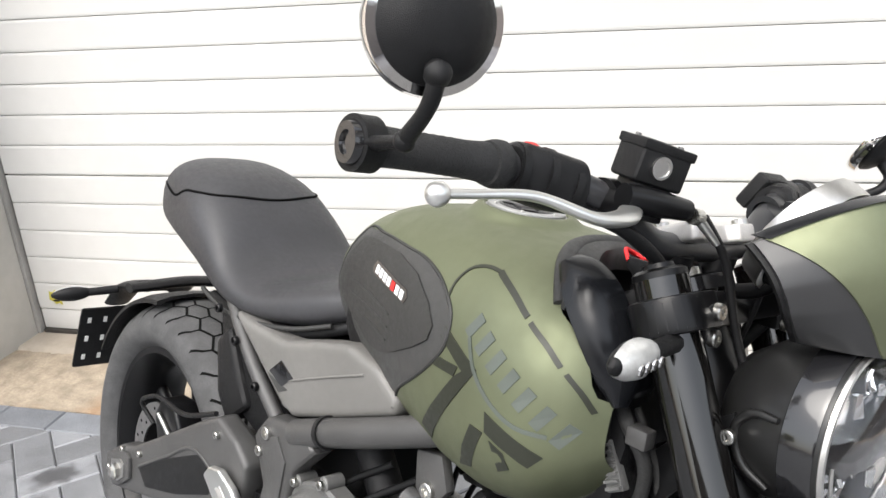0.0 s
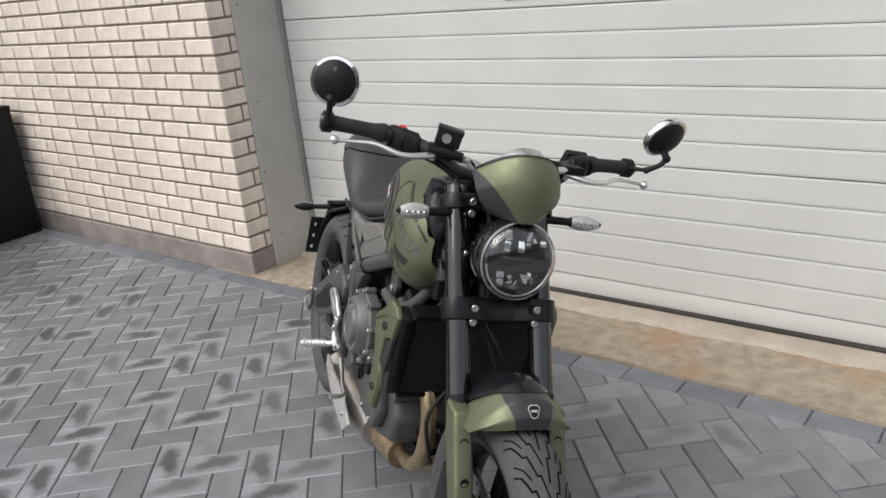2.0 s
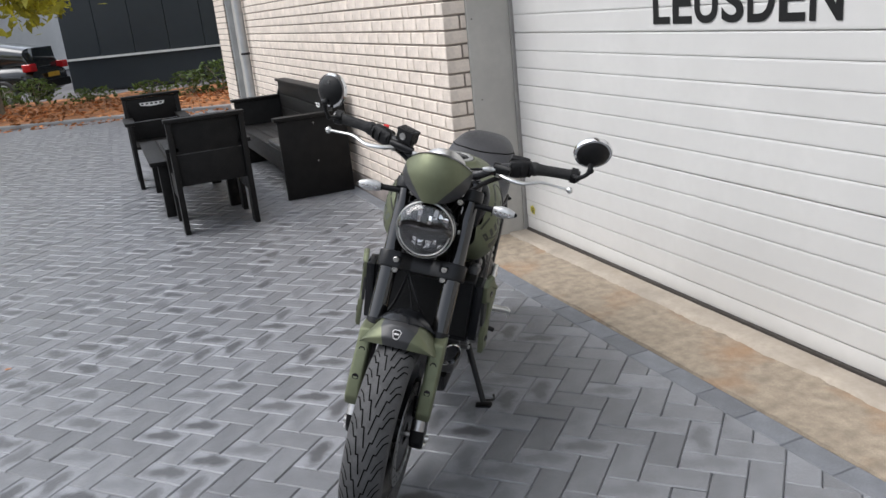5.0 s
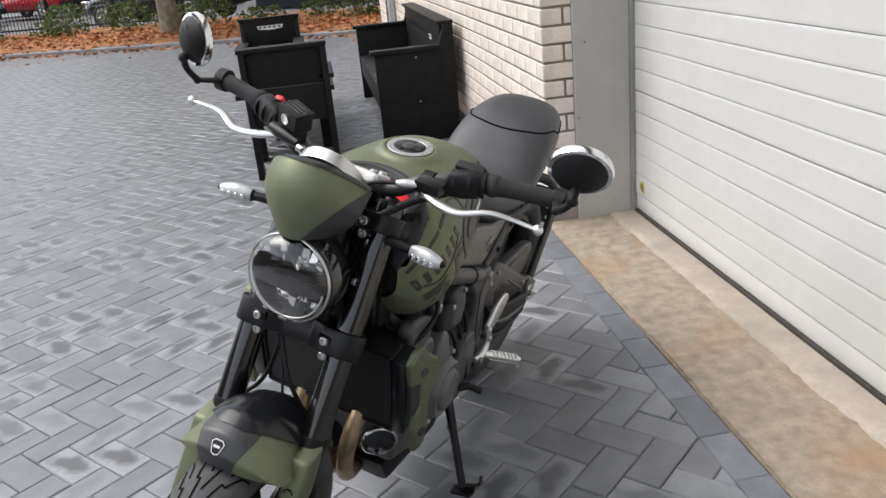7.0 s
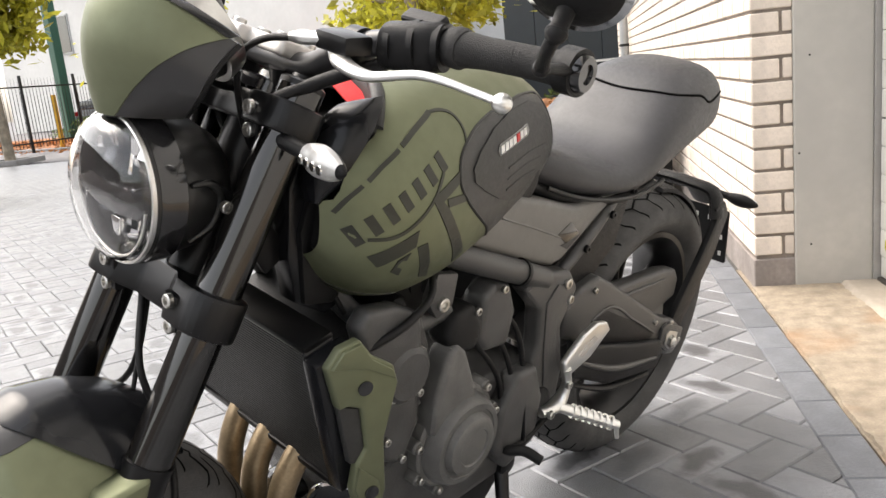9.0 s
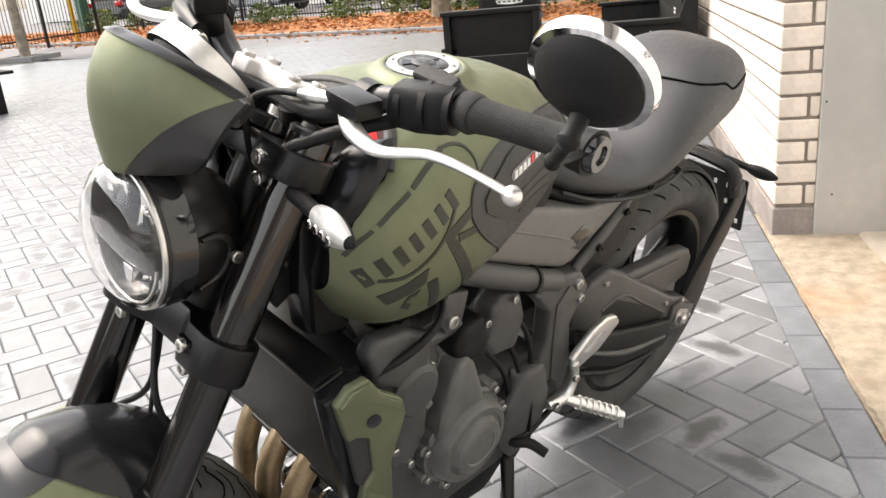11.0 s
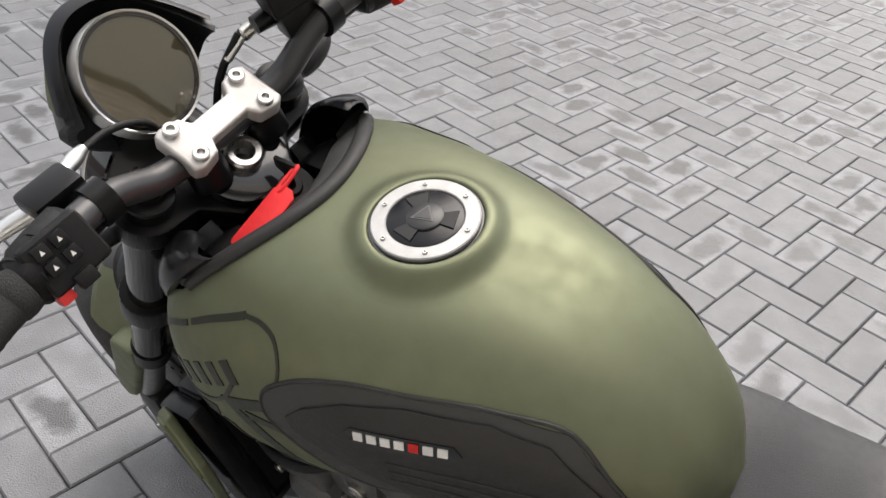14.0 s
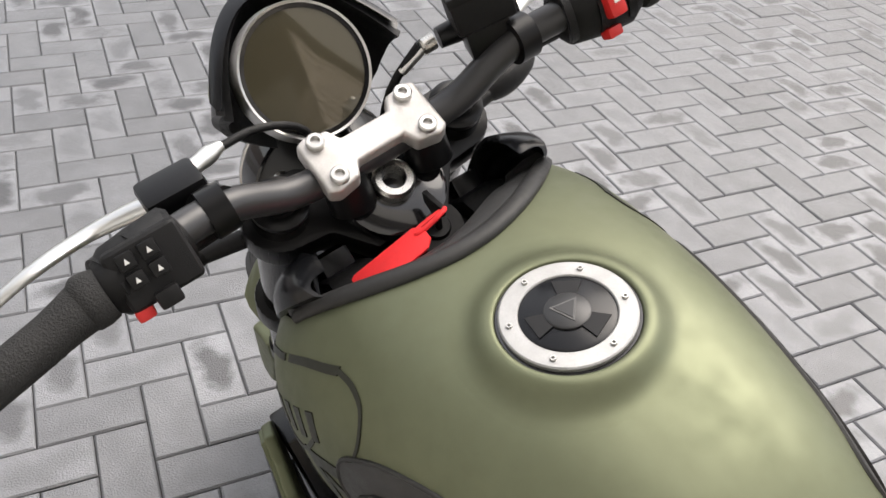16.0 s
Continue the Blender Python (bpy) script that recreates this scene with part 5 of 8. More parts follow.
verts, faces, cols = [], [], 40
xs = np.r_[np.r_[0.480, 0.482, 0.485, 0.489], np.linspace(0.494, 0.905, 44), np.linspace(0.9101, 0.974, 20), np.linspace(0.978, 1.055, 15)]
for s in SIDES:
    base = len(verts)
    for x in xs:
        w, m, zt, zb = t_wid(x), t_mid(x), t_top(x), t_bot(x)
        ys_ = min(edge_y(x), 0.97 * w)
        start = math.asin(min(0.999, (ys_ / w)) ** (NU / 2)) if ys_ > 0 else 0.0
        zc = upper_z(x)
        if zc < zt:
            start = max(start, math.acos(min(1, max(0, (zc - m) / (zt - m))) ** (NU / 2)))
        for j in range(cols):
            a = start + (math.pi * 0.985 - start) * j / (cols - 1)
            n = NU if a <= math.pi / 2 else ND
            y = w * abs(math.sin(a)) ** (2 / n)
            z = m + ((zt - m) if a <= math.pi / 2 else (m - zb)) * math.copysign(abs(math.cos(a)) ** (2 / n), math.cos(a))
            verts.append((x, s * y, z))
    for i in range(len(xs) - 1):
        for j in range(cols - 1):
            q = base + i * cols + j
            faces.append((q, q + cols, q + cols + 1, q + 1))
tank_me = mesh_of("fuel_tank", verts, faces, M["olive"], 60)
bt = bmesh.new()
bt.from_mesh(tank_me)
bmesh.ops.remove_doubles(bt, verts=bt.verts, dist=0.0005)
tank = P("fuel_tank", finish(bt, "fuel_tank", M["olive"], 60), "matt olive green fuel tank with dark graphics")
P("tank_underside", plate("tank_underside", [(0.60, 0.82), (0.63, 0.775), (0.75, 0.745), (0.88, 0.732), (0.99, 0.755), (1.045, 0.81), (1.035, 0.88), (0.96, 0.92), (0.60, 0.90)], -0.118, 0.118, M["plastic"], bevel=0.01), "", tank)

# black lip round the key bay and the dark cowl ahead of it
lip = [(x, s_ * edge_y(x), tank_z(x, edge_y(x)) + 0.001) for s_, seq in ((1, [0.982, 0.968, 0.952, 0.936, 0.920, 0.911]), (-1, [0.9105, 0.920, 0.936, 0.952, 0.968, 0.982])) for x in seq]
P("bay_lip", tube("bay_lip", lip, [0.008, 0.0095, 0.0095, 0.0095, 0.0095, 0.008], M["lip"], 60, 12, 0.7), "black rubber lip round the key bay", tank)
collar = []
for s_, seq in ((1, np.linspace(0.990, 0.911, 16)), (-1, np.linspace(0.911, 0.990, 16))):
    for x in seq:
        ey = edge_y(x)
        p_ = Vector((x, s_ * ey, tank_z(min(x, 0.975), edge_y(min(x, 0.975))) + 0.002))
        inward = (Vector((0.995, 0, p_.z)) - p_).normalized()
        wide = 0.022 + (0.022 * min(1, ey / 0.13) if s_ < 0 else -0.009 * min(1, ey / 0.08))
        collar.append([p_, p_ + inward * wide * 0.5 + Vector((0, 0, 0.001)), p_ + inward * wide + Vector((0, 0, -0.006)), p_ + inward * (wide + 0.003) + Vector((0, 0, -0.030)), p_ + Vector((0, 0, -0.012))])
P("bay_collar", ringed("bay_collar", collar, M["lip"], 45), "dark grey collar sloping into the key bay", tank)
bay = []
for x in np.linspace(0.912, 1.0, 12):
    bay.append([(x + 0.002, -edge_y(x) * 0.98 if x < 0.974 else -0.140, tank_z(min(x, 0.972), edge_y(min(x, 0.972))) - 0.004), (x + 0.004, -edge_y(x) * 0.80 if x < 0.974 else -0.115, 0.945 - 0.1 * (x - 0.9)), (x + 0.004, edge_y(x) * 0.80 if x < 0.974 else 0.115, 0.945 - 0.1 * (x - 0.9)), (x + 0.002, edge_y(x) * 0.98 if x < 0.974 else 0.140, tank_z(min(x, 0.972), edge_y(min(x, 0.972))) - 0.004)])
P("key_bay", mesh_of("key_bay", [p for r in bay for p in r], [(i * 4 + k, i * 4 + k + 1, i * 4 + 5 + k, i * 4 + 4 + k) for i in range(11) for k in range(3)], M["plastic"], 40), "dark plastic key bay", tank)
for s in SIDES:
    edge_a = smooth_line([(0.960, 0.124, 0.994), (0.974, 0.136, 0.982), (0.990, 0.145, 0.966), (1.008, 0.148, 0.945), (1.027, 0.144, 0.917), (1.041, 0.135, 0.892), (1.052, 0.124, 0.874)], 24)
    edge_b = smooth_line([(0.970, 0.104, 1.007), (0.992, 0.103, 1.006), (1.016, 0.102, 0.994), (1.040, 0.101, 0.966), (1.056, 0.100, 0.932), (1.064, 0.101, 0.902), (1.062, 0.110, 0.876)], 24)
    if s > 0:
        edge_b = smooth_line([(0.990, 0.106, 0.988), (1.012, 0.103, 0.984), (1.034, 0.102, 0.970), (1.050, 0.101, 0.945), (1.060, 0.100, 0.918), (1.064, 0.102, 0.896), (1.062, 0.110, 0.876)], 24)
    rows_ = []
    for p_, q_ in zip(edge_a, edge_b):
        line_ = [p_ + (q_ - p_) * k / 6 + np.array([0.004, 0.011, 0.003]) * math.sin(math.pi * k / 6) for k in range(7)]
        rows_.append([(v[0], s * v[1], v[2]) for v in line_] + [(v[0] - 0.004, s * (v[1] - 0.006), v[2] - 0.002) for v in reversed(line_)])
    P("front_ear", ringed("front_ear", rows_, M["gloss_pad"], 50), "dark plastic ear ahead of the tank", tank)
    shroud = [(1.030, 0.955), (1.050, 0.940), (1.072, 0.885), (1.072, 0.800), (1.060, 0.735), (1.010, 0.705), (0.985, 0.715), (0.985, 0.900)]
    if s < 0:
        shroud = [(1.030, 0.955), (1.046, 0.935), (1.054, 0.885), (1.040, 0.860), (0.985, 0.850), (0.985, 0.900)]
    P("front_shroud", plate("front_shroud", shroud, s * 0.060, s * 0.092, M["gloss_pad"], bevel=0.004), "black plastic shroud behind the fork", tank)
    inner = [(0.955, 0.86), (0.96, 0.955), (1.0, 0.955), (1.03, 0.93), (1.06, 0.83), (1.05, 0.73), (1.0, 0.72)]
    P("inner_panel", plate("inner_panel", inner, s * 0.050, s * 0.100, M["plastic"], bevel=0.008), "", tank)

# fittings behind the right fork leg: a finned regulator, two hoses, a connector
regm = Matrix.Translation((1.048, -0.098, 0.806)) @ Euler((0, radians(-30), 0)).to_matrix().to_4x4()
reg = P("regulator", box("regulator", (-0.010, -0.006, -0.026), (0.010, 0.006, 0.026), M["engine_light"], 0.002, 2, regm), "finned grey regulator")
for k in range(7):
    P("fin", box("fin", (-0.009, -0.010, -0.023 + 0.0072 * k), (0.009, -0.0055, -0.020 + 0.0072 * k), M["engine_light"], 0, 1, regm), "", reg)
P("breather_hose", tube("breather_hose", [(1.03, -0.085, 0.875), (1.058, -0.100, 0.855), (1.078, -0.090, 0.82), (1.070, -0.080, 0.76), (1.04, -0.09, 0.70)], 0.0075, M["rubber"], 24, 10), "black rubber hose")
P("breather_hose", tube("breather_hose", [(1.05, -0.075, 0.865), (1.085, -0.070, 0.80), (1.082, -0.060, 0.73)], 0.005, M["rubber"], 18, 10), "black rubber hose")
P("connector", box("connector", (1.062, -0.108, 0.838), (1.086, -0.090, 0.858), M["arm"], 0.003, 2), "dark plug connector")

# knee pads with a badge, graphics, lettering as plain bars
for s in SIDES:
    surf = on_tank(s)
    pan = [(0.530, 0.868), (0.560, 0.915), (0.600, 0.956), (0.66, 0.967), (0.73, 0.964), (0.792, 0.957), (0.840, 0.940), (0.868, 0.915), (0.870, 0.888), (0.850, 0.858), (0.822, 0.832), (0.782, 0.802), (0.745, 0.772), (0.70, 0.772), (0.64, 0.785), (0.575, 0.815), (0.545, 0.842)]
    if s < 0:
        pan = [(a, min(b, 0.961)) for a, b in pan]
    tp = P("tank_side_panel", sheet("tank_side_panel", surf, pan, M["panel_dark"], 0.0012), "dark grey side panel of the tank", tank)
    rim = [surf(a, b, 0.0004) for a, b in smooth_line([(a, b, 0) for a, b in pan + pan[:1]], 110)[:, :2]]
    P("pad_edge", tube("pad_edge", rim, 0.0022, M["pad"], 150, 6), "", tp)
    pad = [(0.538, 0.868), (0.575, 0.912), (0.612, 0.946), (0.66, 0.957), (0.73, 0.954), (0.785, 0.940), (0.825, 0.918), (0.843, 0.898), (0.838, 0.880), (0.810, 0.862), (0.765, 0.840), (0.729, 0.827), (0.693, 0.824), (0.645, 0.838), (0.590, 0.850), (0.552, 0.860)]
    if s < 0:
        pad = [(a, min(b, 0.951)) for a, b in pad]
    kp = P("knee_pad", sheet("knee_pad", surf, pad, M["pad"], 0.0034), "black rubber knee pad with a small badge", tank)
    for k in range(3):
        P("pad_rib", tube("pad_rib", [surf(0.60 + 0.02 * k, 0.885 - 0.016 * k, 0.0036), surf(0.67 + 0.01 * k, 0.888 - 0.017 * k, 0.0036), surf(0.745, 0.880 - 0.016 * k, 0.0036)], 0.0015, M["pad"], 10, 6), "", kp)
    bc = [(0.676, 0.921), (0.684, 0.931), (0.776, 0.919), (0.782, 0.911), (0.776, 0.903), (0.682, 0.914)]
    bd = P("badge", sheet("badge", surf, bc, M["gloss"], 0.0044, 0.03), "black badge with white and red bars", kp)
    for k in range(7):
        a0 = 0.688 + 0.0126 * k
        b0 = 0.9165 - 0.0017 * k
        bar_ = [(a0, b0), (a0 + 0.0088, b0 - 0.0012), (a0 + 0.0092, b0 + 0.0092), (a0 + 0.0004, b0 + 0.0104)]
        red = k == (4 if s < 0 else 2)
        P("badge_bar", sheet("badge_bar", surf, bar_, M["red"] if red else M["white"], 0.0052, 0.03), "", bd)
    # dark side graphics: outline stroke, chevrons, lettering bars and a swoosh
    def stroke(name, line, w, mat):
        pts = smooth_line([(a, b, 0) for a, b in line], 14)[:, :2]
        d = np.gradient(pts, axis=0)
        d /= np.linalg.norm(d, axis=1)[:, None]
        n_ = np.c_[-d[:, 1], d[:, 0]] * w / 2
        o = [tuple(p) for p in pts + n_] + [tuple(p) for p in (pts - n_)[::-1]]
        P(name, sheet(name, surf, o, mat, 0.0012, 0.02), "", tank)
    for a_, b_ in (([(0.900, 0.972), (0.935, 0.957), (0.962, 0.942)], 0.0055), ([(0.968, 0.938), (0.995, 0.921), (1.012, 0.906)], 0.0050), ([(1.018, 0.901), (1.034, 0.885), (1.045, 0.868)], 0.0045)):
        stroke("graphic_stripe", a_, b_, M["decal"])
    stroke("graphic_stripe", [(0.852, 0.930), (0.852, 0.950), (0.862, 0.967), (0.882, 0.973), (0.900, 0.972)], 0.003, M["decal"])
    stroke("graphic_stripe", [(1.045, 0.782), (1.020, 0.756), (0.985, 0.742), (0.93, 0.730)], 0.003, M["decal"])
    for o in ([(0.864, 0.905), (0.926, 0.876), (0.905, 0.868), (0.859, 0.892)], [(0.926, 0.876), (0.850, 0.765), (0.834, 0.778), (0.893, 0.858), (0.905, 0.868)], [(0.855, 0.858), (0.856, 0.869), (0.897, 0.870), (0.893, 0.858)],
[(0.946, 0.839), (1.014, 0.814), (1.000, 0.798), (0.949, 0.818)], [(0.956, 0.811), (0.974, 0.804), (0.980, 0.788), (0.966, 0.780)], [(0.929, 0.819), (0.946, 0.816), (0.925, 0.766), (0.904, 0.760)]):
        P("graphic_chevron", sheet("graphic_chevron", surf, o, M["decal"], 0.0012, 0.02), "", tank)
    p0, p1 = np.array([0.893, 0.912]), np.array([1.034, 0.822])
    along = (p1 - p0) / np.linalg.norm(p1 - p0)
    acr = np.array([-along[1], along[0]])
    full = np.linalg.norm(p1 - p0)
    for k in range(7):
        c, e_ = p0 + along * full * (k + 0.14) / 7, p0 + along * full * (k + 0.62) / 7
        o = [tuple(c), tuple(e_), tuple(e_ + acr * 0.026), tuple(c + acr * 0.026)]
        P("lettering_bar", sheet("lettering_bar", surf, o, M["letter"] if s < 0 else M["decal"], 0.0012, 0.02), "", tank)
    sw_ = [(0.905, 0.905), (0.922, 0.875), (0.950, 0.850), (0.985, 0.836), (1.015, 0.836)]
    stroke("graphic_swoosh", sw_, 0.0045, M["letter"] if s < 0 else M["decal"])

# filler cap
CC = Vector((0.796, 0.0, 1.0185))
CN = Vector((0.06, 0, 1)).normalized()
rings = []
for r, w_ in ((0.092, 0.0), (0.086, 0.001), (0.082, 0.010), (0.079, 0.035), (0.076, 0.09), (0.073, 0.19), (0.070, 0.35), (0.067, 0.56), (0.064, 0.77), (0.061, 0.92), (0.0585, 0.985), (0.0565, 1.0), (0.0545, 1.0), (0.0530, 0.9), (0.0522, 0.2)):
    row = []
    for a in np.linspace(0, 2 * math.pi, 72, endpoint=False):
        x, y = CC.x + r * math.cos(a), r * math.sin(a)
        zt = tank_z(x, y) - (0.0003 if r > 0.0905 else 0)
        zb = CC.z + 0.0026 - 0.06 * (x - CC.x)
        row.append((x, y, zt + (zb - zt) * w_))
    rings.append(row)
fc = P("filler_cap", ringed("filler_cap", rings, M["olive"], 75, False), "flush filler cap in a bright ring")
P("cap_gap", lathe("cap_gap", [(-0.004, 0.0525), (0.0005, 0.0523), (0.0005, 0.0494), (-0.004, 0.0490)], M["gloss"], CC, CN, 64, 35, True), "", fc)
P("cap_ring", lathe("cap_ring", [(-0.003, 0.0500), (0.0035, 0.0500), (0.0045, 0.0488), (0.0045, 0.0365), (0.0035, 0.0355), (-0.003, 0.0355)], M["cap_alloy"], CC, CN, 64, 35, True), "satin alloy ring with six screws", fc)
P("cap_disc", lathe("cap_disc", [(-0.004, 0.0353), (0.003, 0.0353), (0.0042, 0.033), (0.0042, 0.0004)], M["gloss_pad"], CC, CN, 56), "dark cap centre", fc)
a1, b1 = CN.orthogonal().normalized(), CN.cross(CN.orthogonal().normalized())
for k in range(6):
    q = math.pi * k / 3 + 0.35
    bolt("cap_screw", CC + CN * 0.0042 + (a1 * math.cos(q) + b1 * math.sin(q)) * 0.0427, CN, 0.0025, fc, M["bolt"], 0.0008)
cm = Matrix.Translation(CC + CN * 0.0045) @ Matrix((tuple(a1), tuple(b1), tuple(CN))).transposed().to_4x4()
for k in range(3):
    q = 2 * math.pi * k / 3 + 0.6
    o = [(0.016 * math.cos(q - 0.42), 0.016 * math.sin(q - 0.42)), (0.031 * math.cos(q - 0.36), 0.031 * math.sin(q - 0.36)), (0.031 * math.cos(q + 0.36), 0.031 * math.sin(q + 0.36)), (0.016 * math.cos(q + 0.42), 0.016 * math.sin(q + 0.42))]
    P("cap_recess", plate("cap_recess", o, 0.0, 0.0012, M["black"], "xy", 0, cm), "", fc)
P("cap_lock", lathe("cap_lock", [(0.003, 0.017), (0.006, 0.017), (0.007, 0.0155), (0.007, 0.0004)], M["grey_paint"], CC, CN, 36), "", fc)
P("cap_emblem", plate("cap_emblem", [(-0.011, -0.007), (0.011, -0.007), (0, 0.012)], 0.0026, 0.0031, M["engine_light"], "xy", 0, cm @ pose(0, 0, 0, 0, 0, 30)), "", fc)
P("cap_emblem_field", plate("cap_emblem_field", [(-0.0085, -0.0055), (0.0085, -0.0055), (0, 0.009)], 0.0032, 0.0036, M["grey_paint"], "xy", 0, cm @ pose(0, 0, 0, 0, 0, 30)), "", fc)

# ignition lock and key with a red tag
KC = Vector((0.985, -0.010, 0.958))
lk = P("ignition_lock", lathe("ignition_lock", [(-0.05, 0.026), (0.0, 0.028), (0.005, 0.026), (0.005, 0.014), (0.009, 0.012), (0.009, 0.0004)], M["plastic"], KC, FORK_DIR, 32), "black ignition lock")
P("key", plate("key", [(-0.004, 0), (0.004, 0), (0.005, 0.018), (0.014, 0.024), (0.014, 0.036), (-0.014, 0.036), (-0.014, 0.024), (-0.005, 0.018)], -0.0025, 0.0025, M["plastic"], "xz", 0.001, Matrix.Translation(KC + Vector((-0.006, 0, 0.006)))), "", lk)
P("tag_loop", tube("tag_loop", [(0.966, -0.012, 0.996), (0.955, -0.004, 1.006), (0.954, 0.010, 1.002), (0.957, 0.024, 0.996), (0.964, 0.020, 0.992), (0.966, 0.004, 0.994), (0.966, -0.012, 0.996)], 0.0024, M["tag"], 30, 8), "", lk)
ta, tb = Vector((0.950, 0.018, 0.999)), Vector((0.958, 0.086, 0.974))
ty_ = (tb - ta).normalized()
tx_ = ty_.cross(Vector((0.12, 0.45, 0.88))).normalized()
tm = Matrix.Translation((ta + tb) / 2) @ Matrix((tuple(tx_), tuple(ty_), tuple(tx_.cross(ty_)))).transposed().to_4x4()
P("key_tag", plate("key_tag", [(-0.015, -0.030), (-0.007, -0.037), (0.007, -0.037), (0.015, -0.030), (0.0165, 0.034), (0.014, 0.038), (-0.014, 0.038), (-0.0165, 0.034)], -0.0012, 0.0012, M["tag"], "xy", 0.0008, tm), "red fabric key tag", lk)

# ---- seat ----
SX = [0.60, 0.55, 0.49, 0.42, 0.35, 0.285, 0.235, 0.195, 0.145, 0.085, 0.015, -0.035, -0.068, -0.090, -0.100]
STOP = [0.872, 0.864, 0.850, 0.828, 0.818, 0.843, 0.888, 0.920, 0.948, 0.964, 0.967, 0.957, 0.937, 0.907, 0.880]
SWID = [0.072, 0.100, 0.120, 0.134, 0.144, 0.147, 0.146, 0.144, 0.141, 0.134, 0.122, 0.108, 0.092, 0.068, 0.040]
SBOT = [0.815, 0.79, 0.768, 0.755, 0.750, 0.752, 0.758, 0.766, 0.776, 0.788, 0.800, 0.808, 0.818, 0.832, 0.848]


def seat_ring(x, t, w, b, n=36):
    m = b + (t - b) * 0.42
    ring = []
    for a in np.linspace(0, 2 * math.pi, n, endpoint=False):
        ex = 2.9 if math.cos(a) > 0 else 2.4
        y = w * math.copysign(abs(math.sin(a)) ** (2 / ex), math.sin(a))
        z = m + ((t - m) if math.cos(a) > 0 else (m - b)) * math.copysign(abs(math.cos(a)) ** (2 / ex), math.cos(a))
        ring.append((x, y, z))
    return ring


prof = smooth_line(list(zip(SX, STOP, SWID)), 70)
bots = smooth_line([(x, b, 0) for x, b in zip(SX, SBOT)], 70)
rings = [seat_ring(p[0], p[1], p[2], float(np.interp(-p[0], -bots[:, 0], bots[:, 1]))) for p in prof]
seat = P("seat", ringed("seat", rings, M["seat"], 70), "dark grey vinyl dual seat with a seam across")


def seat_top(x, y):
    t, w = float(np.interp(-x, -prof[:, 0], prof[:, 1])), float(np.interp(-x, -prof[:, 0], prof[:, 2]))
    b = float(np.interp(-x, -bots[:, 0], bots[:, 1]))
    m = b + (t - b) * 0.42
    return m + (t - m) * max(0.0, 1 - min(1, abs(y) / w) ** 2.9) ** (1 / 2.9)


seam = [(x, y, seat_top(x, y) + 0.0005) for x, y in ((-0.025, 0.1075), (0.015, 0.1195), (0.07, 0.129), (0.10, 0.1265), (0.135, 0.122), (0.168, 0.105), (0.187, 0.07), (0.198, 0.0), (0.187, -0.07), (0.168, -0.105), (0.135, -0.122), (0.10, -0.1265), (0.07, -0.129), (0.015, -0.1195), (-0.025, -0.1075))]
P("seam", tube("seam", seam, 0.0024, M["groove"], 140, 8), "dark stitched seam", seat)
for s in SIDES:
    e = [(x, s * (w + 0.001), b + (t - b) * 0.12) for x, t, w, b in zip(SX[1:7], STOP[1:7], SWID[1:7], SBOT[1:7])]
    P("seat_piping", tube("seat_piping", e, 0.004, M["pad"], 50, 8), "", seat)
    P("seat_base", tube("seat_base", [(x, s * w * 0.86, b + 0.002) for x, w, b in zip(SX[:7], SWID[:7], SBOT[:7])], 0.010, M["plastic"], 40, 8), "", seat)
P("seat_pan", tube("seat_pan", [(x, 0, b + 0.012) for x, b in zip(SX[2:12], SBOT[2:12])], [0.09, 0.10, 0.11, 0.10, 0.08, 0.06], M["plastic"], 30, 16, 0.2), "", seat)
CUR[0] = Matrix.Translation((0.09, 0, 0.004))
tl = P("tail_lamp", box("tail_lamp", (-0.188, -0.045, 0.805), (-0.145, 0.045, 0.832), M["tail_red"], 0.008, 3), "red tail lamp under the seat")
P("tail_housing", plate("tail_housing", [(-0.165, 0.812), (-0.10, 0.790), (0.02, 0.755), (0.10, 0.735), (0.10, 0.77), (-0.10, 0.83)], -0.06, 0.06, M["plastic"], bevel=0.008), "black under-seat tail housing")

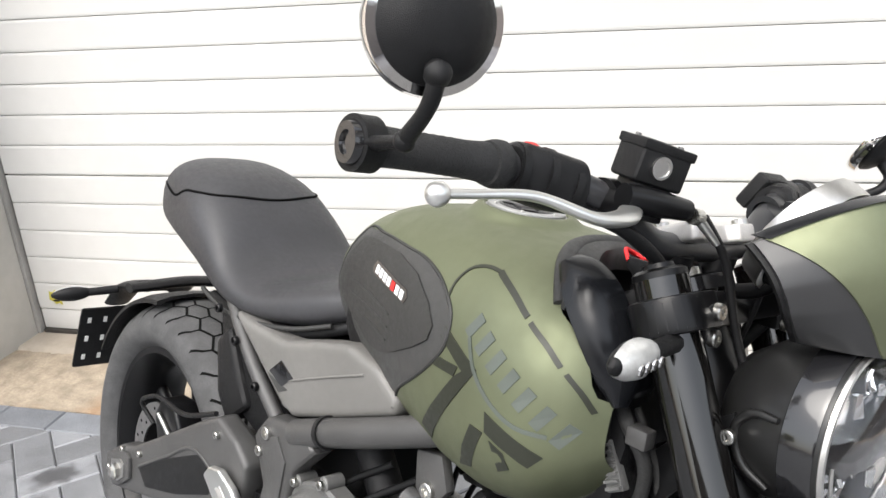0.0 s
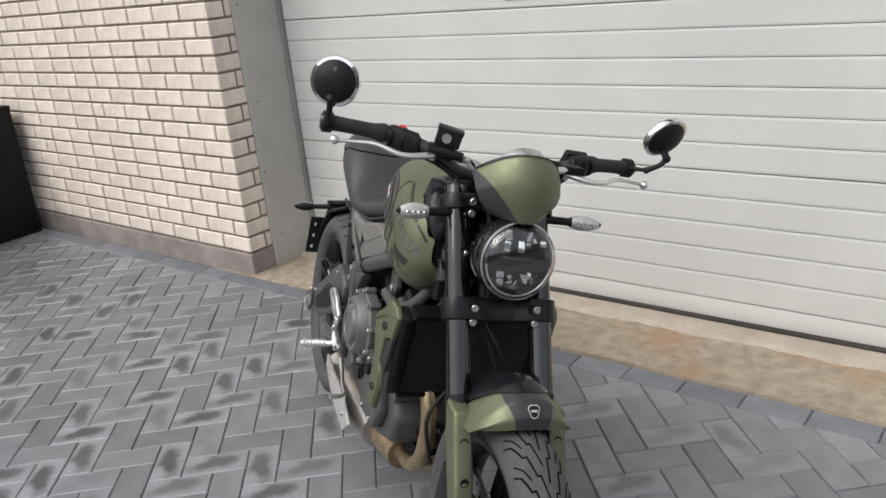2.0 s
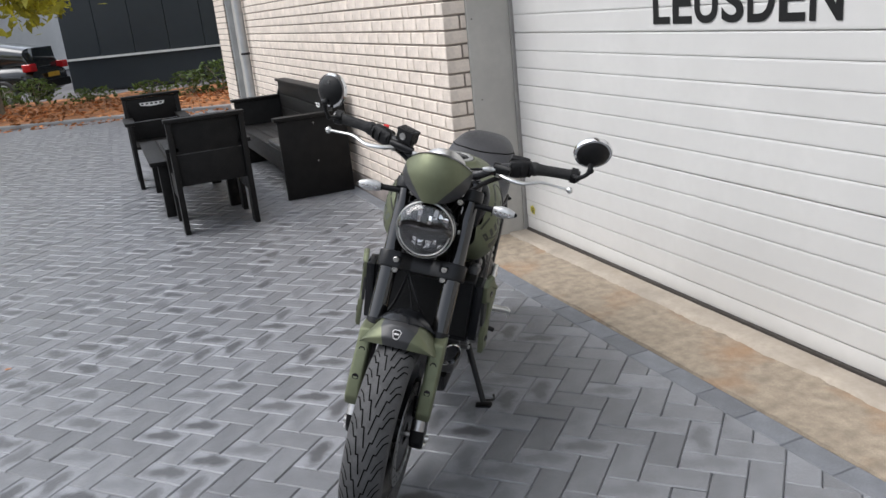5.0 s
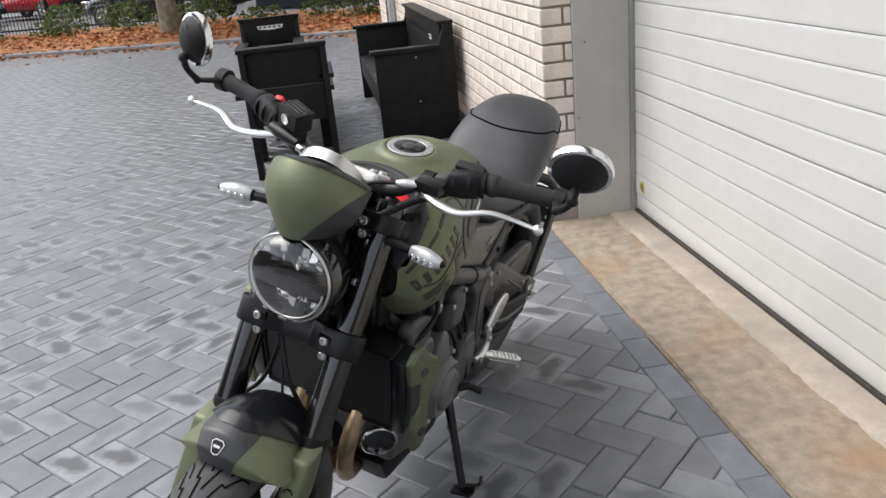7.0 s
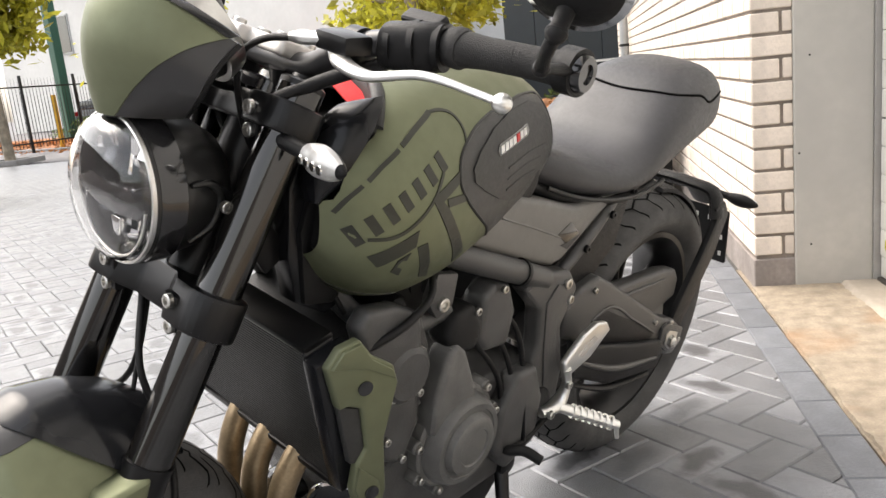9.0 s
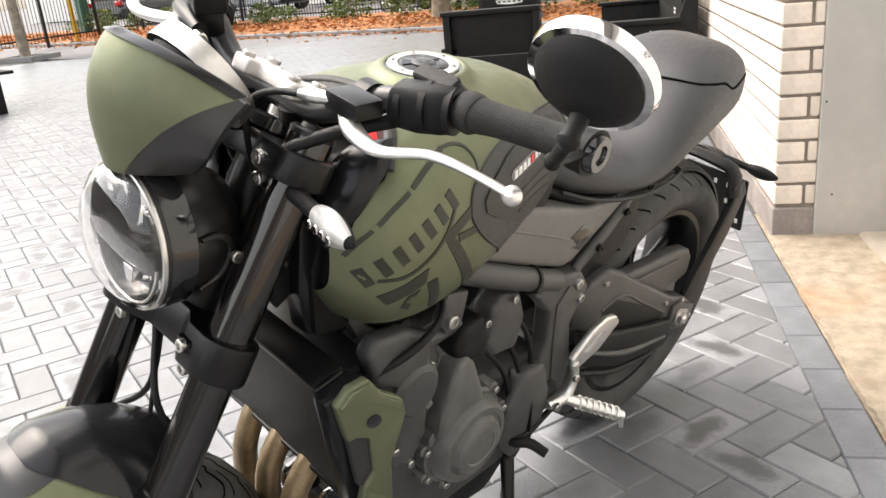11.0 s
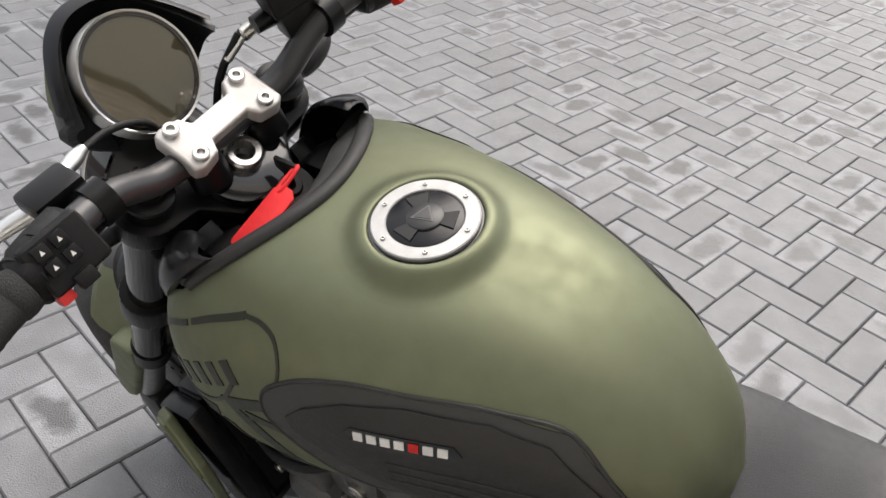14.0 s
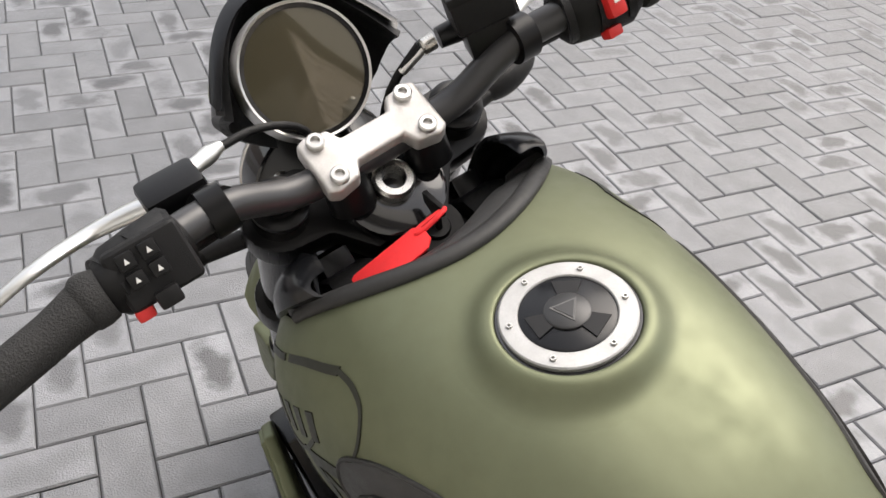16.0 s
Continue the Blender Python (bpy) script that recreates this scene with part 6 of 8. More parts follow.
# ---- side panels, frame, subframe ----
CUR[0] = Matrix.Translation((0, -0.012, 0))
for s in SIDES:
    o = [(0.345, 0.768), (0.42, 0.765), (0.50, 0.765), (0.58, 0.79), (0.655, 0.81), (0.72, 0.802), (0.770, 0.775), (0.765, 0.752), (0.64, 0.700), (0.545, 0.664), (0.515, 0.668), (0.44, 0.712)]
    sp = P("side_panel", plate("side_panel", o, s * 0.090, s * 0.139, M["panel"], bevel=0.014, segments=4, smooth=50), "dark brown-grey side panel with a small vent")
    P("vent", plate("vent", [(0.475, 0.712), (0.505, 0.738), (0.540, 0.722), (0.512, 0.700)], s * 0.1382, s * 0.1405, M["gloss"], bevel=0.001), "dark mesh vent", sp)
    P("panel_crease", tube("panel_crease", [(0.53, s * 0.1390, 0.715), (0.60, s * 0.1395, 0.745), (0.70, s * 0.1390, 0.785)], 0.002, M["panel"], 10, 6), "", sp)
    P("vent_flash", plate("vent_flash", [(0.470, 0.708), (0.505, 0.688), (0.528, 0.700), (0.512, 0.702)], s * 0.1384, s * 0.1400, M["panel_dark"], bevel=0.001), "", sp)
    fr = P("frame_rail", tube("frame_rail", [(1.02, s * 0.045, 0.87), (0.95, s * 0.085, 0.82), (0.86, s * 0.120, 0.775), (0.75, s * 0.140, 0.727), (0.645, s * 0.146, 0.684), (0.57, s * 0.143, 0.652)], 0.020, M["arm"], 24, 18), "dark steel frame rail")
    P("rail_collar", lathe("rail_collar", [(-0.004, 0.021), (-0.004, 0.0235), (0.004, 0.0235), (0.004, 0.021)], M["plastic"], (0.645, s * 0.146, 0.684), (0.92, 0, 0.39), 20, 35, True), "", fr)
    P("cradle_tube", tube("cradle_tube", [(1.0, s * 0.06, 0.80), (0.97, s * 0.10, 0.70), (0.90, s * 0.125, 0.655), (0.80, s * 0.13, 0.66)], 0.016, M["engine"], 16, 14), "", fr)
    pp = [(0.600, 0.672), (0.508, 0.655), (0.476, 0.615), (0.512, 0.550), (0.485, 0.455), (0.490, 0.400), (0.555, 0.345), (0.620, 0.360), (0.645, 0.388), (0.600, 0.452), (0.575, 0.530), (0.585, 0.600), (0.635, 0.650)]
    pl = P("pivot_plate", plate("pivot_plate", pp, s * 0.120, s * 0.158, M["arm"], bevel=0.010, segments=3), "dark cast swingarm pivot plate")
    P("plate_face", plate("plate_face", [(0.545, 0.640), (0.500, 0.622), (0.532, 0.550), (0.512, 0.460), (0.545, 0.440), (0.562, 0.530), (0.572, 0.610)], s * 0.1575, s * 0.1610, M["arm"], bevel=0.0012), "", pl)
    P("pivot_cap", lathe("pivot_cap", [(0.15, 0.036), (0.162, 0.034), (0.166, 0.028), (0.166, 0.0004)], M["plastic"], (0.555, 0, 0.405), (0, s, 0), 28), "", pl)
    bolt("plate_bolt", (0.518, s * 0.158, 0.634), (0, s, 0), 0.010, pl)
    bolt("plate_bolt", (0.503, s * 0.158, 0.600), (0, s, 0), 0.008, pl)
    sf = P("subframe_rail", tube("subframe_rail", [(0.50, s * 0.134, 0.645), (0.42, s * 0.136, 0.705), (0.34, s * 0.126, 0.760), (0.27, s * 0.105, 0.790)], 0.011, M["arm"], 20, 14), "dark steel subframe rail")
    for x, z in ((0.455, 0.680), (0.385, 0.730), (0.325, 0.766)):
        bolt("rail_bolt", (x, s * 0.147, z), (0, s, 0), 0.0075, sf, M["black"])
    P("inner_mudguard_wall", plate("inner_mudguard_wall", [(0.50, 0.65), (0.34, 0.745), (0.27, 0.765), (0.30, 0.64), (0.36, 0.60), (0.50, 0.56)], s * 0.112, s * 0.118, M["plastic"], bevel=0.003), "black inner mudguard")
    # pegs: alloy bracket plates, rider peg, passenger peg folded up
    br = P("peg_bracket", tube("peg_bracket", [(0.560, s * 0.172, 0.395), (0.515, s * 0.178, 0.400), (0.500, s * 0.180, 0.435), (0.512, s * 0.180, 0.475)], [0.012, 0.016, 0.010, 0.012], M["lever"], 14, 12, 0.7), "bright alloy footrest bracket")
    P("heel_guard", plate("heel_guard", [(0.382, 0.512), (0.398, 0.532), (0.430, 0.540), (0.470, 0.528), (0.525, 0.488), (0.520, 0.468), (0.496, 0.458), (0.440, 0.472)], s * 0.172, s * 0.186, M["lever"], bevel=0.005, segments=3), "", br)
    P("guard_slot", plate("guard_slot", [(0.425, 0.508), (0.440, 0.518), (0.485, 0.492), (0.470, 0.484)], s * 0.1855, s * 0.1868, M["clamp"], bevel=0.0), "", br)
    P("footpeg", tube("footpeg", [(0.520, s * 0.185, 0.398), (0.480, s * 0.220, 0.382), (0.432, s * 0.262, 0.362)], [0.011, 0.013, 0.012, 0.010], M["lever"], 14, 12, 0.8), "ribbed alloy footpeg", br)
    for k in range(7):
        c = Vector((0.500 - 0.0094 * k, s * (0.2025 + 0.0082 * k), 0.390 - 0.0039 * k))
        P("peg_rib", lathe("peg_rib", [(-0.0022, 0.008), (-0.0022, 0.0142), (0.0022, 0.0142), (0.0022, 0.008)], M["lever"], c, (-0.72, s * 0.63, -0.29), 12, 30, True), "", br)
    P("hero_blob", tube("hero_blob", [(0.434, s * 0.260, 0.360), (0.430, s * 0.264, 0.334)], [0.005, 0.004], M["lever"], 5, 10), "", br)
    for x, z in ((0.550, 0.396), (0.505, 0.44)):
        bolt("bracket_bolt", (x, s * 0.186, z), (0, s, 0), 0.008, br)
CUR[0] = Matrix()
P("frame_spine", tube("frame_spine", [(1.03, 0, 0.90), (0.90, 0, 0.84), (0.6, 0, 0.76)], 0.03, M["engine"], 10, 16), "")
P("battery_box", box("battery_box", (0.42, -0.085, 0.56), (0.64, 0.085, 0.76), M["plastic"], 0.012), "")
P("shock_spring", tube("shock_spring", [(0.42 + 0.07 * k / 60 + 0.0, 0.024 * math.cos(k * 0.72), 0.42 + 0.2 * k / 60 + 0.024 * math.sin(k * 0.72) * 0.3) for k in range(61)], 0.005, M["red"], 180, 8), "coil spring of the rear shock")
P("shock_body", tube("shock_body", [(0.41, 0, 0.40), (0.50, 0, 0.64)], 0.017, M["black"], 4, 14), "")
P("gear_lever", tube("gear_lever", [(0.53, 0.155, 0.37), (0.60, 0.158, 0.352), (0.650, 0.163, 0.359), (0.632, 0.180, 0.361), (0.619, 0.215, 0.352)], [0.006, 0.006, 0.007, 0.010, 0.009], M["plastic"], 20, 10), "black gear lever")
P("gear_linkage", tube("gear_linkage", [(0.60, 0.160, 0.340), (0.61, 0.150, 0.47)], 0.005, M["black"], 4, 8), "")
P("brake_pedal", tube("brake_pedal", [(0.48, -0.158, 0.33), (0.58, -0.172, 0.30), (0.66, -0.19, 0.295), (0.665, -0.225, 0.295)], [0.008, 0.006, 0.006, 0.010], M["lever"], 20, 10, 0.8), "bright alloy brake pedal")
P("rear_master_cylinder", tube("rear_master_cylinder", [(0.50, -0.150, 0.36), (0.49, -0.150, 0.46), (0.485, -0.150, 0.52)], [0.012, 0.014, 0.010], M["black"], 8, 12), "")

# ---- engine ----
eng = P("engine", plate("engine", [(0.53, 0.30), (0.60, 0.265), (0.80, 0.255), (0.94, 0.30), (0.965, 0.37), (0.93, 0.44), (0.70, 0.50), (0.55, 0.50), (0.51, 0.40)], -0.125, 0.125, M["engine"], bevel=0.022, segments=3, smooth=50), "dark cast three-cylinder engine")
em_ = Matrix.Translation((0.855, 0, 0.43)) @ Euler((0, radians(22), 0)).to_matrix().to_4x4()
P("cylinder_block", box("cylinder_block", (-0.075, -0.125, 0.0), (0.085, 0.125, 0.16), M["engine"], 0.012, 2, em_), "", eng)
for k in range(5):
    P("cooling_rib", box("cooling_rib", (-0.078, -0.129, 0.025 + 0.026 * k), (0.088, 0.129, 0.033 + 0.026 * k), M["engine"], 0.003, 1, em_), "", eng)
P("cylinder_head", box("cylinder_head", (-0.085, -0.135, 0.155), (0.09, 0.135, 0.235), M["engine"], 0.018, 3, em_), "", eng)
P("cam_cover", box("cam_cover", (-0.075, -0.125, 0.232), (0.08, 0.125, 0.275), M["plastic"], 0.02, 3, em_), "", eng)
for s in SIDES:
    for u, v in ((-0.06, 0.18), (0.07, 0.18), (-0.06, 0.05), (0.07, 0.06), (0.005, 0.21)):
        bolt("engine_bolt", em_ @ Vector((u, s * 0.135, v)), (0, s, 0), 0.0075, eng)
def cover(name, c, r, y0, dome, s, mat, label):
    prof = [(y0 - 0.03, r * 1.08), (y0 - 0.004, r * 1.08), (y0, r * 1.03), (y0, r * 0.97), (y0 + dome * 0.55, r * 0.90), (y0 + dome * 0.70, r * 0.84), (y0 + dome * 0.70, r * 0.74), (y0 + dome * 0.64, r * 0.72), (y0 + dome * 0.64, r * 0.66), (y0 + dome * 0.92, r * 0.60), (y0 + dome, r * 0.52), (y0 + dome, r * 0.40), (y0 + dome * 0.93, r * 0.38), (y0 + dome * 0.93, 0.0005)]
    ob = P(name, lathe(name, prof, mat, (c[0], 0, c[1]), (0, s, 0), 56), label, eng)
    for k in range(9):
        q = 2 * math.pi * k / 9 + 0.2
        P("cover_lug", lathe("cover_lug", [(y0 - 0.03, 0.011), (y0 - 0.002, 0.011), (y0, 0.009), (y0, 0.0005)], mat, (c[0] + r * 1.12 * math.cos(q), 0, c[1] + r * 1.12 * math.sin(q)), (0, s, 0), 14), "", ob)
        bolt("cover_bolt", (c[0] + r * 1.12 * math.cos(q), s * y0, c[1] + r * 1.12 * math.sin(q)), (0, s, 0), 0.0065, ob)
    return ob
cover("clutch_cover", (0.652, 0.512), 0.088, 0.160, 0.040, -1, M["engine_light"], "dark cast clutch cover")
cover("alternator_cover", (0.775, 0.437), 0.082, 0.148, 0.038, 1, M["engine_light"], "dark cast alternator cover")
P("sprocket_cover", plate("sprocket_cover", [(0.56, 0.34), (0.64, 0.31), (0.68, 0.36), (0.675, 0.44), (0.64, 0.50), (0.585, 0.50), (0.555, 0.43)], 0.12, 0.158, M["engine"], bevel=0.012, segments=3), "", eng)
P("starter_cover", plate("starter_cover", [(0.735, 0.46), (0.85, 0.47), (0.848, 0.53), (0.826, 0.606), (0.806, 0.618), (0.786, 0.600), (0.755, 0.53)], 0.115, 0.160, M["engine_light"], bevel=0.012, segments=3), "", eng)
P("water_pump", lathe("water_pump", [(0.12, 0.045), (0.150, 0.045), (0.158, 0.036), (0.158, 0.0005)], M["engine"], (0.905, 0, 0.600), (0, 1, 0), 24), "", eng)
P("airbox_duct", plate("airbox_duct", [(0.66, 0.56), (0.72, 0.565), (0.742, 0.60), (0.738, 0.665), (0.71, 0.685), (0.672, 0.675), (0.650, 0.62)], 0.095, 0.142, M["engine"], bevel=0.014, segments=4, smooth=50), "", eng)
P("throttle_cover", plate("throttle_cover", [(0.75, 0.585), (0.80, 0.59), (0.825, 0.62), (0.81, 0.66), (0.765, 0.67), (0.742, 0.63)], 0.10, 0.150, M["plastic"], bevel=0.016, segments=4, smooth=50), "", eng)
P("head_cover", plate("head_cover", [(0.905, 0.60), (0.985, 0.645), (1.005, 0.70), (0.985, 0.725), (0.93, 0.715), (0.885, 0.69), (0.878, 0.635)], 0.118, 0.152, M["engine"], bevel=0.014, segments=4, smooth=50), "", eng)
P("coolant_pipe", tube("coolant_pipe", [(0.985, 0.145, 0.665), (0.93, 0.160, 0.690), (0.87, 0.150, 0.715), (0.84, 0.12, 0.73)], 0.006, M["plastic"], 14, 8), "", eng)
P("chain_case", plate("chain_case", [(0.895, 0.44), (0.935, 0.46), (0.945, 0.545), (0.92, 0.60), (0.87, 0.575), (0.865, 0.50)], 0.115, 0.146, M["engine"], bevel=0.012, segments=3, smooth=50), "", eng)
for x, z in ((0.90, 0.455), (0.935, 0.50), (0.93, 0.57), (0.875, 0.56), (0.76, 0.655), (0.70, 0.675)):
    bolt("case_bolt", (x, 0.146, z), (0, 1, 0), 0.0065, eng)
P("right_case", plate("right_case", [(0.72, 0.30), (0.86, 0.30), (0.90, 0.36), (0.88, 0.44), (0.80, 0.48), (0.74, 0.47)], -0.155, -0.12, M["engine"], bevel=0.012, segments=3), "", eng)
for x, z in ((0.76, 0.32), (0.84, 0.32), (0.875, 0.38), (0.85, 0.44), (0.77, 0.46)):
    bolt("case_bolt", (x, -0.154, z), (0, -1, 0), 0.0065, eng)
P("oil_filler", lathe("oil_filler", [(0.15, 0.016), (0.166, 0.016), (0.168, 0.012), (0.168, 0.0004)], M["plastic"], (0.79, 0, 0.44), (0, -1, 0), 12), "", eng)
P("oil_filter", lathe("oil_filter", [(0, 0.034), (0.06, 0.034), (0.068, 0.028), (0.068, 0.0004)], M["gloss"], (0.93, -0.03, 0.35), (1, 0, -0.2), 24), "", eng)
for s in SIDES:
    P("throttle_body", lathe("throttle_body", [(0, 0.026), (0.07, 0.026), (0.07, 0.02)], M["plastic"], (0.70, s * 0.085, 0.60), (-0.5, 0, 0.6), 18), "", eng)
    P("coolant_hose", tube("coolant_hose", [(1.02, s * 0.12, 0.66), (0.97, s * 0.13, 0.63), (0.92, s * 0.125, 0.60), (0.88, s * 0.12, 0.54)], 0.015, M["rubber"], 16, 12), "", eng)
    P("engine_mount", plate("engine_mount", [(0.800, 0.725), (0.845, 0.735), (0.862, 0.695), (0.838, 0.660), (0.806, 0.675)], s * 0.122, s * 0.138, M["arm"], bevel=0.005), "", eng)
    bolt("mount_bolt", (0.832, s * 0.138, 0.684), (0, s, 0), 0.011, eng)
    for k in range(3):
        P("wiring_loom", tube("wiring_loom", [(0.62 + 0.03 * k, s * 0.135, 0.33 + 0.02 * k), (0.60 + 0.03 * k, s * 0.140, 0.46), (0.63 + 0.05 * k, s * 0.128, 0.58), (0.72 + 0.05 * k, s * 0.10, 0.66)], 0.005, M["plastic"], 20, 8), "", eng)

# ---- radiator ----
RM = Matrix.Translation((1.048, 0, 0.604)) @ Euler((0, radians(14), 0)).to_matrix().to_4x4()
rad = P("radiator", box("radiator", (-0.02, -0.152, -0.112), (0.014, 0.152, 0.104), M["fin"], 0.004, 1, RM), "black finned radiator")
for k in range(44):
    z = -0.108 + 0.206 * k / 43
    P("fin", box("fin", (0.012, -0.151, z - 0.0013), (0.0185, 0.151, z + 0.0013), M["fin_edge"], 0, 1, RM), "", rad)
for a, b in ((0.104, 0.116), (-0.124, -0.112)):
    P("radiator_tank", box("radiator_tank", (-0.024, -0.158, a), (0.022, 0.158, b), M["black"], 0.005, 2, RM), "", rad)
for s in SIDES:
    P("radiator_edge", box("radiator_edge", (-0.022, min(s * 0.152, s * 0.160), -0.118), (0.024, max(s * 0.152, s * 0.160), 0.11), M["black"], 0.003, 1, RM), "", rad)
    def flare(x):
        """The cowl stands further out towards the rear."""
        return s * 0.25 * (1.095 - x)
    def cowl_piece(name, o_, y0, y1, mat, bev, label="", parent=None):
        me_ = plate(name, o_, s * y0, s * y1, M[mat], bevel=bev, segments=3)
        for v in me_.vertices:
            v.co.y += flare(v.co.x)
        return P(name, me_, label, parent)
    o = [(1.094, 0.700), (1.078, 0.724), (1.054, 0.732), (1.036, 0.706), (1.006, 0.686), (0.998, 0.660), (1.012, 0.580), (1.004, 0.500), (1.012, 0.455), (1.036, 0.450), (1.052, 0.514), (1.048, 0.550), (1.036, 0.572), (1.046, 0.634), (1.064, 0.642), (1.076, 0.640)]
    P("radiator_shroud", box("radiator_shroud", (-0.030, min(s * 0.160, s * 0.188), -0.105), (0.030, max(s * 0.160, s * 0.188), 0.108), M["gloss_pad"], 0.006, 2, RM), "black shroud beside the radiator", rad)
    rc = cowl_piece("radiator_cowl", o, 0.184, 0.198, "olive", 0.004, "olive green radiator cowl")
    cowl_piece("cowl_inset", [(1.074, 0.642), (1.046, 0.632), (1.034, 0.570), (1.046, 0.550), (1.054, 0.552)], 0.182, 0.192, "pad", 0.002, "", rc)
    cowl_piece("cowl_crease", [(1.090, 0.700), (1.076, 0.721), (1.055, 0.728), (1.038, 0.703), (1.010, 0.683), (1.004, 0.668), (1.046, 0.692)], 0.196, 0.202, "olive", 0.0015, "", rc)
    cowl_piece("cowl_foot", [(1.050, 0.516), (1.046, 0.548), (1.018, 0.520), (1.010, 0.470), (1.034, 0.456)], 0.196, 0.201, "olive", 0.0015, "", rc)
    for x, z in ((1.044, 0.664), (1.028, 0.505)):
        P("cowl_bolt", lathe("cowl_bolt", [(-0.004, 0.010), (0.0022, 0.010), (0.002, 0.0065), (0.0006, 0.0004)], M["gloss"], (x, s * 0.198 + flare(x) + s * (0.003 if z < 0.6 else 0), z), (0.25, s, 0), 16), "", rc)
P("horn", lathe("horn", [(0, 0.036), (0.012, 0.042), (0.016, 0.040), (0.016, 0.034), (0.010, 0.03), (0.006, 0.0004)], M["gloss"], (0.98, 0.10, 0.40), (0.75, 0.6, -0.1), 32), "black horn with a bright rim")
P("horn_rim", lathe("horn_rim", [(0.010, 0.041), (0.017, 0.042), (0.019, 0.0385), (0.012, 0.0375)], M["chrome"], (0.98, 0.10, 0.40), (0.75, 0.6, -0.1), 32, 35, True), "")

# ---- exhaust ----
ex = P("exhaust", tube("header", [(0.93, -0.07, 0.53), (1.00, -0.075, 0.51), (1.045, -0.07, 0.44), (1.03, -0.065, 0.32), (0.93, -0.055, 0.235), (0.80, -0.05, 0.215)], 0.0195, M["gold"], 40, 18), "golden heat-tinted exhaust headers")
for y in (0.0, 0.07):
    P("header", tube("header", [(0.93, y, 0.53), (1.00, y, 0.51), (1.050, y * 0.95, 0.44), (1.035, y * 0.75, 0.32), (0.93, y * 0.5 - 0.01, 0.235), (0.80, y * 0.3 - 0.04, 0.215)], 0.0195, M["gold"], 40, 18), "", ex)
P("collector", tube("collector", [(0.84, -0.045, 0.212), (0.70, -0.06, 0.205)], [0.045, 0.05], M["gold"], 8, 20), "", ex)
P("silencer", tube("silencer", [(0.72, -0.09, 0.215), (0.55, -0.10, 0.215), (0.40, -0.115, 0.235), (0.33, -0.125, 0.255)], [0.045, 0.062, 0.060, 0.042], M["steel"], 24, 24, 1.05), "short stainless silencer under the engine", ex)
P("heat_shield", plate("heat_shield", [(0.72, 0.235), (0.62, 0.275), (0.46, 0.285), (0.37, 0.30), (0.37, 0.26), (0.50, 0.205), (0.66, 0.185)], -0.178, -0.168, M["clamp"], bevel=0.004), "brushed heat shield", ex)
for x, z in ((0.65, 0.235), (0.44, 0.262)):
    bolt("shield_bolt", (x, -0.178, z), (0, -1, 0), 0.007, ex)
P("belly_pan", plate("belly_pan", [(0.55, 0.255), (0.95, 0.29), (0.90, 0.20), (0.62, 0.175)], -0.05, 0.105, M["plastic"], bevel=0.02), "")

# ---- side stand on the left, foot on the ground ----
up_l = (bike.matrix_basis.inverted().to_3x3() @ Vector((0, 0, 1)))
foot = bike.matrix_basis.inverted() @ Vector((2.005, -0.825, 0.010))
st = P("side_stand", tube("side_stand", [(0.60, 0.118, 0.285), foot + up_l * 0.006], [0.014, 0.0115, 0.011], M["black"], 10, 14), "black steel side stand, down")
P("stand_pivot", lathe("stand_pivot", [(0.10, 0.02), (0.135, 0.02), (0.137, 0.014), (0.137, 0.0004)], M["black"], (0.60, 0, 0.287), (0, 1, 0), 18), "", st)
fq = up_l.to_track_quat("Z", "X").to_matrix().to_4x4()
P("stand_foot", plate("stand_foot", [(-0.030, -0.018), (0.028, -0.022), (0.034, 0.0), (0.028, 0.022), (-0.030, 0.018)], -0.010, -0.003, M["black"], "xy", 0.003, Matrix.Translation(foot) @ fq), "", st)
P("stand_tang", tube("stand_tang", [foot + up_l * 0.012, foot + Vector((-0.03, 0.035, 0.012)), foot + Vector((-0.055, 0.03, 0.014))], 0.005, M["black"], 14, 8), "", st)
P("stand_spring", tube("stand_spring", [(0.60, 0.128, 0.29), (0.63, 0.150, 0.20)], 0.0065, M["engine_light"], 6, 10), "", st)


# ---- garden furniture of black-stained boards ----
def board(name, lo, hi, parent, mat="wood", label=""):
    return part(name, box(name, lo, hi, M[mat], 0.004, 2), parent, label)


def thing(name, at, turn, label, category, group=""):
    ob = new(name)
    ob.empty_display_size = 0.1
    ob.matrix_basis = pose(*at, 0, 0, turn)
    return tagged(ob, label, category, group)


def plaque(parent, m, w):
    """A pale emblem of plain bars."""
    pl = part("emblem", plate("emblem", [(-w, 0.018), (w, 0.018), (w * 0.9, -0.012), (w * 0.2, -0.022), (-w * 0.2, -0.022), (-w * 0.9, -0.012)], 0, 0.003, M["white"], "xy", 0, m), parent, "pale maker's emblem")
    for k in range(5):
        part("print_bar", box("print_bar", (-w * 0.85 + k * w * 0.36, -0.004, 0.0031), (-w * 0.85 + k * w * 0.36 + w * 0.2, 0.010, 0.0035), M["ink"], 0, 1, m), pl)


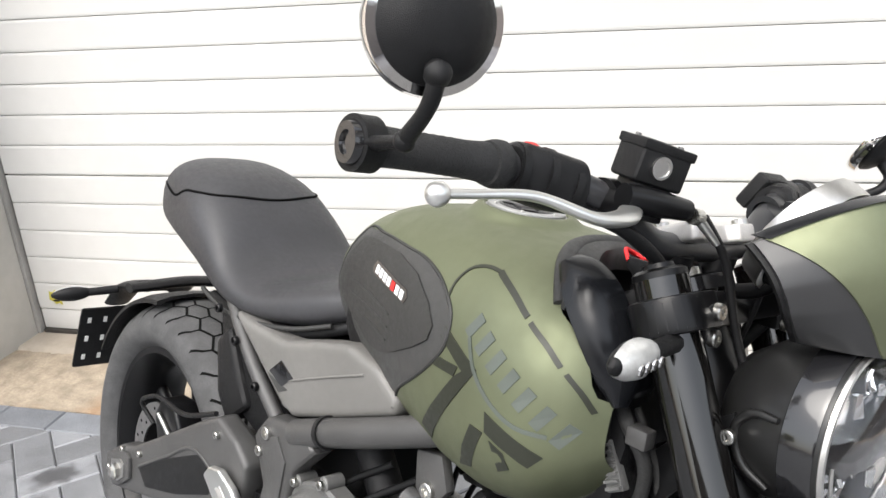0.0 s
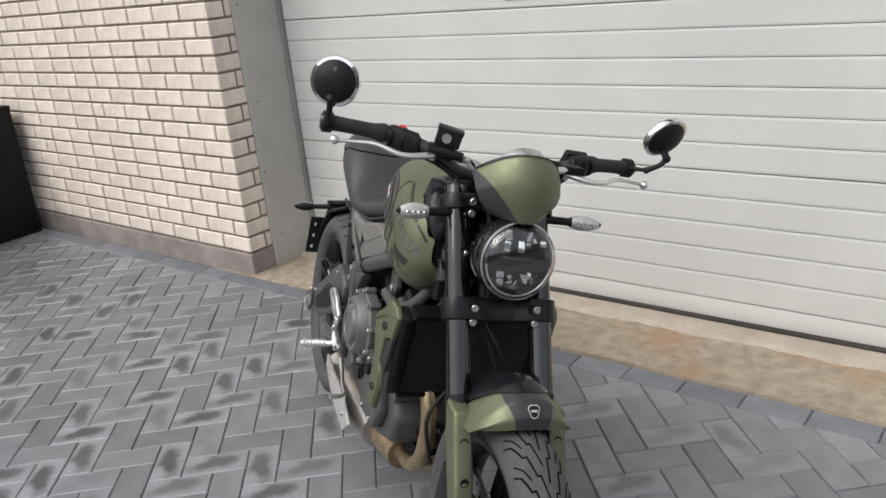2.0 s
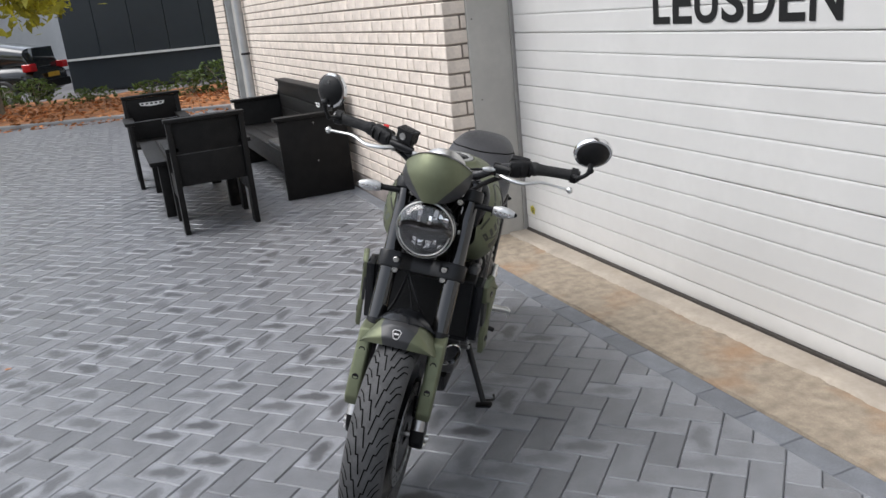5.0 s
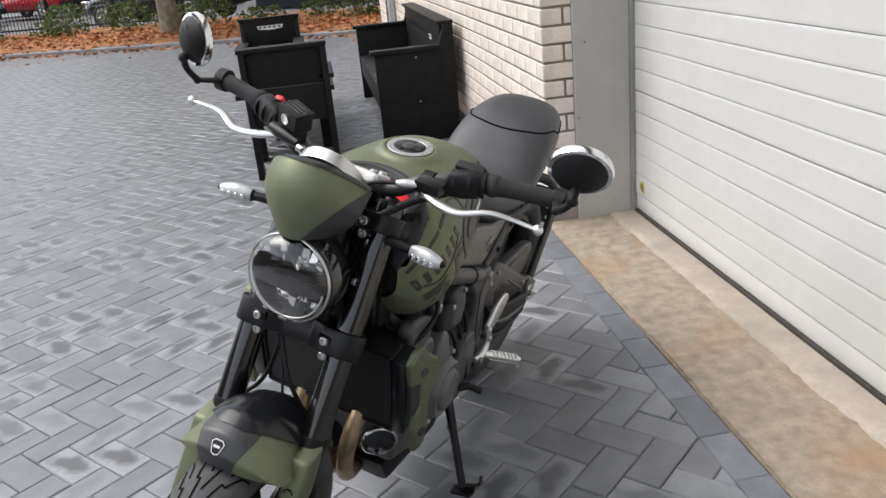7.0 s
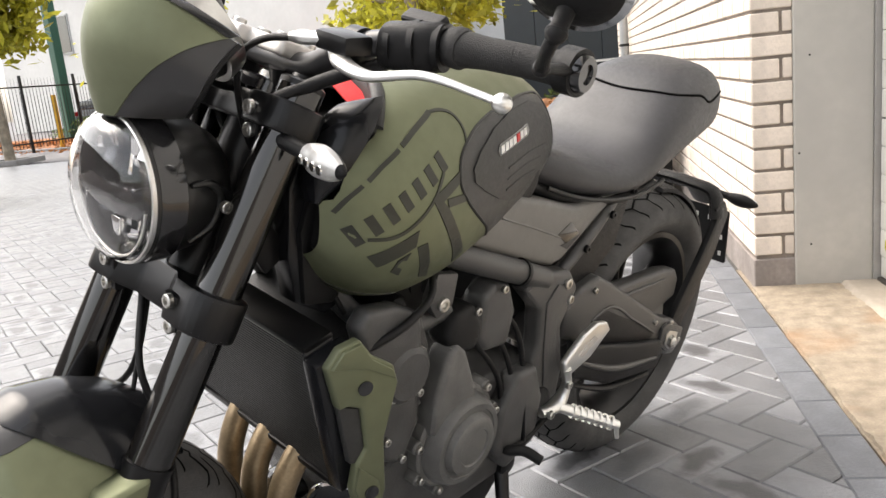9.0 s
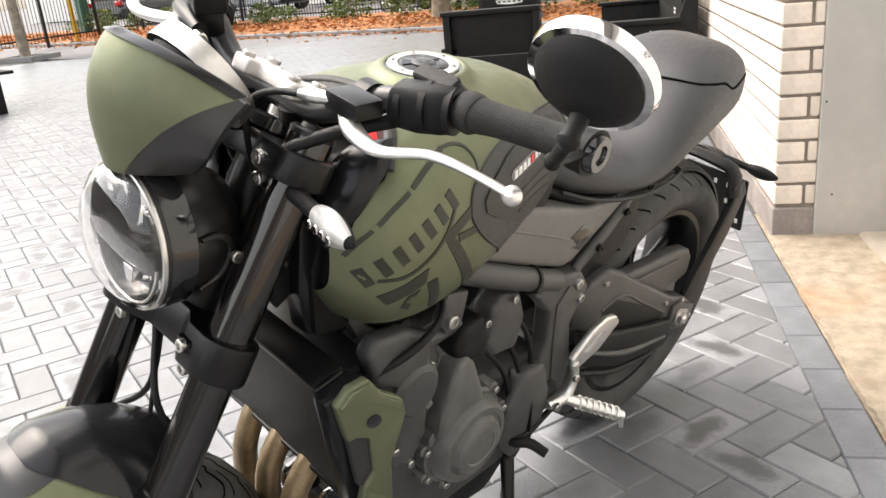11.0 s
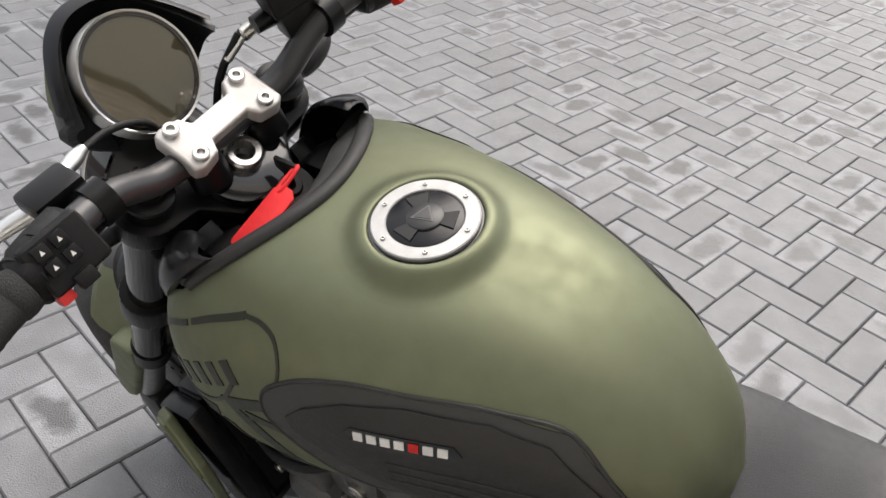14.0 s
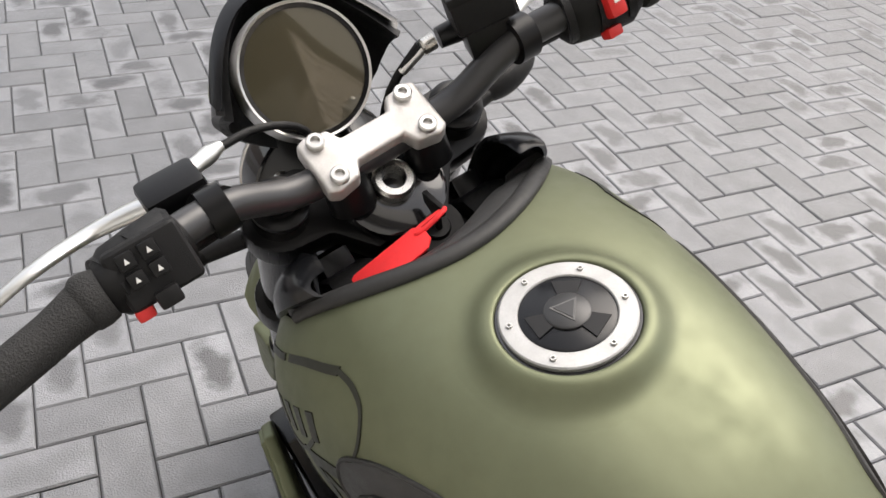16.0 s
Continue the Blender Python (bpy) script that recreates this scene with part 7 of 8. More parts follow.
# two armchairs that face each other over a low table: back legs of boards, a boarded back, seat and arms
def armchair(at, turn, label, emblem):
    ch = thing("armchair", at, turn, label, "chair", "armchairs round the low table")
    for y in (-0.275, 0.245):
        part("leg", plate("leg", [(-0.095, 0), (0.045, 0), (0.048, 0.42), (0.060, 0.85), (0.0, 0.85), (-0.055, 0.42)], y, y + 0.04, M["wood"], bevel=0.003), ch)
        part("front_leg", box("front_leg", (-0.60, y, 0), (-0.47, y + 0.04, 0.62), M["wood"], 0.003), ch)
        part("arm", box("arm", (-0.60, y - 0.03, 0.62), (0.02, y + 0.07, 0.65), M["wood"], 0.004), ch)
        part("side_board", box("side_board", (-0.55, y + 0.008, 0.24), (0.0, y + 0.030, 0.40), M["wood"], 0.003), ch)
    for k in range(2):
        part("back_board", box("back_board", (-0.005, -0.235, 0.36 + 0.238 * k), (0.020, 0.245, 0.36 + 0.238 * k + 0.234), M["wood"], 0.004), ch)
    part("back_cap", box("back_cap", (-0.02, -0.285, 0.835), (0.07, 0.290, 0.862), M["wood"], 0.004), ch)
    for k in range(4):
        part("seat_board", box("seat_board", (-0.57 + 0.14 * k, -0.235, 0.385), (-0.435 + 0.14 * k, 0.245, 0.41), M["wood"], 0.003), ch)
    if emblem:
        plaque(ch, Matrix.Translation((-0.007, 0.0, 0.765)) @ Matrix(((0, 0, -1), (-1, 0, 0), (0, 1, 0))).to_4x4(), 0.125)
    return ch


armchair((-1.66, -1.275, 0), 0, "black wooden armchair with its boarded back to the motorcycle", False)
armchair((-4.45, -1.46, 0), 180, "black wooden armchair with a pale emblem on its back", True)

tb = thing("low_table", (-3.0, -1.32, 0), 0, "low black wooden table between the armchairs", "table")
for x in (-0.62, 0.55):
    for y in (-0.30, 0.22):
        part("leg", box("leg", (x, y, 0), (x + 0.09, y + 0.09, 0.44), M["wood"], 0.004), tb)
for k in range(5):
    part("top_board", box("top_board", (-0.72, -0.36 + 0.145 * k, 0.44), (0.72, -0.36 + 0.145 * k + 0.140, 0.475), M["wood"], 0.004), tb)
for y in (-0.27, 0.25):
    part("apron_board", box("apron_board", (-0.60, y, 0.34), (0.60, y + 0.03, 0.44), M["wood"], 0.003), tb)
part("ashtray", lathe("ashtray", [(0.476, 0.04), (0.495, 0.045), (0.495, 0.035), (0.482, 0.03), (0.482, 0.0005)], M["alloy"], (0.1, 0.05, 0), (0, 0, 1), 24), tb)

sofa = thing("bench_sofa", (-3.27, -0.35, 0), 0, "long black wooden bench with solid sides against the brick wall", "bench")
for x in (-1.12, 1.08):
    part("side_panel", plate("side_panel", [(-0.30, 0), (0.28, 0), (0.285, 0.83), (0.22, 0.835), (0.17, 0.69), (-0.30, 0.66)], x, x + 0.04, M["wood"], "yz", 0.004), sofa)
    part("arm_cap", box("arm_cap", (x - 0.03, -0.33, 0.665), (x + 0.07, 0.18, 0.695), M["wood"], 0.004), sofa)
    for z in (0.62, 0.30):
        part("screw", lathe("screw", [(0, 0.006), (0.002, 0.005), (0.0025, 0.0004)], M["bolt"], (x + 0.04 if x > 0 else x, 0.0, z), (1 if x > 0 else -1, 0, 0), 8), sofa)
for k in range(3):
    part("back_board", box("back_board", (-1.08, 0.19, 0.42 + 0.14 * k), (1.08, 0.215, 0.42 + 0.14 * k + 0.136), M["wood"], 0.004), sofa)
part("back_cap", box("back_cap", (-1.12, 0.17, 0.83), (1.12, 0.29, 0.855), M["wood"], 0.004), sofa)
for k in range(4):
    part("seat_board", box("seat_board", (-1.08, -0.29 + 0.118 * k, 0.38), (1.08, -0.29 + 0.118 * k + 0.114, 0.41), M["wood"], 0.003), sofa)
part("front_board", box("front_board", (-1.08, -0.29, 0.24), (1.08, -0.265, 0.38), M["wood"], 0.003), sofa)
plaque(sofa, Matrix.Translation((0.60, 0.188, 0.70)) @ Matrix(((1, 0, 0), (0, 0, -1), (0, 1, 0))).to_4x4(), 0.07)
part("cushion", box("cushion", (0.45, -0.28, 0.412), (1.05, 0.15, 0.45), M["pad"], 0.018, 3), sofa, "dark seat cushion")

# a picnic table with two benches further out on the paving
pt = thing("picnic_table", (-4.9, -8.6, 0), -35, "black wooden picnic table out on the paving", "table")
for x in (-0.85, 0.85):
    for y in (-0.36, 0.30):
        part("leg", box("leg", (x - 0.06, y, 0), (x + 0.06, y + 0.08, 0.70), M["wood"], 0.004), pt)
    part("stretcher", box("stretcher", (x - 0.04, -0.30, 0.22), (x + 0.04, 0.30, 0.28), M["wood"], 0.004), pt)
for k in range(5):
    part("top_board", box("top_board", (-1.1, -0.45 + 0.182 * k, 0.70), (1.1, -0.45 + 0.182 * k + 0.175, 0.74), M["wood"], 0.004), pt)
for x, y, a in ((-5.5, -9.35, -35), (-4.2, -7.75, -35)):
    bn = thing("picnic_bench", (x, y, 0), a, "black wooden bench beside the picnic table", "bench", "picnic benches")
    for u in (-0.8, 0.8):
        part("leg", box("leg", (u - 0.05, -0.16, 0), (u + 0.05, 0.16, 0.42), M["wood"], 0.004), bn)
    for k in range(2):
        part("seat_board", box("seat_board", (-1.0, -0.19 + 0.195 * k, 0.42), (1.0, -0.19 + 0.195 * k + 0.185, 0.455), M["wood"], 0.004), bn)

pb = tagged(new("parasol_base", lathe("parasol_base", [(0, 0.50), (0.02, 0.52), (0.12, 0.52), (0.15, 0.49), (0.17, 0.12), (0.19, 0.07), (0.45, 0.055), (0.45, 0.03), (0.3, 0.03), (0.3, 0.0005)], M["kerbstone"], (-11.7, -9.2, -0.0), (0, 0, 1), 40)), "round concrete parasol base with an empty socket", "parasol base")

# ---- planted edge, fence, trees, cars and buildings beyond ----
# the edge of the paving runs slantwise: distance along and beyond it
EO, EA = Vector((-11.7, -2.0, 0)), radians(246)
ea = Vector((math.cos(EA), math.sin(EA), 0))
eb = Vector((ea.y, -ea.x, 0))
if eb.x > 0:
    eb = -eb
EM = Matrix((ea, eb, Vector((0, 0, 1)))).transposed().to_4x4()
EM = Matrix.Translation(EO) @ EM


def edge_slab(name, lo, hi, mat, bevel, label):
    return tagged(new(name, box(name, lo, hi, mat, bevel, 1, EM)), label=label, kind="structure")


edge_slab("road", (-9, -3.2, -0.054), (40, 0.0, -0.006), M["asphalt"], 0, "smooth grey asphalt strip beyond the block paving")
edge_slab("kerb", (-9, 0.0, -0.05), (40, 0.16, 0.06), M["kerbstone"], 0.012, "grey concrete kerb")
bed = rough_strip("planting_bed", -9, 12, 0, 1, 0, M["mulch"], 0, 0, 2, 2)
bpy.data.meshes.remove(bed)
vs, fs = [], []
nx, ny = 160, 26
for i in range(nx):
    for j in range(ny):
        a, b = -9 + 49 * i / (nx - 1), 0.15 + 4.2 * j / (ny - 1)
        vs.append(EM @ Vector((a, b, 0.05 + 0.04 * noise.noise((a * 2, b * 2, 0)) + 0.03 * noise.noise((a * 7, b * 7, 2)) + 0.02 * b)))
fs = [(i * ny + j, (i + 1) * ny + j, (i + 1) * ny + j + 1, i * ny + j + 1) for i in range(nx - 1) for j in range(ny - 1)]
tagged(new("planting_bed", mesh_of("planting_bed", vs, fs, M["mulch"], 60)), label="bed of orange bark mulch behind the kerb", kind="structure")
rng = np.random.default_rng(4)


def scatter(name, spots, size, mat, label, flatness=0.6):
    """Many small tilted leaves as one object."""
    n = len(spots)
    d1 = rng.normal(size=(n, 3))
    d1[:, 2] *= flatness
    d1 /= np.linalg.norm(d1, axis=1)[:, None]
    d2 = np.cross(d1, rng.normal(size=(n, 3)))
    d2 /= np.linalg.norm(d2, axis=1)[:, None]
    s = (size * rng.uniform(0.6, 1.4, n))[:, None]
    p = np.array(spots)
    v = np.stack([p - d1 * s, p + d2 * s * 0.45, p + d1 * s, p - d2 * s * 0.45], 1).reshape(-1, 3)
    f = np.arange(4 * n).reshape(n, 4)
    me = bpy.data.meshes.new(name)
    me.from_pydata(v.tolist(), [], f.tolist())
    me.materials.append(mat)
    return me


chips = [EM @ Vector((rng.uniform(-6, 24), rng.uniform(-0.5, 3.2) if rng.random() < 0.985 else rng.uniform(-1.6, 0), 0.0)) for _ in range(9000)]
chips = [(p.x, p.y, 0.10 + rng.uniform(0, 0.05) if (EM.inverted() @ p).y > 0.16 else (0.07 if (EM.inverted() @ p).y > 0 else 0.004)) for p in chips]
tagged(new("bark_chips", scatter("bark_chips", chips, 0.05, M["chip"], "", 0.2)), "scattered orange bark chips and leaves", "mulch", kind="stuff")


def shrub(a, b, h, w, mat, label):
    c = EM @ Vector((a, b, 0.1))
    n = int(700 * w * h / 0.5)
    pts = []
    for _ in range(n):
        q, r, z = rng.uniform(0, 6.283), w * math.sqrt(rng.random()), rng.random() ** 0.8
        r *= 0.5 + 0.7 * math.sin(math.pi * min(1, z * 0.8 + 0.15))
        pts.append((c.x + r * math.cos(q), c.y + r * math.sin(q), c.z + h * z))
    ob = thing("shrub", c, 0, label, "shrub", "shrubs along the fence")
    ob.matrix_basis = Matrix()
    part("foliage", scatter("foliage", pts, 0.055, M[mat], ""), ob)
    for k in range(5):
        q = 1.3 * k
        part("stem", tube("stem", [c, c + Vector((0.3 * w * math.cos(q), 0.3 * w * math.sin(q), 0.5 * h)), c + Vector((0.6 * w * math.cos(q), 0.6 * w * math.sin(q), 0.85 * h))], [0.012, 0.006], M["bark"], 6, 6), ob)


for k in range(24):
    shrub(-7.5 + 1.15 * k + rng.uniform(-0.3, 0.3), 3.1 + rng.uniform(-0.5, 0.5), rng.uniform(0.28, 0.72), rng.uniform(0.30, 0.55), "leaf", "leafy green shrub in the mulch bed")
shrub(-3.3, 1.5, 0.75, 0.6, "leaf_yellow", "bright green shrub at the corner of the building")
shrub(-4.3, 1.9, 0.6, 0.6, "leaf_yellow", "bright green shrub at the corner of the building")


def tree(c, h, r, crown, label, bare=2.2):
    ob = thing("tree", c, 0, label, "tree")
    ob.matrix_basis = Matrix()
    c = Vector(c)
    part("trunk", tube("trunk", [c, c + Vector((0.05, 0.02, h * 0.3)), c + Vector((0.0, 0.05, h * 0.62)), c + Vector((0.06, 0, h))], [r * 1.35, r, r * 0.8, r * 0.35], M["bark"], 20, 14), ob)
    pts = []
    for k in range(16):
        q, z0 = 2.4 * k, bare + (h - bare) * (k / 16) * 0.9
        L = crown * rng.uniform(0.6, 1.0) * (1 - 0.35 * k / 16)
        tip = c + Vector((L * math.cos(q), L * math.sin(q), z0 + rng.uniform(-0.35, 0.8)))
        mid = c + Vector((L * 0.5 * math.cos(q), L * 0.5 * math.sin(q), z0 + 0.35))
        part("limb", tube("limb", [c + Vector((0, 0, z0)), mid, tip], [r * 0.35, r * 0.18, 0.008], M["bark"], 8, 7), ob)
        for _ in range(300):
            f_ = rng.uniform(0.25, 1.05)
            b_ = (1 - f_) * mid + f_ * tip
            pts.append((b_.x + rng.normal() * 0.28, b_.y + rng.normal() * 0.28, b_.z + rng.normal() * 0.22 - 0.1))
    part("crown", scatter("crown", pts, 0.12, M["leaf_yellow"], "", 0.8), ob)


tree(EM @ Vector((3.0, 1.8, 0.05)), 6.0, 0.16, 2.4, "street tree with a pale trunk and yellow-green leaves", 1.75)
tree(EM @ Vector((12.0, 2.6, 0.05)), 5.5, 0.12, 2.2, "street tree with a pale trunk and yellow-green leaves", 1.75)
tree(EM @ Vector((10.5, 11.8, 0.05)), 6.5, 0.12, 2.4, "street tree with a pale trunk and yellow-green leaves", 1.9)
tree(EM @ Vector((-2.0, 5.6, 0.05)), 6.5, 0.16, 2.2, "street tree with a pale trunk and yellow-green leaves", 2.4)
tree((-12.9, -12.9, 0.0), 4.6, 0.085, 1.2, "slender young tree in a square of kerbstones", 2.4)
for k, (u0, v0, u1, v1) in enumerate(((-0.5, -0.5, 0.5, -0.4), (-0.5, 0.4, 0.5, 0.5), (-0.5, -0.4, -0.4, 0.4), (0.4, -0.4, 0.5, 0.4))):
    tagged(new("tree_kerb", box("tree_kerb", (-12.9 + u0, -12.9 + v0, -0.02), (-12.9 + u1, -12.9 + v1, 0.10), M["kerbstone"], 0.01)), "dark kerbstone round the young tree", "kerbstone", "kerbstones round the tree")

# iron fence behind the planting
fence = tagged(new("fence"), "black iron railing behind the planting", "fence")
post_me = box("post", (-0.03, -0.03, 0), (0.03, 0.03, 1.55), M["iron"], 0.004)
bar_me = tube("fence_bar", [(0, 0, 0.1), (0, 0, 1.42), (0, 0, 1.5)], [0.009, 0.009, 0.009, 0.002], M["iron"], 6, 6)
for k in range(6):
    part("post", post_me, fence, "", EM @ Matrix.Translation((4.0 + 1.9 * k, 4.0, 0.05)))
for k in range(96):
    part("fence_bar", bar_me, fence, "", EM @ Matrix.Translation((4.0 + 0.104 * k, 4.0, 0.05)))
for z in (0.22, 1.30):
    part("rail", box("rail", (4.0, 3.985, z), (14.0, 4.015, z + 0.04), M["iron"], 0.003, 1, EM), fence)
# a second run of railing at the entrance, square to the first
FM = EM @ Matrix.Translation((13.1, -2.8, 0)) @ pose(0, 0, 0, 0, 0, 73)
gate_fence = tagged(new("fence"), "tall black iron railing at the entrance", "fence")
for k in range(7):
    part("post", post_me, gate_fence, "", FM @ Matrix.Translation((2.0 * k, 0, 0.02)) @ Matrix.Diagonal((1, 1, 1.3, 1)))
for k in range(100):
    part("fence_bar", bar_me, gate_fence, "", FM @ Matrix.Translation((0.12 * k, 0, 0.02)) @ Matrix.Diagonal((1, 1, 1.3, 1)))
for z in (0.26, 1.72):
    part("rail", box("rail", (0, -0.015, z), (12.0, 0.015, z + 0.04), M["iron"], 0.003, 1, FM), gate_fence)
yp = tagged(new("bollard", tube("bollard", [EM @ Vector((14.4, 0.4, 0)), EM @ Vector((14.4, 0.4, 1.5))], 0.07, M["yellow"], 6, 16)), "yellow painted steel post beside the fence", "bollard")

# cars parked beyond the fence
def car(a, b, turn, paint, label):
    m = EM @ Matrix.Translation((a, b, 0.0)) @ pose(0, 0, 0, 0, 0, turn)
    ob = new("car")
    ob.matrix_basis = m
    tagged(ob, label, "car", "cars parked beyond the fence")
    st_ = [(-2.15, 0.55, 0.35, 0.72), (-2.10, 0.85, 0.30, 0.80), (-1.75, 0.98, 0.27, 0.87), (-0.95, 1.02, 0.25, 0.90), (0.0, 1.0, 0.25, 0.90), (0.9, 0.98, 0.25, 0.89), (1.7, 0.86, 0.27, 0.84), (2.05, 0.70, 0.32, 0.74), (2.12, 0.55, 0.36, 0.66)]
    def ring(x, t, b_, w, n=24):
        mz = (t + b_) / 2
        return [(x, w * math.copysign(abs(math.sin(q)) ** 0.55, math.sin(q)), mz + (t - b_) / 2 * math.copysign(abs(math.cos(q)) ** 0.6, math.cos(q))) for q in np.linspace(0, 2 * math.pi, n, endpoint=False)]
    part("body", ringed("body", [ring(x, t, b_, w) for x, t, b_, w in st_], M[paint], 50), ob)
    cab = [(-2.0, 0.98, 0.70), (-1.85, 1.36, 0.66), (-1.2, 1.52, 0.64), (-0.2, 1.54, 0.64), (0.45, 1.40, 0.66), (1.05, 1.0, 0.72)]
    part("cabin", ringed("cabin", [ring(x, t, 0.85, w) for x, t, w in cab], M[paint], 50), ob)
    for s in SIDES:
        for x0, x1, x2, x3 in ((-1.15, -0.30, -0.28, -1.05), (-0.22, 0.62, 0.30, -0.20)):
            part("side_window", plate("side_window", [(x0, 1.02), (x1, 1.02), (x2, 1.40), (x3, 1.44)], s * 0.655, s * 0.725, M["car_glass"], bevel=0.01), ob)
        part("tail_lamp", box("tail_lamp", (-2.17, s * 0.74 - 0.16, 0.80), (-1.92, s * 0.74 + 0.10, 0.98), M["tail_red"], 0.03, 3), ob)
        part("headlight", box("headlight", (1.85, s * 0.58 - 0.15, 0.60), (2.08, s * 0.58 + 0.15, 0.74), M["lamp_bowl"], 0.03, 3), ob)
        for x in (-1.32, 1.32):
            w = part("wheel", lathe("tyre", [(-0.10, 0.22), (-0.11, 0.29), (-0.08, 0.325), (0.08, 0.325), (0.11, 0.29), (0.10, 0.22)], M["tyre"], (x, s * 0.80, 0.325), (0, 1, 0), 36, 35, True), ob)
            part("rim", lathe("rim", [(s * 0.02, 0.225), (s * 0.10, 0.225), (s * 0.105, 0.20), (s * 0.06, 0.18), (s * 0.07, 0.05), (s * 0.09, 0.04), (s * 0.09, 0.0005)], M["alloy"], (x, s * 0.80, 0.325), (0, 1, 0), 36), w)
            for k in range(5):
                q = 2 * math.pi * k / 5
                part("spoke", tube("spoke", [(x + 0.05 * math.cos(q), s * 0.89, 0.325 + 0.05 * math.sin(q)), (x + 0.20 * math.cos(q), s * 0.895, 0.325 + 0.20 * math.sin(q))], 0.03, M["alloy"], 4, 8, 0.5), w)
    part("rear_window", plate("rear_window", [(-0.52, 1.05), (0.52, 1.05), (0.46, 1.36), (-0.46, 1.36)], -2.03, -1.93, M["car_glass"], "yz", 0.01, pose(0.0, 0, 0)), ob)
    part("bumper", box("bumper", (-2.2, -0.78, 0.35), (-2.05, 0.78, 0.55), M["plastic"], 0.04, 3), ob)
    part("plate", box("plate", (-2.215, -0.26, 0.62), (-2.19, 0.26, 0.73), M["yellow"], 0.005), ob)
    return ob


car(5.9, 6.2, 3, "car_dark", "dark grey hatchback parked behind the planting")
car(17.2, 14.5, 6, "car_red", "red car parked beyond the fence")
car(18.6, 11.6, 8, "car_silver", "pale silver-blue car parked beyond the fence")
car(22.5, 8.5, 75, "car_dark", "dark car parked beyond the railing")

# buildings behind
bld = tagged(new("warehouse"), "dark blue-black clad warehouse with a pale base line", "building")
for k in range(26):
    part("wall_panel", box("wall_panel", (-21.5 + 1.0 * k, 8.6, 0.9), (-21.5 + 1.0 * k + 0.992, 8.75, 7.5), M["cladding"], 0.01, 1, EM), bld)
part("base_wall", box("base_wall", (-21.5, 8.62, 0), (4.5, 8.9, 0.86), M["cladding"], 0.0, 1, EM), bld)
part("base_line", box("base_line", (-21.5, 8.55, 0.86), (4.5, 8.75, 0.92), M["render_white"], 0.0, 1, EM), bld, "pale line along the base")
part("side_wall", box("side_wall", (4.2, 8.75, 0), (4.5, 26, 7.5), M["cladding"], 0.0, 1, EM), bld)
part("roof", box("roof", (-21.7, 8.5, 7.5), (4.7, 26, 7.8), M["cladding"], 0.0, 1, EM), bld)
wb = tagged(new("office_building"), "white rendered building with tall green-grey windows", "building")
part("wall", box("wall", (13.5, 17.0, 0), (46, 30, 8.0), M["render_white"], 0, 1, EM), wb)
part("roof", box("roof", (13.3, 16.8, 8.0), (46.2, 30.2, 8.3), M["zinc"], 0, 1, EM), wb)
for k in range(3, 6):
    for z in (4.4,):
        w = part("window", box("window", (15.0 + 4.6 * k, 16.93, z), (17.2 + 4.6 * k, 17.02, z + 2.3), M["zinc"], 0.02, 1, EM), wb)
        part("pane", box("pane", (15.1 + 4.6 * k, 16.9, z + 0.1), (17.1 + 4.6 * k, 16.94, z + 2.2), M["car_glass"], 0, 1, EM), w)
gp = tagged(new("flagpole_mast", box("flagpole_mast", (18.0, 3.0, 0), (18.33, 3.3, 6.5), material("dark_green_paint", (0.02, 0.09, 0.06), 0.5), 0.02, 1, EM)), "dark green steel mast", "mast")

# a few fallen leaves on the paving
for x, y, a in ((2.46, -1.55, 20), (0.4, -2.6, 80), (-0.6, -3.2, 140), (3.9, -1.7, 200)):
    lf_ = tagged(new("fallen_leaf", plate("fallen_leaf", [(-0.014, 0), (-0.004, 0.008), (0.010, 0.005), (0.018, 0), (0.009, -0.006), (-0.005, -0.007)], 0.001, 0.0035, M["chip"], "xy", 0, Matrix.Translation((x, y, 0)) @ pose(0, 0, 0, 0, 0, a))), "small orange fallen leaf on the paving", "leaf", "fallen leaves")


# ---- bricks ----
COURSE, BL, BH, JT = 0.0847, 0.214, 0.0727, 0.012


def brick_mesh(L, name="brick"):
    return box(name, (0, 0, 0), (L, 0.03, BH), M["brick"], 0.004, 1)


brick_parts = new("brick_facing")
tagged(brick_parts, label="cream painted bricks with brown mortar joints", kind="structure")
full_me, half_me = brick_mesh(BL), brick_mesh(0.102)
cut_me = {}
side_long, side_head, side_bit = (box("brick", (0, 0, 0), (0.03, w, BH), M["brick"], 0.004, 1) for w in (0.149, 0.102, 0.034))
rest = []
r5 = random.Random(5)
for c in range(37):
    z = 0.116 + 0.012 + c * COURSE - 0.0
    if z + BH > WALL_TOP:
        break
    x = 0.0
    first = True
    while x > -7.0:
        L = 0.102 if (first and c % 2) else BL
        if not first and r5.random() < 0.05:
            L = 0.102
        first = False
        x0 = max(-7.0, x - L)
        if x0 > -2.35 and z < 2.35:
            part("brick", full_me if L == BL else half_me, brick_parts, "", Matrix.Translation((x0, -r5.uniform(0, 0.0025), z)))
        else:
            rest.append((x0, x, z))
        x = x0 - JT
    x = -8.3
    while x > -9.3:
        x0 = max(-9.3, x - BL)
        rest.append((x0, x, z))
        x = x0 - JT
    if z < 2.7:
        if c % 2:
            part("brick", side_long, brick_parts, "", Matrix.Translation((-0.029 + 0.001, -0.0005, z)))
        else:
            part("brick", side_head, brick_parts, "", Matrix.Translation((-0.029 + 0.001, -0.0005, z)))
            part("brick", side_bit, brick_parts, "", Matrix.Translation((-0.029, 0.114, z)))


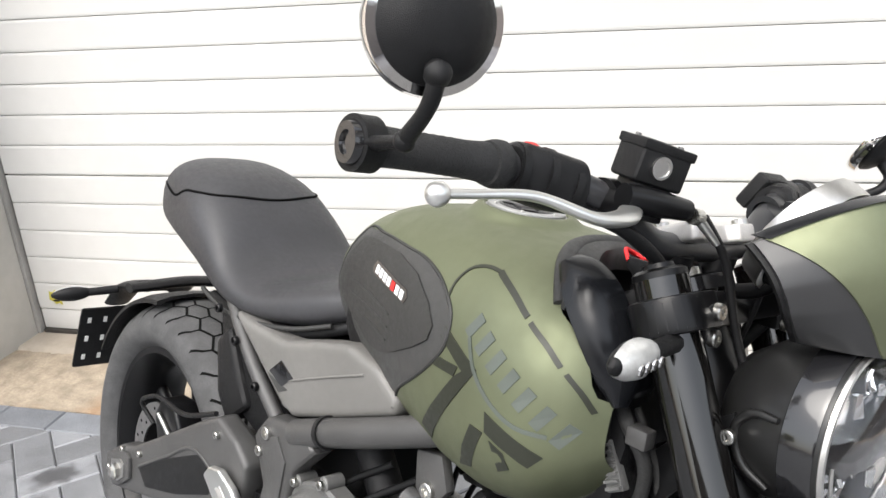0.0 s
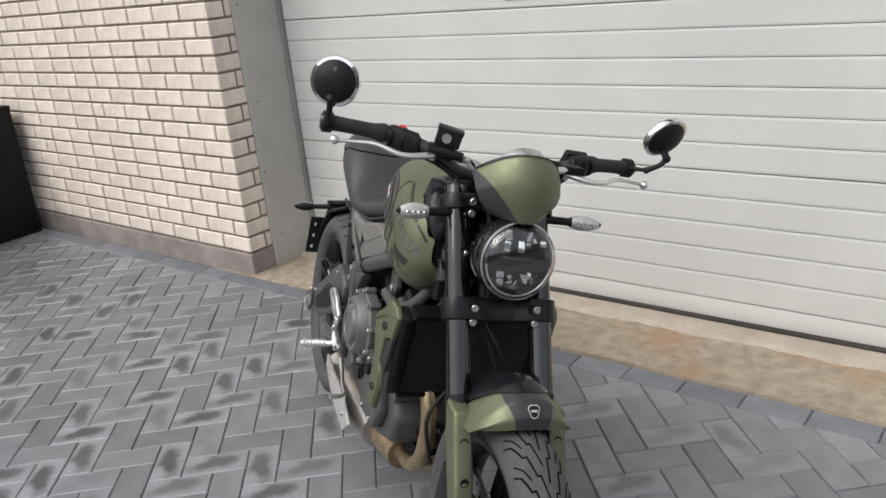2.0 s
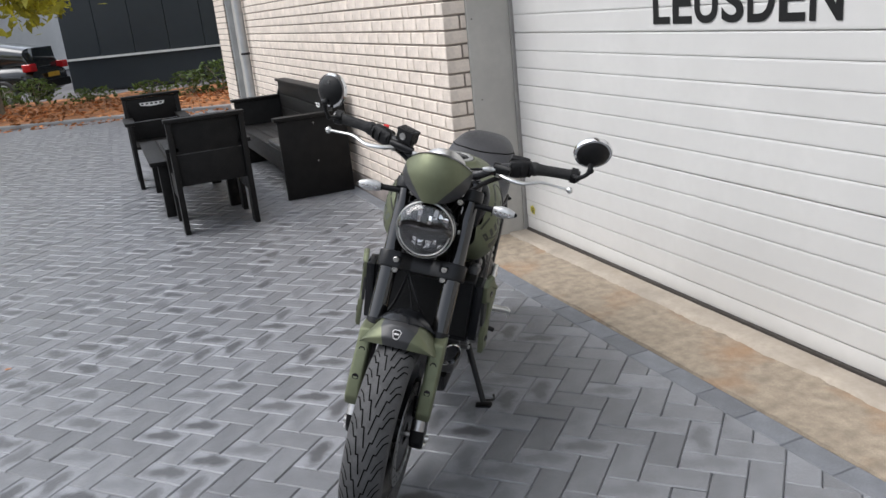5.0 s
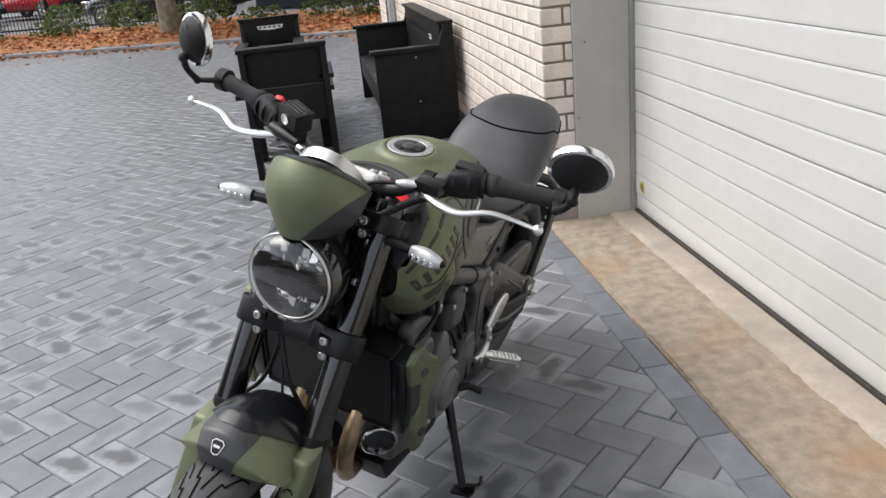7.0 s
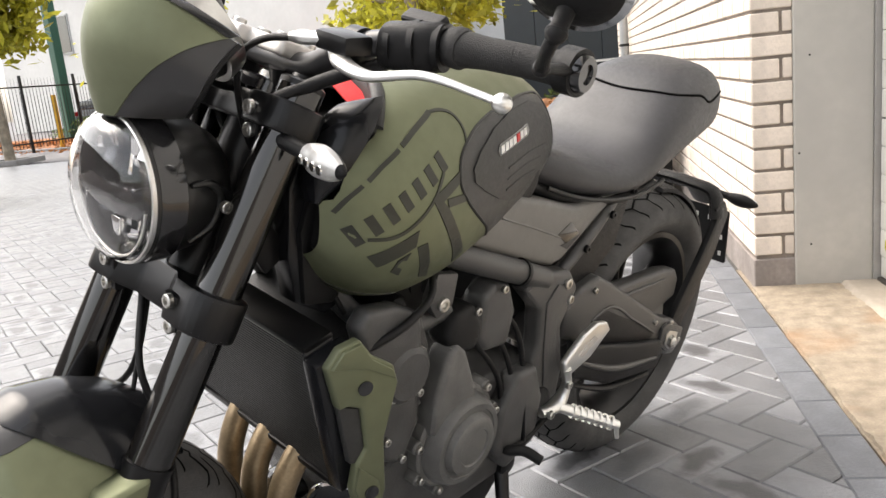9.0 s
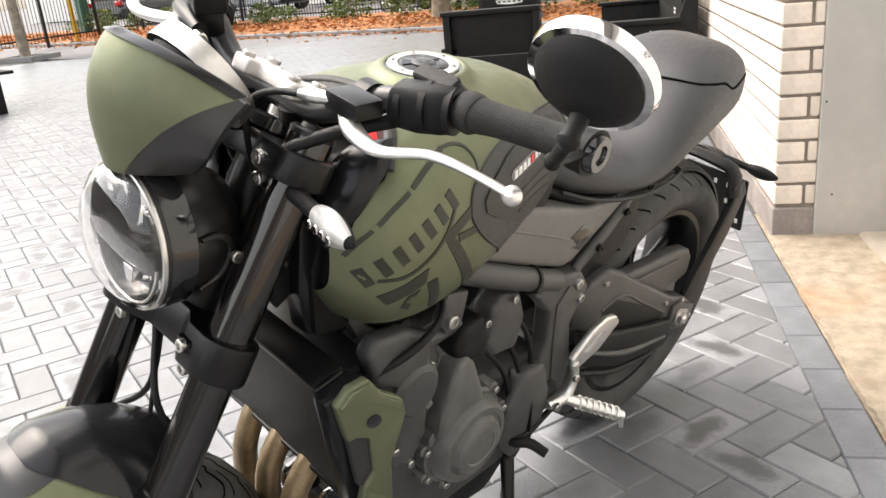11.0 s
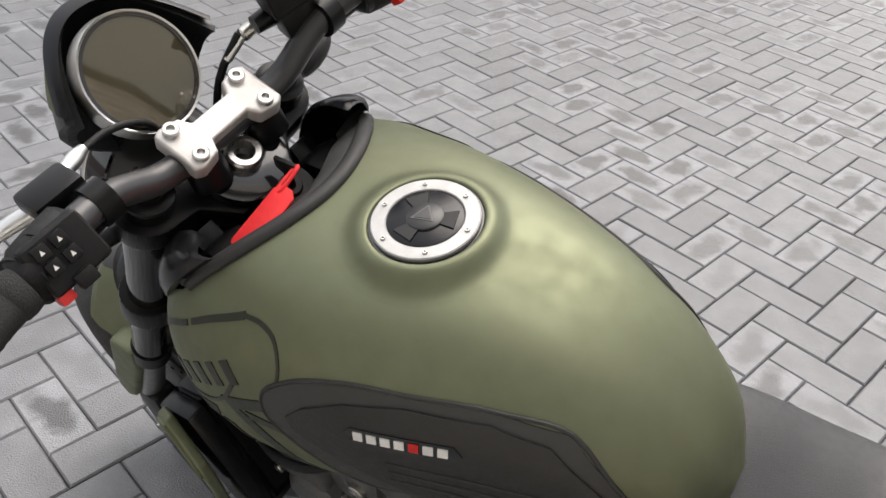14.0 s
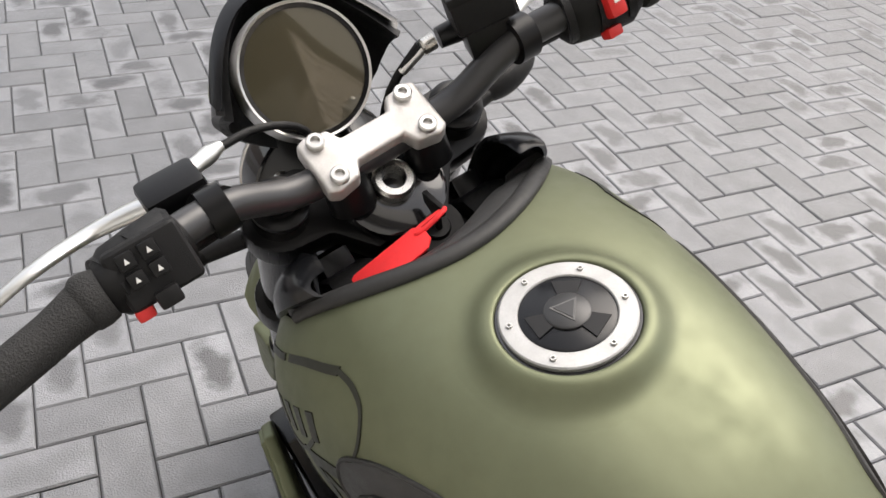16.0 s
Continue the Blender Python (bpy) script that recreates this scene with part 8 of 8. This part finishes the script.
def blocks(name, lo, hi, c, mat):
    """Many chamfered blocks as one mesh. lo, hi: corners; c: chamfer on the edges of the outer face (towards -y)."""
    n = len(lo)
    lo, hi = np.array(lo), np.array(hi)
    def q(x, y, z):
        return np.stack([x, y, z], 1)
    o = [q(lo[:, 0], lo[:, 1] + c, lo[:, 2]), q(hi[:, 0], lo[:, 1] + c, lo[:, 2]), q(hi[:, 0], lo[:, 1] + c, hi[:, 2]), q(lo[:, 0], lo[:, 1] + c, hi[:, 2])]
    i = [q(lo[:, 0] + c, lo[:, 1], lo[:, 2] + c), q(hi[:, 0] - c, lo[:, 1], lo[:, 2] + c), q(hi[:, 0] - c, lo[:, 1], hi[:, 2] - c), q(lo[:, 0] + c, lo[:, 1], hi[:, 2] - c)]
    b = [q(lo[:, 0], hi[:, 1], lo[:, 2]), q(hi[:, 0], hi[:, 1], lo[:, 2]), q(hi[:, 0], hi[:, 1], hi[:, 2]), q(lo[:, 0], hi[:, 1], hi[:, 2])]
    v = np.stack(o + i + b, 1).reshape(-1, 3)
    base = (np.arange(n) * 12)[:, None]
    fs_ = [(4, 5, 6, 7)] + [(k, (k + 1) % 4, 4 + (k + 1) % 4, 4 + k) for k in range(4)] + [(8 + k, 8 + (k + 1) % 4, (k + 1) % 4, k) for k in range(4)]
    f = np.concatenate([base + np.array(t)[None] for t in fs_], 0)
    me = bpy.data.meshes.new(name)
    me.from_pydata(v.tolist(), [], f.tolist())
    me.materials.append(mat)
    return me


rb = part("brick_run", blocks("brick_run", [(a, -r5.uniform(0, 0.002), z) for a, b, z in rest], [(b, 0.03, z + BH) for a, b, z in rest], 0.004, M["brick_stuff"]), brick_parts)
rb["kind"] = "stuff"

# ---- block paving: herringbone at 45 degrees, with a row of stretchers along the wall ----
W = 0.1045
PA = radians(43.5)
p1, p2 = Vector((math.cos(PA), math.sin(PA), 0)), Vector((-math.sin(PA), math.cos(PA), 0))
OU, OV = 1.7 * W, 0.7 * W
GAP = 0.0022
KERB0 = -0.128
paver_me = None


def paver_block(L, Wd, c=0.004):
    bm = bmesh.new()
    bmesh.ops.create_cube(bm, size=1.0)
    for v in bm.verts:
        v.co = Vector((v.co.x * L, v.co.y * Wd, v.co.z * 0.03 - 0.015))
    bmesh.ops.bevel(bm, geom=[e for e in bm.edges if all(v.co.z > -0.001 for v in e.verts)], offset=c, segments=1, affect="EDGES")
    me_ = finish(bm, "paver", M["paver"], 0)
    uv = me_.uv_layers.new(name="spot")
    for lp in me_.loops:
        co_ = me_.vertices[lp.vertex_index].co
        uv.data[lp.index].uv = (co_.x / L, co_.y / Wd)
    return me_


paver_me = paver_block(2 * W - GAP, W - GAP)
near, far = [], []
r7 = random.Random(7)
R_ = 165
for i in range(-R_, R_):
    for j in range(-R_, R_):
        d = (i - j) % 4
        if d == 0:
            u, v, turn = i + 1, j + 0.5, 0.0
        elif d == 3:
            u, v, turn = i + 0.5, j + 1, math.pi / 2
        else:
            continue
        p = p1 * (u * W + OU) + p2 * (v * W + OV)
        if not (-12.1 < p.x < 5.6 and -14.5 < p.y < KERB0 + 0.14):
            continue
        dz, tx, ty = r7.uniform(-0.0016, 0.0012), r7.uniform(-0.35, 0.35), r7.uniform(-0.35, 0.35)
        if abs(p.x - 1.9) + abs(p.y + 1.05) < 1.85 and p.y < KERB0 - 0.13 and len(near) < 300:
            near.append((p, turn, dz, tx, ty))
        else:
            far.append((p, turn, dz, tx, ty))
for p, turn, dz, tx, ty in near:
    part("paver", paver_me, pavement, "", Matrix.Translation((p.x, p.y, dz)) @ Euler((radians(tx), radians(ty), PA + turn)).to_matrix().to_4x4())

# the rest of the paving in one mesh; those that cross the row of stretchers are cut along it
src = bmesh.new()
src.from_mesh(paver_me)
pv = np.array([v.co[:] for v in src.verts])
pf = [tuple(v.index for v in f.verts) for f in src.faces]
src.free()
V, F, cut, UVS = [], [], [], []
unit = [tuple((pv[k][0] / (2 * W), pv[k][1] / W) for k in f) for f in pf]
unit = [q for f in unit for q in f]
for p, turn, dz, tx, ty in far:
    m = np.array(Matrix.Translation((p.x, p.y, dz)) @ Euler((radians(tx), radians(ty), PA + turn)).to_matrix().to_4x4())
    w_ = pv @ m[:3, :3].T + m[:3, 3]
    if w_[:, 1].max() > KERB0:
        cut.append(w_)
        continue
    b_ = len(V)
    V.extend(w_.tolist())
    F.extend(tuple(b_ + k for k in f) for f in pf)
    UVS.extend(unit)
for w_ in cut:
    bm = bmesh.new()
    bv = [bm.verts.new(c) for c in w_]
    for f in pf:
        bm.faces.new([bv[k] for k in f])
    bmesh.ops.bisect_plane(bm, geom=bm.verts[:] + bm.edges[:] + bm.faces[:], plane_co=(0, KERB0 - 0.002, 0), plane_no=(0, 1, 0), clear_outer=True)
    bm.verts.index_update()
    if len(bm.faces):
        b_ = len(V)
        V.extend(tuple(v.co) for v in bm.verts)
        F.extend(tuple(b_ + v.index for v in f.verts) for f in bm.faces)
        UVS.extend((0.6, 0.6) for f in bm.faces for _ in f.verts)
    bm.free()
me = bpy.data.meshes.new("paver_run")
me.from_pydata(V, [], F)
me.materials.append(M["paver_stuff"])
me.uv_layers.new(name="spot").data.foreach_set("uv", np.array(UVS, np.float32).ravel())
pr = part("paver_run", me, pavement)
pr["kind"] = "stuff"
row_me = paver_block(2 * W - GAP, W - GAP)
row_me.materials.clear()
row_me.materials.append(M["paver_edge"])
x = 5.4
n_row = 0
while x > -7.2:
    part("paver", row_me, pavement, "", Matrix.Translation((x, KERB0 + W / 2 - 0.0005, r7.uniform(-0.001, 0.001))))
    x -= 2 * W
    n_row += 1
